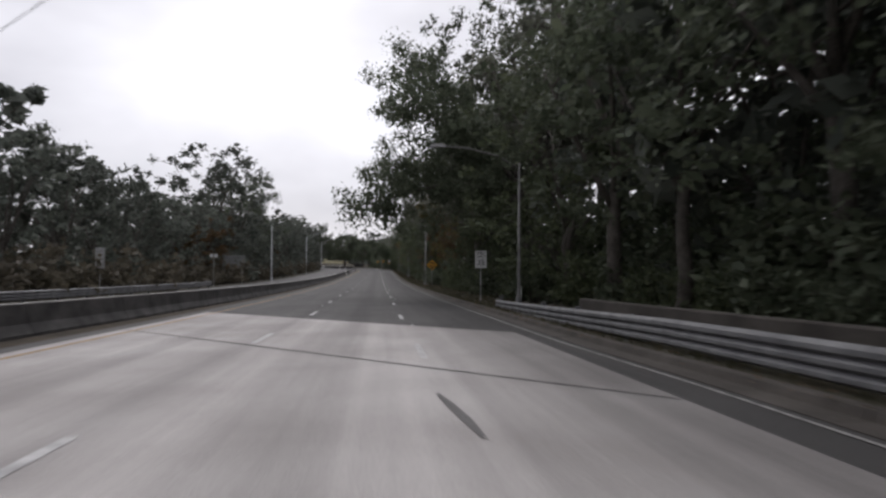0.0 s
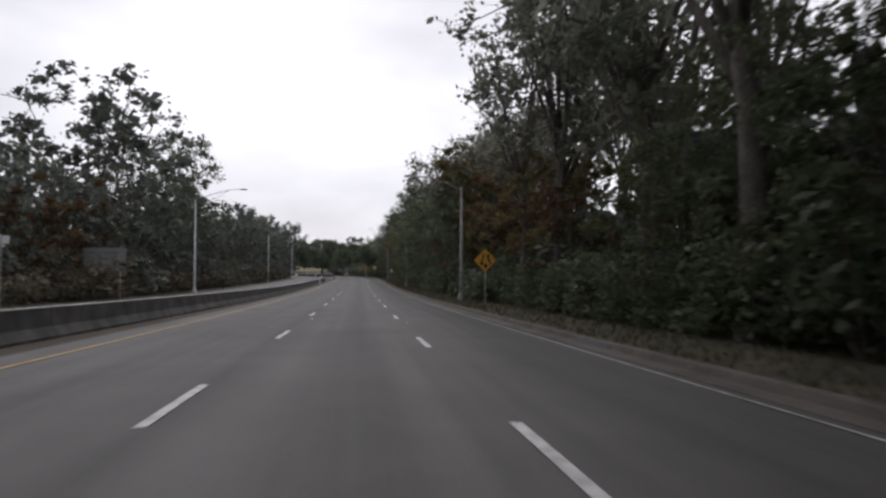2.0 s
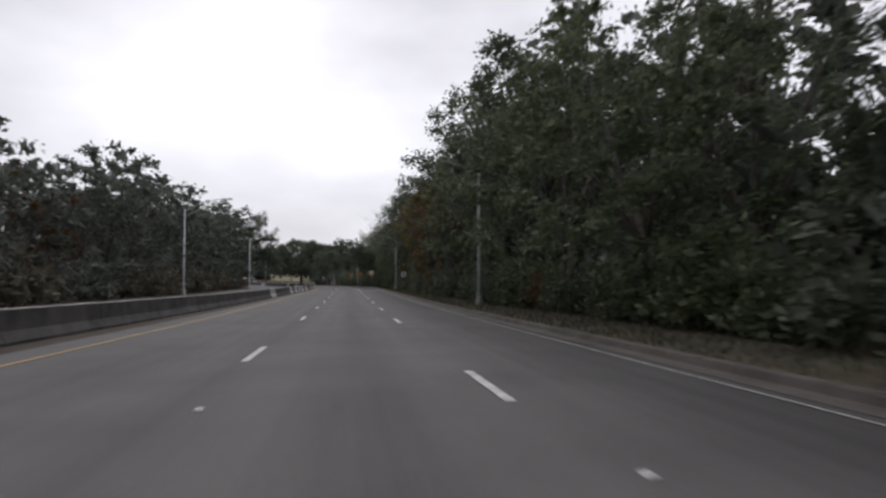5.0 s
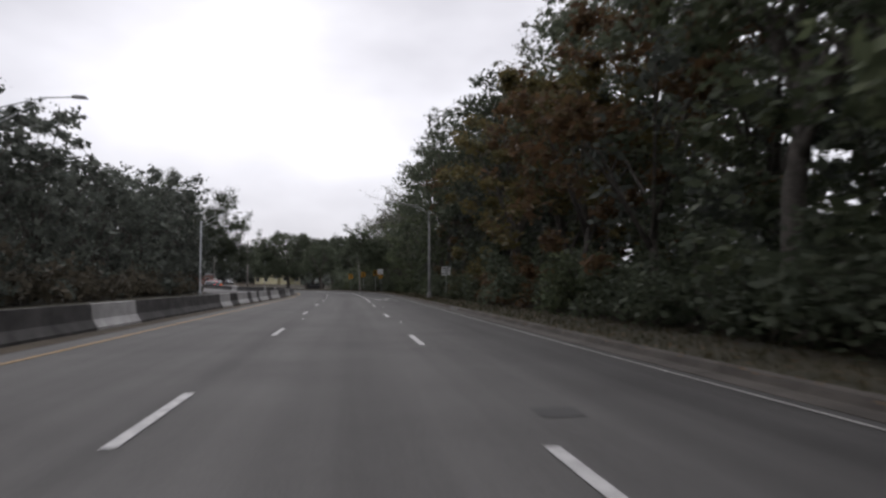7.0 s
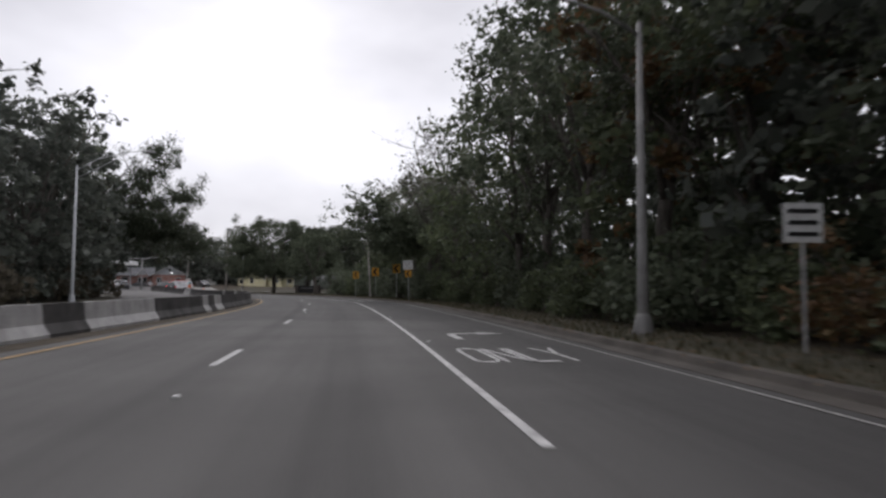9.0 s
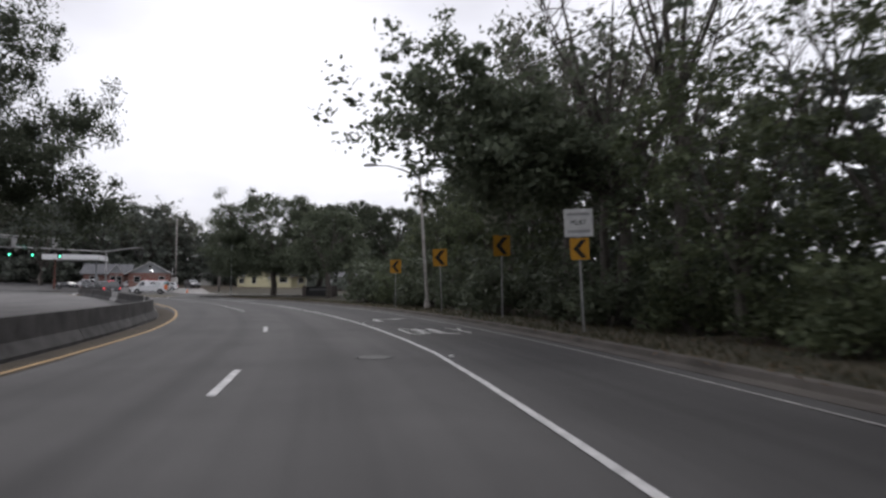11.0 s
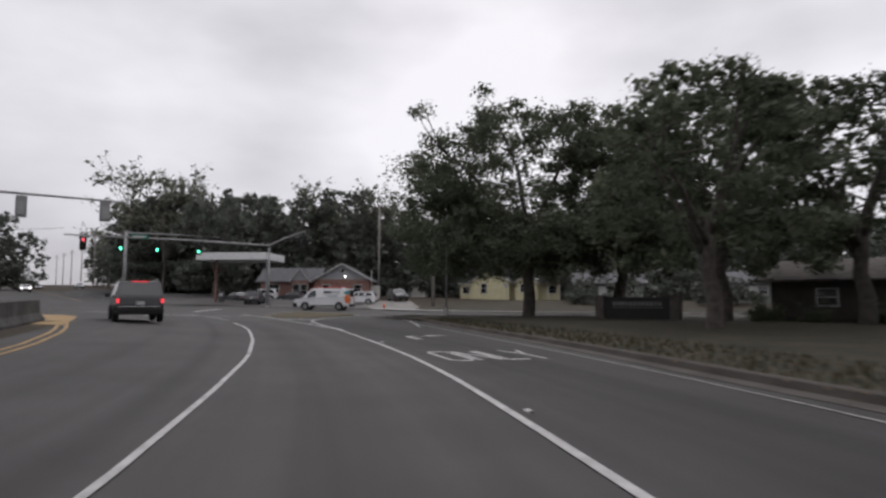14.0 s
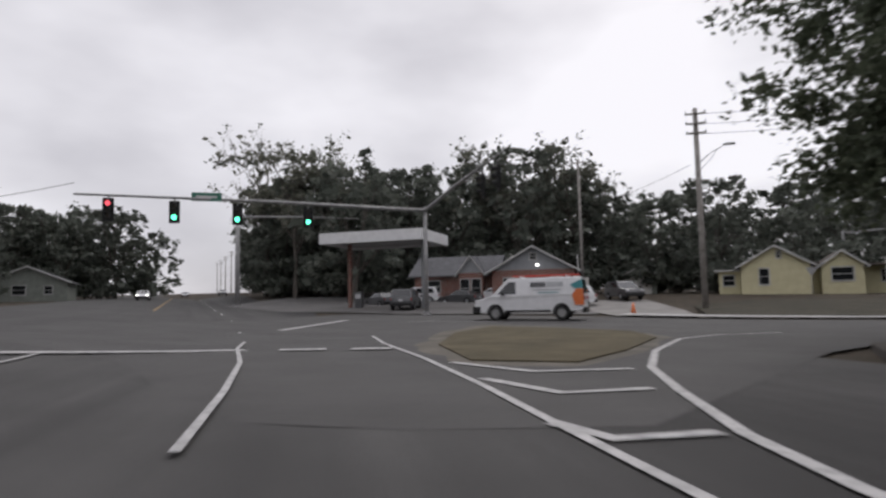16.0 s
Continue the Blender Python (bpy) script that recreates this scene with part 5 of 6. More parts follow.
# ---- guard rails ----


def guard_rail(x, y0, y1, label):
    root = thing("guard_rail", pose(x, y0, 0), label, "guard rail")
    front = [(0.0, 0.20), (0.08, 0.25), (0.08, 0.31), (0.0, 0.37), (0.08, 0.42), (0.08, 0.48), (0.0, 0.54), (0.08, 0.59), (0.08, 0.66), (0.0, 0.72)]
    prof = front + [(d - 0.03, z) for d, z in front[::-1]]
    sgn = -1 if x > 0 else 1
    bm = bmesh.new()
    drop = 0.26 if x > 0 else 0.0
    rows = [[bm.verts.new((sgn * d, yy, z + gz(x, y0 + yy) - drop * min(1, max(0, (y0 + yy + 7) / 17)))) for d, z in prof] for yy in np.linspace(0, y1 - y0, 33)]
    for a, b in zip(rows[:-1], rows[1:]):
        for j in range(len(prof)):
            bm.faces.new((a[j], a[(j + 1) % len(prof)], b[(j + 1) % len(prof)], b[j]))
    bm.faces.new(rows[0])
    bm.faces.new(rows[-1][::-1])
    bmesh.ops.recalc_face_normals(bm, faces=bm.faces[:])
    part("beam", bm, GALV_GRIMY, root, "ribbed steel beam")
    first = None
    for yy in np.arange(1.0, y1 - y0, 3.8):
        if first is None:
            bm = bmesh.new()
            box(bm, -0.08, 0.08, -0.06, 0.06, -0.3, 0.68)
            first = part("post", bm, GALV_GRIMY, root)
            first.location = (-sgn * 0.14, yy, gz(x, y0 + yy))
        else:
            o = first.copy()
            scene.collection.objects.link(o)
            o.location = (-sgn * 0.14, yy, gz(x, y0 + yy))
    return root


guard_rail(6.45, -70, 11.2, "weathered steel guard rail beside the bridge")
guard_rail(-18.3, -70, 57.0, "pale steel guard rail beyond the far carriageway")
r = thing("bridge_parapet", pose(7.6, -70, 0), "low grey concrete parapet beside the bridge", "parapet")
bm = bmesh.new()
rows = [[bm.verts.new((d, yy, z + gz(7.6, yy - 70))) for d, z in ((-0.12, -0.3), (-0.12, 0.80), (-0.09, 0.83), (0.09, 0.83), (0.12, 0.80), (0.12, -0.3))] for yy in np.linspace(0, 72, 25)]
for a, b in zip(rows[:-1], rows[1:]):
    for j in range(6):
        bm.faces.new((a[j], a[(j + 1) % 6], b[(j + 1) % 6], b[j]))
bm.faces.new(rows[0])
bm.faces.new(rows[-1][::-1])
bmesh.ops.recalc_face_normals(bm, faces=bm.faces[:])
part("wall", bm, CONCRETE_DIRTY, r)
for yy in (58.5, 82.5):
    k = thing("marker_post", pose(7.9, -70 + yy, gz(7.9, -70 + yy)), "small white marker post by the guard rail", "marker post")
    bm = bmesh.new()
    box(bm, -0.05, 0.05, -0.02, 0.02, -0.2, 1.05, 0.01)
    part("post", bm, SIGN_WHITE, k)

# ---- signals on mast arms ----


def signal(x, y, z, turn, lit, parent_label, back=False):
    """A three-lamp signal head, hung from an arm; its front faces local -y."""
    root = thing("traffic_signal", pose(x, y, z, 0, 0, turn), parent_label, "traffic signal", "traffic signals")
    bm = bmesh.new()
    box(bm, -0.17, 0.17, 0, 0.2, -1.05, 0, 0.02)
    part("housing", bm, BLACK if not back else GALV_DULL, root)
    bm = bmesh.new()
    box(bm, -0.30, 0.30, 0.08, 0.09, -1.2, 0.12)
    part("backplate", bm, BLACK if not back else GALV_DULL, root)
    bm = bmesh.new()
    box(bm, -0.04, 0.04, 0.06, 0.14, 0.0, 0.28)
    part("hanger", bm, GALV_DULL, root)
    for k, zz in enumerate((-0.18, -0.52, -0.86)):
        bm = bmesh.new()
        bmesh.ops.create_cone(bm, cap_ends=True, segments=16, radius1=0.14, radius2=0.14, depth=0.02, matrix=Matrix.Translation((0, -0.012, zz)) @ Matrix.Rotation(radians(90), 4, "X"))
        part("lamp", bm, {(2, "green"): SIG_GREEN, (0, "red"): SIG_RED}.get((k, lit), SIG_OFF), root, "lit green lamp" if (k, lit) == (2, "green") else "lit red lamp" if (k, lit) == (0, "red") else "")
        bm = bmesh.new()
        a = [bm.verts.new((0.155 * cos(t), yy, zz + 0.155 * sin(t))) for yy in (0.0, -0.22) for t in np.linspace(-0.3, pi + 0.3, 10)]
        for j in range(9):
            bm.faces.new((a[j], a[j + 1], a[j + 11], a[j + 10]))
        part("visor", bm, BLACK, root)
    return root


def mast(x, y, top, arms, label, r0=0.17):
    root = stand("signal_mast", x, y, 0, label, "signal mast")
    z0 = root.matrix_world.translation.z
    bm = bmesh.new()
    tube(bm, [(0, 0, -0.3), (0, 0, top + 0.25 - z0)], [r0, r0 * 0.75], 12)
    part("pole", bm, GALV_DULL, root, smooth=True)
    bm = bmesh.new()
    tube(bm, [(0, 0, 0), (0, 0, 0.25)], [r0 * 1.8, r0 * 1.8], 12)
    part("base", bm, GALV_DULL, root)
    for ex, ey, ez in arms:
        bm = bmesh.new()
        p0, p1 = np.array([0, 0, top - z0]), np.array([ex - x, ey - y, ez - z0])
        tube(bm, [p0, (p0 + p1) / 2 + np.array([0, 0, 0.10]), p1], [0.13, 0.10, 0.06], 10)
        part("arm", bm, GALV_DULL, root, smooth=True)
    return root


mast(-49.1, 330.0, 7.76, [(-61.3, 312.4, 7.59), (-38.4, 317.5, 7.9)], "grey steel signal mast with two long arms")
for f, lit in ((0.922, "red"), (0.762, "green"), (0.596, "green"), (0.391, "green")):
    signal(-49.1 - 12.2 * f, 330.0 - 17.6 * f, 7.52 - 0.17 * f, 40, lit, "hanging traffic signal with black backplate showing " + lit)
r = thing("street_name_sign", pose(-49.1 - 12.2 * 0.679, 330.0 - 17.6 * 0.679, 7.6, 0, 0, 42), "green street-name sign on the mast arm", "street sign")
bm = bmesh.new()
box(bm, -0.85, 0.85, -0.02, 0.02, -0.02, 0.5, 0.01)
part("face", bm, SIGN_GREEN, r)
bm = bmesh.new()
box(bm, -0.6, 0.6, -0.026, -0.022, 0.16, 0.32)
part("text_bar", bm, SIGN_WHITE, r)
signal(-40.2, 319.6, 7.5, -60, "", "traffic signal over the side street, seen edge-on")
signal(-38.7, 317.9, 7.5, -60, "", "traffic signal over the side street, seen edge-on")
mast(-58.5, 280.5, 7.9, [(-40.7, 296.5, 7.55)], "grey steel signal mast beyond the far carriageway")
for x, y in ((-41.7, 295.6), (-45.0, 292.6)):
    signal(x, y, 7.42, 225, "", "traffic signal seen from behind, grey housing", True)
mast(-81.0, 344.0, 11.5, [(-70, 352, 11.3)], "tall grey steel pole beyond the crossing", 0.3)

mast(-20.2, 374.0, 8.1, [(-7.5, 372.6, 8.4)], "grey signal mast far down the side street")
for x in (-14.6, -10.2):
    signal(x, 373.2, 8.05, 20, "", "small far traffic signal on a mast arm")
r = stand("yield_sign", -24.4, 356.5, 0, "triangular road sign seen from behind on a thin post", "road sign")
bm = bmesh.new()
box(bm, -0.03, 0.03, 0.01, 0.05, -0.2, 2.5)
part("post", bm, GALV_DULL, r)
bm = bmesh.new()
plate(bm, [(0, 1.55), (0.45, 2.35), (-0.45, 2.35)], 0)
part("face", bm, SIGN_BACK, r)

# ---- utility poles and wires ----


def utility_pole(x, y, height, turn, label, arms=3, lamp=False, r=0.17, lean=0.0):
    root = thing("utility_pole", pose(x, y, gz(x, y), 0, lean, turn), label, "utility pole")
    bm = bmesh.new()
    tube(bm, [(0, 0, -0.5), (0, 0, height)], [r * 1.1, r * 0.8], 10)
    part("pole", bm, WOOD_POLE, root, smooth=True)
    for k in range(arms):
        bm = bmesh.new()
        z = height - 0.5 - 0.75 * k
        box(bm, -0.75, 0.75, -0.12 - r, -r * 0.6, z - 0.05, z + 0.05, 0.01)
        part("crossarm", bm, WOOD_POLE, root)
        for xx in (-0.68, 0.0, 0.68):
            bm = bmesh.new()
            tube(bm, [(xx, -0.06 - r, z + 0.05), (xx, -0.06 - r, z + 0.12), (xx, -0.06 - r, z + 0.24)], [0.025, 0.05, 0.04], 8)
            part("insulator", bm, GALV_DULL, root)
    if lamp:
        bm = bmesh.new()
        tube(bm, [(0.1, 0, height - 4.3), (0.9, 0, height - 3.6), (2.0, 0, height - 3.05)], [0.045, 0.04, 0.035], 6)
        tube(bm, [(0.1, 0, height - 4.9), (0.9, 0, height - 4.1), (1.4, 0, height - 3.4)], [0.03, 0.03, 0.025], 6)
        part("lamp_arm", bm, GALV, root)
        bm = bmesh.new()
        box(bm, 1.9, 2.7, -0.14, 0.14, height - 3.1, height - 2.94, 0.03)
        part("luminaire", bm, GALV_DULL, root)
    return root


utility_pole(-32.15, 342.6, 15.4, 8, "weathered wooden utility pole with crossarms and a street lamp", 3, True, 0.22)
utility_pole(-46.5, 362.0, 15.5, 0, "utility pole with a crossarm behind the brick building", 1)
for k in range(2, 9):
    x, y = at(352 + 28 * k, 9.0)
    utility_pole(x, y, 12.5, 45, "wooden utility pole along the road", 2, False, 0.15)
utility_pole(-97, 318, 11, 40, "thin pole beside the small house", 0, False, 0.12)
utility_pole(-108, 315, 12.5, 40, "wooden utility pole beside the small house", 1)


def wire(a, b, sag, name="overhead_wire"):
    pts = [np.array(a) + (np.array(b) - np.array(a)) * u - np.array([0, 0, sag * 4 * u * (1 - u)]) for u in np.linspace(0, 1, 15)]
    bm = bmesh.new()
    tube(bm, pts, [0.018] * 15, 4)
    return tagged(part(name, bm, BLACK), "thin black overhead wire between poles", "wire", "overhead wires")


wire((-32.65, 342.4, 11.4), (-46.5, 362.0, 12.0), 0.5)
wire((-32.65, 342.4, 15.3), (40, 346.0, 15.0), 1.2)
wire((-32.65, 342.4, 14.5), (40, 346.4, 14.3), 1.2)
wire((-32.65, 342.4, 13.75), (40, 346.8, 13.6), 1.2)
wire((-108, 315, 10.6), (-61.3, 312.4, 8.2), 0.6)

wire((-38, 29.2, 11.3), (24, -33, 11.3), 0.35)

# slim lamp post at the lawn's corner
r = stand("lamp_post", -22.6, 309.6, 0, "slim pale lamp post with a flared foot", "lamp post", dz=0.1)
bm = bmesh.new()
tube(bm, [(0, 0, -0.2), (0, 0, 7.4), (0.1, 0, 7.8)], [0.085, 0.055, 0.05], 10)
part("pole", bm, GALV, r, smooth=True)
bm = bmesh.new()
tube(bm, [(0, 0, 0), (0, 0, 0.1), (0, 0, 0.45), (0, 0, 0.62)], [0.24, 0.23, 0.17, 0.1], 10)
part("base", bm, CONCRETE, r, smooth=True)

# ---- vehicles ----


def wheel(root, x, y, r, w, rim_mat):
    bm = bmesh.new()
    s = 1 if y > 0 else -1
    prof = [(r * 0.62, -w / 2), (r * 0.93, -w / 2), (r, -w * 0.32), (r, w * 0.32), (r * 0.93, w / 2), (r * 0.62, w / 2)]
    rings = [[bm.verts.new((x + a * cos(t), y + b, r + a * sin(t))) for t in np.linspace(0, 2 * pi, 20, endpoint=False)] for a, b in prof]
    for a, b in zip(rings, rings[1:] + rings[:1]):
        for k in range(20):
            bm.faces.new((a[k], a[(k + 1) % 20], b[(k + 1) % 20], b[k]))
    bmesh.ops.recalc_face_normals(bm, faces=bm.faces[:])
    tyre = part("wheel", bm, RUBBER, root)
    bm = bmesh.new()
    for a0, a1, yy in ((0.0, 0.2, 0.38), (0.2, 0.62, 0.3)):
        c = [[bm.verts.new((x + a * r * cos(t), y + s * w * yy, r + a * r * sin(t))) for t in np.linspace(0, 2 * pi, 16, endpoint=False)] for a in (max(a0, 0.02), a1)]
        for k in range(16):
            bm.faces.new((c[0][k], c[0][(k + 1) % 16], c[1][(k + 1) % 16], c[1][k]))
    bmesh.ops.recalc_face_normals(bm, faces=bm.faces[:])
    part("rim", bm, rim_mat, tyre)


def vehicle(name, m, label, category, paint, body, belt, roofs, glass, axles, width, taper=0.82, wheel_r=0.36, lamps=True, brake=False, rim=None, bed=None):
    """x points ahead. body: the side's outline; roofs: outlines of the cabin above the belt; glass: outlines of side windows."""
    root = thing(name, m, label, category)
    zt = max(z for o in [body, *roofs] for x, z in o)

    def lean_in(bm):
        for v in bm.verts:
            if v.co.z > belt:
                v.co.y *= 1 - (1 - taper) * (v.co.z - belt) / (zt - belt)
        return bm

    bm = bmesh.new()
    prism(bm, body, -width / 2, width / 2)
    lo = min(x for x, z in body)
    hi = max(x for x, z in body)
    for v in bm.verts:
        e = max(0, (abs(v.co.x - (lo + hi) / 2) - (hi - lo) * 0.42) / ((hi - lo) * 0.08))
        v.co.y *= 1 - 0.07 * e
    bmesh.ops.bevel(bm, geom=bm.edges[:], offset=0.05, segments=2, affect="EDGES", profile=0.6)
    part("body", bm, paint, root, smooth=False)
    for o in roofs:
        bm = bmesh.new()
        prism(bm, o, -width / 2 + 0.03, width / 2 - 0.03)
        lean_in(bm)
        bmesh.ops.bevel(bm, geom=bm.edges[:], offset=0.05, segments=2, affect="EDGES", profile=0.6)
        part("cabin", bm, paint, root)
        # windscreen and rear window
        (xa, za), (xb, zb), (xc, zc), (xd, zd) = o[0], o[1], o[2], o[3]
        for n, (p, q) in (("rear_window", ((xa, za), (xb, zb))), ("windscreen", ((xd, zd), (xc, zc)))):
            bm = bmesh.new()
            u = np.array([q[0] - p[0], q[1] - p[1]])
            nn = np.array([-u[1], u[0]]) / np.hypot(*u)
            if n == "windscreen":
                nn = -nn
            nn = nn * 0.012
            vs = []
            for f, sgn in ((0.1, -1), (0.1, 1), (0.86, 1), (0.86, -1)):
                x, z = p[0] + u[0] * f + nn[0], p[1] + u[1] * f + nn[1]
                ww = (width / 2 - 0.16) * (1 - (1 - taper) * max(0, z - belt) / (zt - belt))
                vs.append(bm.verts.new((x, sgn * ww, z)))
            bm.faces.new(vs)
            part(n, bm, GLASS_DARK, root)
    for o in glass:
        for sgn in (-1, 1):
            bm = bmesh.new()
            vs = [bm.verts.new((x, sgn * ((width / 2 - 0.03) * (1 - (1 - taper) * max(0, z - belt) / (zt - belt)) + 0.008), z)) for x, z in o]
            bm.faces.new(vs)
            part("side_window", bm, GLASS_DARK, root)
    for ax in axles:
        for sgn in (-1, 1):
            wheel(root, ax, sgn * (width / 2 - 0.10), wheel_r, 0.24, rim or GALV)
    # arches, bumpers, lamps, plate
    for ax in axles:
        for sgn in (-1, 1):
            bm = bmesh.new()
            a = [bm.verts.new((ax + rr * cos(t), sgn * (width / 2 + 0.004), wheel_r + rr * sin(t))) for rr in (wheel_r * 1.02, wheel_r * 1.22) for t in np.linspace(-0.25, pi + 0.25, 14)]
            for j in range(13):
                bm.faces.new((a[j], a[j + 1], a[j + 15], a[j + 14]))
            part("wheel_arch", bm, BLACK, root)
    for x0, x1, n in ((lo - 0.06, lo + 0.14, "rear_bumper"), (hi - 0.14, hi + 0.06, "front_bumper")):
        bm = bmesh.new()
        box(bm, x0, x1, -width / 2 + 0.06, width / 2 - 0.06, wheel_r * 0.95, wheel_r * 0.95 + 0.26, 0.04)
        part(n, bm, BLACK, root)
    for sgn in (-1, 1):
        bm = bmesh.new()
        box(bm, lo - 0.03, lo + 0.12, sgn * (width / 2 - 0.12) - 0.055, sgn * (width / 2 - 0.12) + 0.055, belt - 0.27, belt - 0.08, 0.02)
        part("tail_lamp", bm, LAMP_RED if brake else LAMP_RED_OFF, root, "lit red tail lamp" if brake else "")
        bm = bmesh.new()
        box(bm, hi - 0.12, hi + 0.02, sgn * (width / 2 - 0.26) - 0.15, sgn * (width / 2 - 0.26) + 0.15, belt - 0.34, belt - 0.16, 0.02)
        part("headlamp", bm, LAMP_WHITE if lamps == "lit" else LENS_CLEAR, root)
        bm = bmesh.new()
        box(bm, hi * 0.42, hi * 0.42 + 0.14, sgn * (width / 2 + 0.02) - 0.0, sgn * (width / 2 + 0.02) + sgn * 0.2, belt, belt + 0.16, 0.03) if sgn > 0 else box(bm, hi * 0.42, hi * 0.42 + 0.14, -(width / 2 + 0.22), -(width / 2 + 0.02), belt, belt + 0.16, 0.03)
        part("door_mirror", bm, BLACK, root)
    bm = bmesh.new()
    box(bm, lo - 0.075, lo - 0.055, -0.16, 0.16, belt - 0.36, belt - 0.2)
    part("number_plate", bm, LENS_CLEAR, root)
    return root


PAINT_BLACK = material("black_car_paint", (0.012, 0.012, 0.014), (0.018, 0.018, 0.02), 3.0, 0.25, coat=0.6, spec=0.5)
PAINT_GREY = material("grey_car_paint", (0.06, 0.062, 0.065), (0.08, 0.082, 0.085), 3.0, 0.3, coat=0.5, spec=0.5)
PAINT_PALE = material("white_car_paint", (0.68, 0.68, 0.69), (0.76, 0.76, 0.77), 3.0, 0.3, coat=0.5, spec=0.5)
PAINT_ORANGE = material("orange_film", (0.65, 0.16, 0.05), (0.72, 0.2, 0.07), 3.0, 0.4)
PAINT_TEAL = material("teal_film", (0.05, 0.22, 0.24), (0.07, 0.27, 0.29), 3.0, 0.4)
PAINT_RED = material("red_ladder_paint", (0.5, 0.05, 0.04), (0.58, 0.07, 0.05), 3.0, 0.5)

SUV_BODY = [(-2.45, 0.38), (2.40, 0.34), (2.45, 0.75), (2.30, 0.98), (1.25, 1.12), (-2.42, 1.14), (-2.50, 0.75)]
SUV_ROOF = [(-2.40, 1.10), (-2.05, 1.80), (0.25, 1.80), (1.20, 1.10)]
SUV_GLASS = [[(-2.05, 1.18), (-1.82, 1.66), (-1.05, 1.68), (-1.05, 1.18)], [(-0.95, 1.18), (-0.95, 1.68), (-0.1, 1.68), (-0.1, 1.18)], [(0.0, 1.18), (0.0, 1.68), (0.22, 1.66), (0.85, 1.18)]]
CAR_BODY = [(-2.25, 0.34), (2.25, 0.30), (2.32, 0.62), (2.1, 0.80), (0.95, 0.95), (-2.2, 0.98), (-2.3, 0.6)]
CAR_ROOF = [(-1.85, 0.94), (-1.15, 1.43), (0.15, 1.44), (1.0, 0.93)]
CAR_GLASS = [[(-1.55, 1.0), (-1.05, 1.33), (-0.35, 1.35), (-0.35, 1.0)], [(-0.27, 1.0), (-0.27, 1.35), (0.12, 1.34), (0.72, 1.0)]]


def suv(x, y, turn, label, paint, **kw):
    return vehicle("suv", pose(x, y, gz(x, y), 0, 0, turn + 90), label, "car", paint, SUV_BODY, 1.12, [SUV_ROOF], SUV_GLASS, (-1.48, 1.45), 1.98, 0.84, 0.38, **kw)


def saloon(x, y, turn, label, paint, **kw):
    return vehicle("car", pose(x, y, gz(x, y), 0, 0, turn + 90), label, "car", paint, CAR_BODY, 0.96, [CAR_ROOF], CAR_GLASS, (-1.38, 1.40), 1.82, 0.80, 0.33, **kw)


lead = suv(-32.1, 287.0, 44, "black sport utility vehicle with lit brake lights", PAINT_BLACK, brake=True)
bm = bmesh.new()
box(bm, -2.06, -1.98, -0.35, 0.35, 1.74, 1.80, 0.01)
part("brake_light", bm, LAMP_RED, lead, "lit high red brake light")
bm = bmesh.new()
box(bm, -2.52, -2.47, -0.82, 0.82, 0.66, 0.71, 0.01)
part("trim_strip", bm, CHROME, lead, "chrome strip across the tailgate")
for sgn in (-1, 1):
    bm = bmesh.new()
    tube(bm, [(-1.9, sgn * 0.72, 1.83), (-1.7, sgn * 0.72, 1.88), (0.0, sgn * 0.72, 1.88), (0.2, sgn * 0.72, 1.83)], [0.02] * 4, 6)
    part("roof_rail", bm, GALV_DULL, lead)

# service van waiting in the side street
VAN_BODY = [(-2.85, 0.42), (2.75, 0.38), (2.85, 0.80), (2.75, 1.02), (1.95, 1.22), (-2.86, 1.24), (-2.92, 0.8)]
VAN_ROOF = [(-2.86, 1.20), (-2.78, 2.08), (1.05, 2.08), (1.98, 1.18)]
van = vehicle("service_van", pose(-39.9, 325.5, gz(-39.9, 325.5), 0, 0, 189), "white service van with a red roof ladder and an orange patch", "van", PAINT_PALE, VAN_BODY, 1.22, [VAN_ROOF],
              [[(0.62, 1.30), (0.62, 1.90), (1.02, 1.90), (1.60, 1.30)]], (-1.75, 1.72), 2.0, 0.88, 0.37, rim=GALV_DULL)
for sgn in (-1, 1):
    bm = bmesh.new()
    prism(bm, [(-2.9, 0.72), (-2.45, 0.72), (-2.30, 1.2), (-2.5, 1.5), (-2.86, 1.5)], sgn * 1.004, sgn * 1.008)
    for v in bm.verts:
        v.co.y *= 1 - 0.12 * max(0, v.co.z - 1.22) / 0.86 + 0.004
    part("side_patch", bm, PAINT_ORANGE, van, "orange film at the rear corner")
    bm = bmesh.new()
    prism(bm, [(-2.86, 1.52), (-2.42, 1.52), (-2.2, 1.7), (-2.8, 1.95)], sgn * 1.0, sgn * 1.004)
    for v in bm.verts:
        v.co.y *= 1 - 0.12 * max(0, v.co.z - 1.22) / 0.86 + 0.006
    part("side_patch", bm, PAINT_TEAL, van, "teal film at the rear corner")
    for x0, x1, z0, z1, mt in ((-0.95, -0.15, 1.62, 1.86, PAINT_GREY), (-1.85, -1.0, 1.62, 1.86, GALV), (-1.75, -0.3, 1.45, 1.5, GALV), (-1.6, -0.55, 1.33, 1.37, PAINT_TEAL)):
        bm = bmesh.new()
        prism(bm, [(x0, z0), (x1, z0), (x1, z1), (x0, z1)], sgn * 0.985, sgn * 0.99)
        for v in bm.verts:
            v.co.y *= 1 - 0.12 * max(0, v.co.z - 1.22) / 0.86 + 0.006
        part("lettering_bar", bm, mt, van)
for yy in (-0.45, -0.1):
    bm = bmesh.new()
    tube(bm, [(-2.6, yy, 2.22), (1.0, yy, 2.22)], [0.03, 0.03], 6)
    part("ladder_rail", bm, PAINT_RED, van)
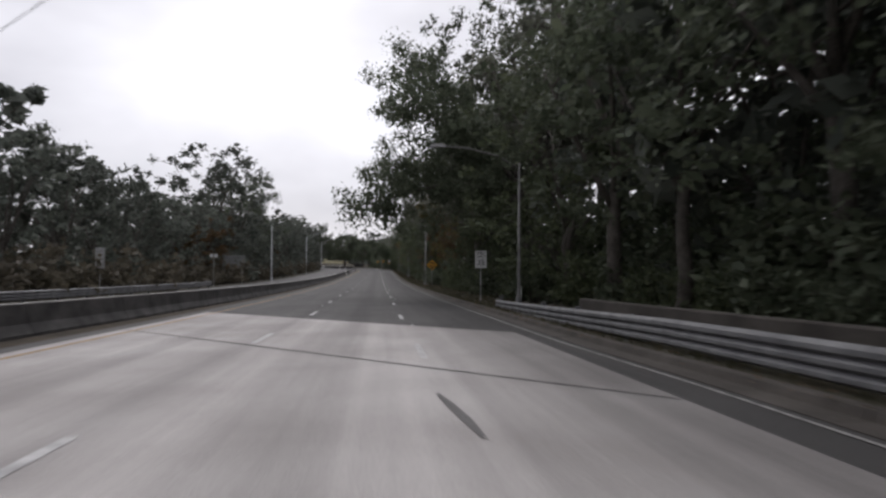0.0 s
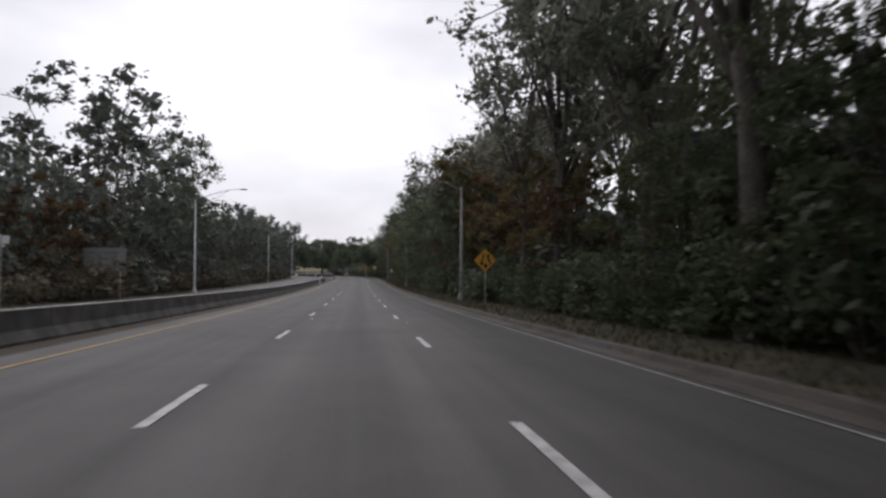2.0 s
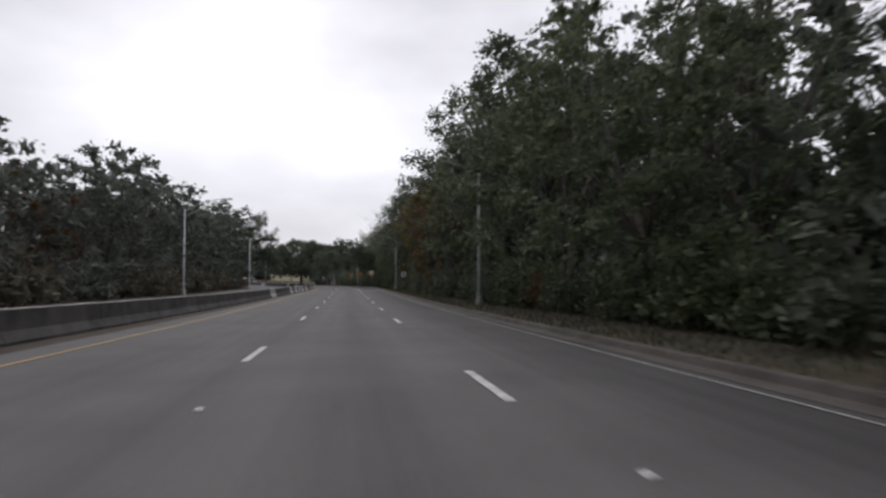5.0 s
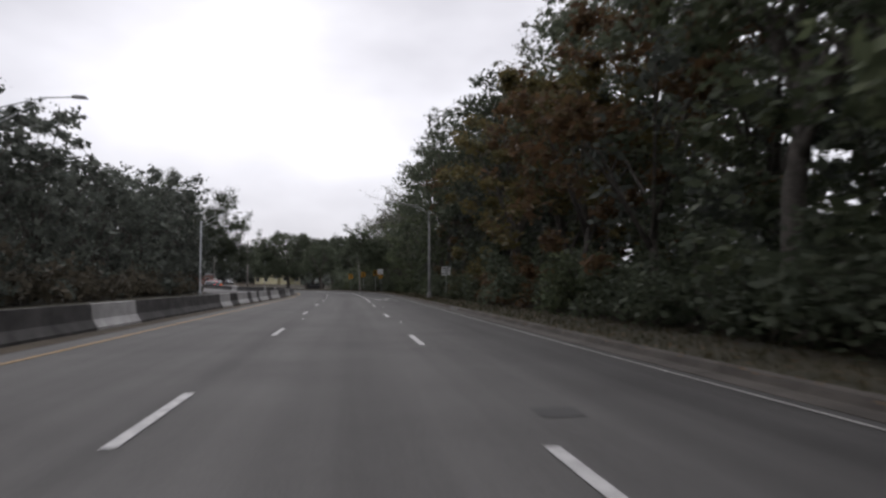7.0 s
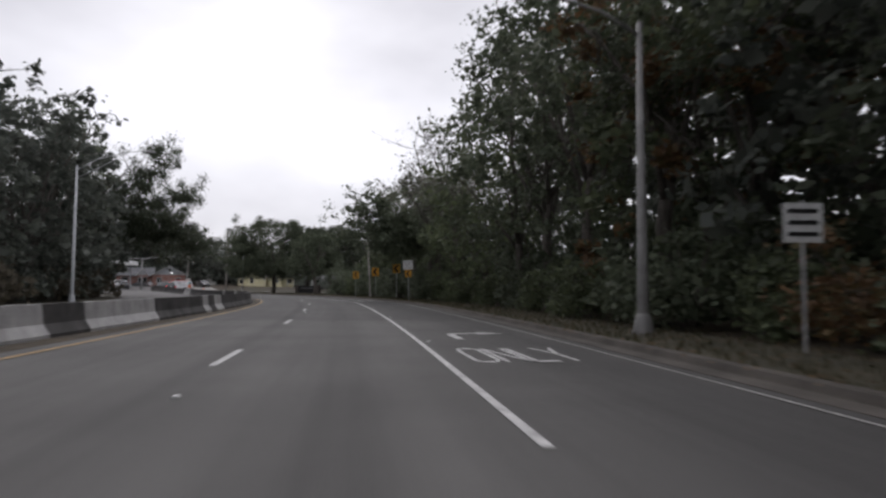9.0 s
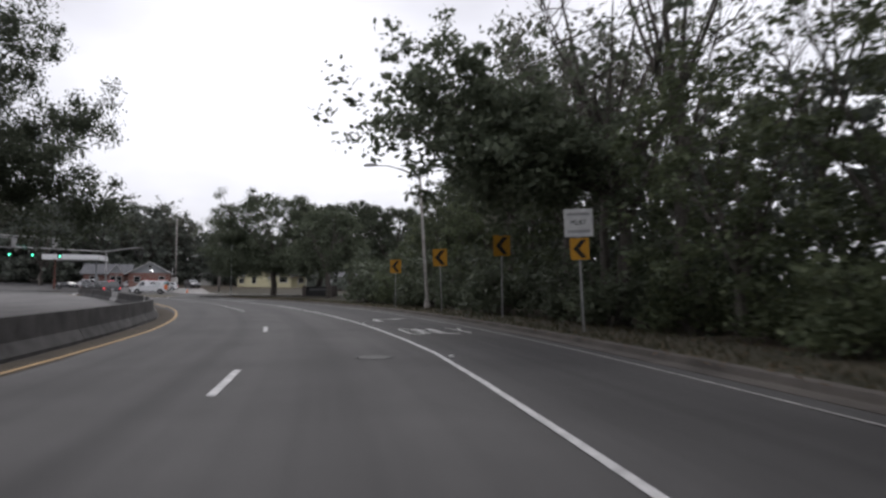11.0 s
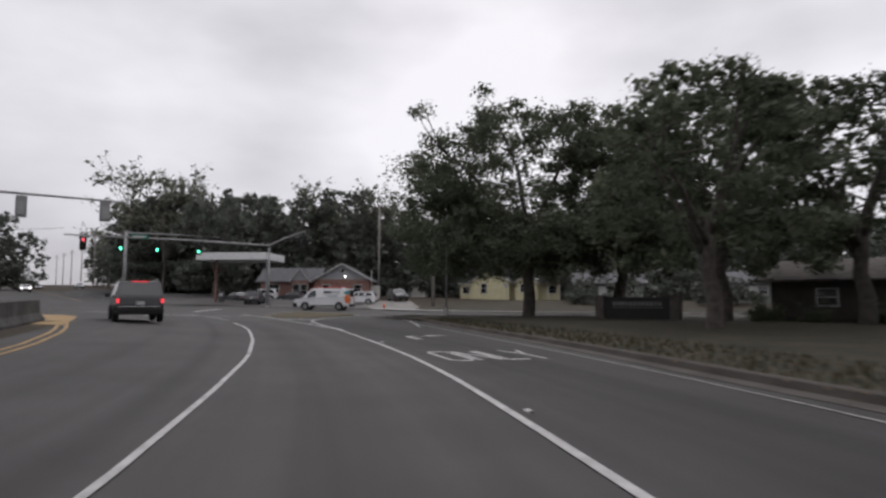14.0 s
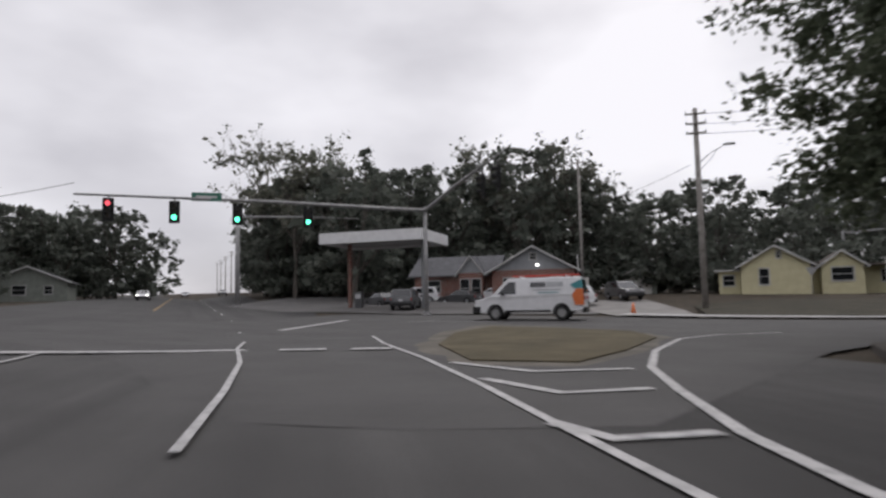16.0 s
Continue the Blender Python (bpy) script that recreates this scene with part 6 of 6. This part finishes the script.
for xx in np.arange(-2.4, 0.9, 0.33):
    bm = bmesh.new()
    tube(bm, [(xx, -0.45, 2.22), (xx, -0.1, 2.22)], [0.018, 0.018], 5)
    part("ladder_rung", bm, PAINT_RED, van)
for xx in (-2.0, 0.4):
    bm = bmesh.new()
    box(bm, xx - 0.03, xx + 0.03, -0.8, 0.8, 2.06, 2.19, 0.01)
    part("roof_rack", bm, GALV, van)

bm = bmesh.new()
box(bm, 2.52, 2.97, -0.97, 0.97, 0.36, 0.72, 0.06)
part("front_bumper", bm, BLACK, van, "wide black front bumper")
bm = bmesh.new()
box(bm, 2.72, 2.90, -0.55, 0.55, 0.72, 0.98, 0.03)
part("grille", bm, BLACK, van, "black grille")
for sgn in (-1, 1):
    bm = bmesh.new()
    box(bm, -1.2, 1.2, sgn * 1.0 - 0.012, sgn * 1.0 + 0.012, 0.40, 0.50)
    part("sill", bm, BLACK, van, "black sill")
van.scale = (1.06, 1.04, 1.12)

# parked and distant vehicles
suv(-55.8, 338.6, 20, "dark sport utility vehicle parked under the canopy", PAINT_GREY)
saloon(-62.5, 345.0, 60, "dark car parked under the canopy", PAINT_GREY)
suv(-61.5, 350.5, 110, "white vehicle parked behind the canopy", PAINT_PALE)
saloon(-53.5, 352.5, 95, "white car parked beside the brick building", PAINT_PALE)
saloon(-55.8, 349.5, 80, "dark car parked beside the brick building", PAINT_GREY)
suv(-43.6, 345.5, 100, "white vehicle parked behind the service van", PAINT_PALE)
suv(-40.0, 352.0, 215, "dark pickup-like vehicle parked beside the brick building", PAINT_GREY)
saloon(*at(402, -9.5), 229, "oncoming pale car with lit headlamps", PAINT_PALE, lamps="lit")
saloon(*at(470, -3.5), 49, "distant pale car on the road ahead", PAINT_PALE)
saloon(*at(455, 4.6), 49, "distant pale car beside the road", PAINT_PALE)

# traffic cone
r = stand("traffic_cone", -35.7, 333.2, 0, "orange traffic cone beside the drive", "traffic cone", dz=0.03)
bm = bmesh.new()
tube(bm, [(0, 0, 0.04), (0, 0, 0.75)], [0.19, 0.04], 14)
part("body", bm, PAINT_ORANGE, r, smooth=True)
bm = bmesh.new()
box(bm, -0.24, 0.24, -0.24, 0.24, 0, 0.05, 0.015)
part("foot", bm, PAINT_ORANGE, r)
# ---- buildings ----
WALL_YELLOW = material("pale_yellow_siding", (0.50, 0.46, 0.29), (0.58, 0.54, 0.35), 1.5, 0.7, 0.1, 20, fine=0.05)
WALL_GREY = material("grey_siding", (0.24, 0.25, 0.26), (0.31, 0.32, 0.33), 1.5, 0.7, 0.1, 20, fine=0.06)
WALL_GREEN = material("grey_green_siding", (0.16, 0.175, 0.155), (0.22, 0.235, 0.21), 1.5, 0.7, 0.1, 20, fine=0.06)
WALL_DARK = material("dark_brown_siding", (0.055, 0.048, 0.042), (0.085, 0.075, 0.066), 1.5, 0.8, 0.1, 20, fine=0.06)
WALL_WHITE = material("white_siding", (0.50, 0.49, 0.46), (0.60, 0.59, 0.56), 1.5, 0.7, 0.1, 20, fine=0.06)
TRIM = material("white_trim", (0.40, 0.40, 0.39), (0.52, 0.52, 0.50), 3.0, 0.6)
ROOF_GREY = material("grey_shingles", (0.085, 0.085, 0.09), (0.13, 0.13, 0.135), 2.0, 0.9, 0.5, 12, fine=0.25)
ROOF_BROWN = material("brown_shingles", (0.07, 0.06, 0.055), (0.11, 0.095, 0.085), 2.0, 0.9, 0.5, 12, fine=0.25)
CANOPY_FACE = material("white_canopy_panel", (0.62, 0.62, 0.62), (0.72, 0.72, 0.72), 2.0, 0.5)
LAMP_GLOW = material("lit_wall_lamp", (0.8, 0.8, 0.8), (0.8, 0.8, 0.8), 2.0, 0.4, emit=((1.0, 0.98, 0.95), 7.0))


def brick_material():
    m = bpy.data.materials.new("red_brick")
    m.use_nodes = True
    n, l = m.node_tree.nodes, m.node_tree.links
    co, br = n.new("ShaderNodeTexCoord"), n.new("ShaderNodeTexBrick")
    mp = n.new("ShaderNodeMapping")
    mp.inputs["Rotation"].default_value = (radians(90), 0, 0)
    br.inputs["Color1"].default_value, br.inputs["Color2"].default_value = (0.22, 0.075, 0.055, 1), (0.16, 0.06, 0.045, 1)
    br.inputs["Mortar"].default_value = (0.3, 0.28, 0.25, 1)
    br.inputs["Scale"].default_value, br.inputs["Mortar Size"].default_value = 1.0, 0.008
    br.inputs["Brick Width"].default_value, br.inputs["Row Height"].default_value = 0.22, 0.075
    l.new(co.outputs["Object"], mp.inputs["Vector"])
    l.new(mp.outputs[0], br.inputs["Vector"])
    l.new(br.outputs[0], n["Principled BSDF"].inputs["Base Color"])
    n["Principled BSDF"].inputs["Roughness"].default_value = 0.9
    return m


BRICK = brick_material()


def gable_block(root, x0, x1, y0, y1, eave, ridge, wall, roof_mat, over=0.45, gable_mat=None, axis="y", base=-0.6):
    """Walls and a gabled roof; axis: the way the ridge runs. The front is at y0."""
    bm = bmesh.new()
    t = 0.15
    for a, b, c, d in ((x0, x1, y0, y0 + t), (x0, x1, y1 - t, y1), (x0, x0 + t, y0 + t, y1 - t), (x1 - t, x1, y0 + t, y1 - t)):
        box(bm, a, b, c, d, base, eave)
    part("wall", bm, wall, root)
    xm, ym = (x0 + x1) / 2, (y0 + y1) / 2
    bm = bmesh.new()
    if axis == "y":
        prism(bm, [(x0, eave), (x1, eave), (xm, ridge - 0.06)], y0, y0 + t)
    else:
        for xx in (x0,):
            vs = [[bm.verts.new((xx + o, a, b)) for a, b in ((y0, eave), (y1, eave), (ym, ridge - 0.06))] for o in (0, t)]
            bm.faces.new(vs[0])
            bm.faces.new(vs[1][::-1])
            for k in range(3):
                bm.faces.new((vs[0][k], vs[0][(k + 1) % 3], vs[1][(k + 1) % 3], vs[1][k]))
        bmesh.ops.recalc_face_normals(bm, faces=bm.faces[:])
    part("gable", bm, gable_mat or wall, root)
    for sgn in (-1, 1):
        bm = bmesh.new()
        if axis == "y":
            half = (x1 - x0) / 2
            sl = (ridge - eave) / half
            q = [(xm, ridge), (xm + sgn * (half + over), eave - sl * over)]
            vs = [[bm.verts.new((x, yy, z + o)) for (x, z), yy in ((q[0], y0 - over), (q[1], y0 - over), (q[1], y1 + over), (q[0], y1 + over))] for o in (0.0, 0.14)]
        else:
            half = (y1 - y0) / 2
            sl = (ridge - eave) / half
            q = [(ym, ridge), (ym + sgn * (half + over), eave - sl * over)]
            vs = [[bm.verts.new((xx, y, z + o)) for (y, z), xx in ((q[0], x0 - over), (q[1], x0 - over), (q[1], x1 + over), (q[0], x1 + over))] for o in (0.0, 0.14)]
        bm.faces.new(vs[0])
        bm.faces.new(vs[1])
        for k in range(4):
            bm.faces.new((vs[0][k], vs[0][(k + 1) % 4], vs[1][(k + 1) % 4], vs[1][k]))
        bmesh.ops.recalc_face_normals(bm, faces=bm.faces[:])
        part("roof", bm, roof_mat, root)
        if axis == "y":
            bm = bmesh.new()
            a, b = np.array([q[0][0], q[0][1]]), np.array([q[1][0], q[1][1]])
            prism(bm, [(a[0], a[1] - 0.04), (b[0], b[1] - 0.04), (b[0], b[1] + 0.15), (a[0], a[1] + 0.15)], y0 - over - 0.03, y0 - over - 0.003)
            part("bargeboard", bm, TRIM, root, "white bargeboard")


def window(root, x, z, w, h, y, panes=2):
    bm = bmesh.new()
    for a, b, c, d in ((x - w / 2 - 0.09, x + w / 2 + 0.09, z + h / 2, z + h / 2 + 0.09), (x - w / 2 - 0.12, x + w / 2 + 0.12, z - h / 2 - 0.11, z - h / 2), (x - w / 2 - 0.09, x - w / 2, z - h / 2, z + h / 2), (x + w / 2, x + w / 2 + 0.09, z - h / 2, z + h / 2), (x - w / 2, x + w / 2, z - 0.025, z + 0.025)):
        box(bm, a, b, y - 0.06, y - 0.003, c, d)
    win = part("window", bm, TRIM, root, "white window frame")
    for k in range(panes):
        bm = bmesh.new()
        z0 = z - h / 2 + h * k / panes
        box(bm, x - w / 2, x + w / 2, y - 0.03, y - 0.004, z0 + 0.02, z0 + h / panes - 0.02)
        part("pane", bm, GLASS_DARK, win)


# yellow bungalow
yel = thing("bungalow", pose(-27.2, 359.0, gz(-27.2, 359.0) + 0.2, 0, 0, 3), "pale yellow wooden bungalow with two gables and white trim", "house")
gable_block(yel, -3.0, 2.9, 0, 9, 2.55, 4.3, WALL_YELLOW, ROOF_BROWN)
gable_block(yel, 3.8, 7.2, 0.6, 8, 2.35, 3.6, WALL_YELLOW, ROOF_BROWN, 0.4)
bm = bmesh.new()
box(bm, 2.95, 3.75, 1.8, 8, -0.6, 2.5)
part("wall", bm, WALL_YELLOW, yel)
bm = bmesh.new()
box(bm, 2.95, 3.75, 0.6, 8.2, 2.52, 2.66)
part("porch_roof", bm, ROOF_BROWN, yel)
bm = bmesh.new()
box(bm, -5.0, -3.05, 2.0, 7.5, -0.6, 2.1)
part("wall", bm, WALL_YELLOW, yel)
bm = bmesh.new()
box(bm, -5.4, -3.05, 1.6, 7.9, 2.12, 2.28)
part("porch_roof", bm, TRIM, yel)
bm = bmesh.new()
box(bm, 7.25, 10.5, 2.2, 8, -0.6, 2.2)
part("wall", bm, WALL_YELLOW, yel)
bm = bmesh.new()
box(bm, 7.65, 10.9, 0.4, 8.2, 2.22, 2.4)
part("porch_roof", bm, ROOF_BROWN, yel)
for xx in (8.9, 10.6):
    bm = bmesh.new()
    box(bm, xx - 0.07, xx + 0.07, 0.55, 0.69, -0.6, 2.21)
    part("porch_post", bm, TRIM, yel)
window(yel, -1.0, 1.45, 0.8, 1.5, 0)
window(yel, 0.3, 3.5, 0.3, 0.6, 0, 1)
window(yel, 5.5, 1.5, 1.7, 1.2, 0.6)
window(yel, 9.4, 1.3, 1.2, 1.1, 2.2)
window(yel, -4.1, 1.2, 1.0, 1.0, 2.0, 1)

# brick building with a grey gable
bri = thing("brick_building", pose(-48.9, 352.2, gz(-48.9, 352.2) + 0.2, 0, 0, 14), "red brick building with grey gable and hipped shingle roof", "building")
gable_block(bri, -4.2, 4.1, 0, 11, 3.0, 5.3, BRICK, ROOF_GREY, 0.6, WALL_GREY)
gable_block(bri, -13.0, -4.3, 2.0, 10, 2.9, 4.9, BRICK, ROOF_GREY, 0.6, WALL_GREY, "x")
gable_block(bri, -7.9, -5.3, 0.6, 5, 2.9, 4.6, BRICK, ROOF_GREY, 0.3, WALL_GREY)
bm = bmesh.new()
box(bm, 4.15, 5.4, 1.5, 4, -0.6, 2.1)
part("side_wall", bm, WALL_WHITE, bri)
bm = bmesh.new()
tube(bm, [(4.4, 0.4, -0.6), (4.4, 0.4, 4.4)], [0.07, 0.07], 8)
part("pipe", bm, TRIM, bri)
window(bri, 0, 4.35, 0.6, 0.6, 0, 1)
window(bri, -2.5, 1.6, 1.1, 1.2, 0)
window(bri, 2.3, 1.6, 1.1, 1.2, 0)
window(bri, -11, 1.6, 1.6, 1.2, 2.0)
for x in (-7.2, -6.0):
    window(bri, x, 1.3, 0.9, 1.9, 0.6, 1)
bm = bmesh.new()
box(bm, 0.28, 0.50, -0.12, -0.02, 3.38, 3.54, 0.02)
part("wall_lamp", bm, LAMP_GLOW, bri, "lit white wall lamp")

# small grey shed and far houses
shd = thing("shed", pose(-41.0, 366.8, gz(-41.0, 366.8) + 0.2, 0, 0, 5), "small grey shed with a white-edged gable", "shed")
gable_block(shd, -1.7, 1.7, 0, 4, 2.0, 2.9, WALL_GREEN, ROOF_GREY, 0.3)
bm = bmesh.new()
box(bm, -1.2, 1.2, -0.04, -0.003, -0.3, 1.9)
part("door", bm, WALL_WHITE, shd)
for x, y, turn, wm, wd in ((-9.5, 352.0, 2, WALL_GREEN, 9.0), (9.5, 351.0, 0, WALL_GREEN, 9.0), (38.0, 350.0, -3, WALL_GREEN, 10.0)):
    h = thing("small_house", pose(x, y, gz(x, y) + 0.2, 0, 0, turn), "small low house with pale walls behind the oaks", "house", "houses along the side street")
    gable_block(h, -wd / 2, wd / 2, 0, 8, 2.5, 3.9, wm, ROOF_GREY, 0.5, None, "x")
    for xx in (-wd * 0.3, 0.2, wd * 0.32):
        window(h, xx, 1.5, 1.1, 1.1, 0)
    bm = bmesh.new()
    box(bm, -wd * 0.16, -wd * 0.16 + 0.95, -0.05, -0.003, -0.4, 2.0)
    part("door", bm, TRIM, h)
h = thing("small_house", pose(-122, 344.5, gz(-122, 344.5), 0, 0, 50), "grey-green cottage with a gable beside the road", "house")
gable_block(h, -5, 5, 0, 9, 2.8, 4.9, WALL_GREEN, ROOF_GREY, 0.6)
window(h, -1.0, 1.6, 1.6, 1.3, 0)
window(h, 2.6, 1.6, 1.0, 1.1, 0)
h = thing("small_house", pose(6.0, 300.0, 0.1, 0, 0, -30), "low dark building with a flat-pitched roof behind the oaks", "house")
gable_block(h, -8, 8, 0, 9, 2.5, 3.7, WALL_DARK, ROOF_BROWN, 0.8, None, "x")
for xx in (-5, -1.5, 3):
    window(h, xx, 1.4, 1.0, 0.9, 0)
for x, y in ((-2.0, 301.5), (0.5, 300.6), (3.0, 298.6), (5.6, 297.2), (8.0, 295.6)):
    plant(BUSH, x, y, rng.uniform(0.42, 0.58), "shrubs before the low building")

# filling-station canopy
can = thing("station_canopy", pose(-58.6, 339.8, gz(-58.6, 339.8), 0, 0, 9), "flat white filling-station canopy on thin columns", "canopy")
zc = 7.55 - can.matrix_world.translation.z
bm = bmesh.new()
for a, b, c, d in ((-4.8, 4.8, -3.6, -3.5), (-4.8, 4.8, 3.5, 3.6), (-4.8, -4.7, -3.5, 3.5), (4.7, 4.8, -3.5, 3.5)):
    box(bm, a, b, c, d, zc - 0.95, zc)
part("fascia", bm, CANOPY_FACE, can, "white canopy edge")
bm = bmesh.new()
box(bm, -4.7, 4.7, -3.5, 3.5, zc - 0.7, zc - 0.15)
part("deck", bm, GALV_DULL, can)
for x in (-3.6, 3.6):
    bm = bmesh.new()
    box(bm, x - 0.15, x + 0.15, -0.15, 0.15, -0.1, zc - 0.72, 0.02)
    part("column", bm, BRICK if x < 0 else WALL_GREY, can)
for x in (-3.6, 3.6):
    k = stand("fuel_pump", *((can.matrix_world @ Vector((x + (0.9 if x < 0 else -0.9), 0, 0)))[:2]), 9, "dark fuel pump under the canopy", "fuel pump", dz=0.0)
    bm = bmesh.new()
    box(bm, -0.35, 0.35, -0.25, 0.25, 0, 1.6, 0.04)
    part("cabinet", bm, PAINT_GREY, k)
    bm = bmesh.new()
    box(bm, -0.28, 0.28, -0.26, -0.255, 1.0, 1.4)
    part("display", bm, LENS_CLEAR, k)

# dark monument sign on the lawn
r = thing("monument_sign", pose(-8.75, 304.3, 0.0, 0, 0, -24), "dark low brick monument sign with a pale line of letters", "sign")
bm = bmesh.new()
box(bm, -2.2, 2.2, -0.2, 0.2, -0.2, 1.5, 0.03)
part("panel", bm, BLACK, r)
for x in (-2.45, 2.45):
    bm = bmesh.new()
    box(bm, x - 0.3, x + 0.3, -0.3, 0.3, -0.2, 1.65, 0.03)
    part("pillar", bm, ROOF_BROWN, r)
for k in range(12):
    bm = bmesh.new()
    box(bm, -1.55 + 0.27 * k, -1.35 + 0.27 * k, -0.215, -0.204, 0.95, 1.22)
    part("letter_bar", bm, GALV_GRIMY, r)
bm = bmesh.new()
box(bm, -1.6, 1.7, -0.215, -0.204, 0.82, 0.86)
part("underline", bm, GALV_GRIMY, r)

# ---- oaks on the lawn and woods beyond the crossing ----
BIG = tree("oak_tree", 101, 14.0, 7.2, 0.20, LEAF_DARK, 84000, 0.10, "great spreading oak on the lawn", 1000, trunk=0.36, broad=1.6, arms=((-8.3, 2.2, 5.9), (-7.8, 3.0, 9.2), (-7.4, 1.8, 11.6), (-6.8, 2.4, 4.4), (6.4, -1.0, 5.6), (6.2, 2.0, 7.4), (3.6, -3.4, 5.8), (2.6, 3.6, 6.0), (-3.5, 2.0, 5.2)))
BIG_B = tree("oak_tree", 131, 12.2, 4.8, 0.24, LEAF_DARK, 10500, 0.115, "broad oak on the lawn", 200, trunk=0.36)
FARWOOD = tree("oak_tree", 151, 17.0, 6.0, 0.05, LEAF_HAZED, 3000, 0.185, "dark tree in the wood beyond the crossing", 170, trunk=0.3, broad=2.9)
FARWOOD_B = tree("oak_tree", 161, 15.0, 5.2, 0.05, LEAF_HAZED, 2700, 0.18, "ragged tree in the wood beyond the crossing", 150, trunk=0.28, broad=2.9)
FARTHIN = tree("oak_tree", 171, 19.0, 5.0, 0.3, LEAF_GREY, 1300, 0.2, "thin-crowned tree standing over the wood", 44, trunk=0.25, bare=0.7)
OAKS = "oaks on the lawn"
plant(BIG, -16.3, 310.1, 1.12, OAKS, turn=0, tall=0.96)
plant(BIG_B, -6.5, 290.5, 0.86, OAKS, tall=1.04)
plant(BIG_B, -4.0, 302.0, 1.1, OAKS)
plant(BIG_B, -9.5, 313.0, 1.15, OAKS)
plant(BIG_B, 2.0, 298.0, 1.0, OAKS)
plant(BARE, 8.5, 296.0, 0.7, OAKS)
plant(BARE, 13.0, 302.0, 0.75, OAKS)
GROVE = "wood beyond the crossing"
for k in range(11):
    plant((FARWOOD, FARWOOD_B)[k % 2], -90 + 5.6 * k + rng.uniform(-1, 1), 368 + 3.0 * (k % 3) + rng.uniform(-2, 2), rng.uniform(0.95, 1.15) * (1 if k < 8 else 0.7), GROVE)
for k in range(9):
    plant((FARWOOD_B, FARWOOD)[k % 2], -92 + 7.5 * k + rng.uniform(-1, 1), 384 + rng.uniform(-3, 3), rng.uniform(1.05, 1.25) * (1 if k < 6 else 0.68), GROVE)
for k in range(15):
    plant(BACK, -97 + 4.7 * k, 391 + rng.uniform(-2, 2), rng.uniform(0.9, 1.1) * (1 if k < 10 else 0.65), GROVE)
for k in range(24):
    plant(BUSH_F, -96 + 2.8 * k, 366 + rng.uniform(-1.5, 1.5) + (3 if k > 15 else 0), rng.uniform(1.3, 1.8), GROVE)
for k in range(26):
    plant(BUSH_F, -24 + 3.4 * k, 369 + rng.uniform(-2, 2), rng.uniform(1.2, 1.7), GROVE)
for k in range(14):
    plant(BACK, -24 + 6.2 * k, 389 + rng.uniform(-2, 2), rng.uniform(0.75, 0.9), GROVE)
for x, y, k in ((-142, 352, 0.95), (-137, 359, 1.0), (-133, 366, 0.95), (-131.5, 372, 0.72), (-146, 361, 1.05), (-141, 368, 1.0), (-150, 350, 0.95)):
    plant((FARWOOD, FARWOOD_B)[int(y) % 2], x, y, k, GROVE)
    plant(BUSH_F, x + 4, y - 4, 1.6, GROVE)
    plant(BACK, x - 6, y + 1.5, 0.84 * k, GROVE)
for x, y, s in ((-98, 367, 1.2), (-88, 362, 1.1), (-85, 366, 1.15), (-62, 372, 1.05), (-50, 371, 1.0)):
    plant(FARTHIN, x, y, s, GROVE)
for k in range(14):
    plant((FARWOOD_B, FARWOOD)[k % 2], -26 + 7.0 * k + rng.uniform(-2, 2), 378 + rng.uniform(-4, 6), rng.uniform(0.6, 0.85), GROVE)
for k in range(12):
    plant((FARWOOD, FARWOOD_B)[k % 2], -38 + 9.0 * k, 402 + rng.uniform(-4, 6), rng.uniform(1.02, 1.2) * (0.55 if k < 2 else 1), GROVE)
# along the road that runs on, and on its left
for k in range(11):
    s = 372 + 16 * k
    x, y = at(s, 16 + rng.uniform(-2, 3))
    plant((FARWOOD_B, FARTHIN, FARWOOD)[k % 3], x, y, rng.uniform(0.9, 1.1), GROVE)
    x, y = at(s + 7, 21)
    plant(BACK, x, y, 0.85, GROVE)
for k in range(11):
    s = 372 + 17 * k
    x, y = at(s, -32 + rng.uniform(-3, 3))
    plant((FARWOOD_B, FARWOOD)[k % 2], x, y, rng.uniform(0.75, 0.95), GROVE)
for k in range(10):
    x, y = at(362 + 7 * k, -48 + rng.uniform(-3, 3))
    plant((FARWOOD, FARWOOD_B)[k % 2], x, y, rng.uniform(0.8, 1.0), GROVE)
# left of the bend, behind the far carriageway
for k in range(8):
    x, y = at(236 + 9 * k, -44 - 4 * k + rng.uniform(-3, 3))
    plant((FARWOOD_B, FARWOOD)[k % 2], x, y, rng.uniform(0.8, 1.0), GROVE)
# end of the street view and behind the camera
for k in range(16):
    x, y = -140 + 20 * k, 452 + rng.uniform(-8, 8)
    plant((FARWOOD, FARWOOD_B)[k % 2], x, y, rng.uniform(0.9, 1.2), GROVE)
for k in range(10):
    plant((BACK, MID)[k % 2], -52 + 11 * k, -50 + rng.uniform(-5, 5), 1.0, GROVE)
for x, y in ((-13.0, 348.5), (-8.0, 347.5), (2.5, 347.0), (5.5, 346.0), (17.0, 347.5), (21.0, 348.5), (24.5, 347.0), (28.0, 349.0), (13.5, 346.5)):
    plant(BUSH_F, x, y, rng.uniform(0.8, 1.1), GROVE)
for x, y, k in ((-95.5, 369, 1.15), (-99.5, 373, 1.2), (-104, 376, 0.95), (-108, 379, 0.8)):
    plant((FARWOOD, FARWOOD_B)[int(y) % 2], x, y, k, GROVE)
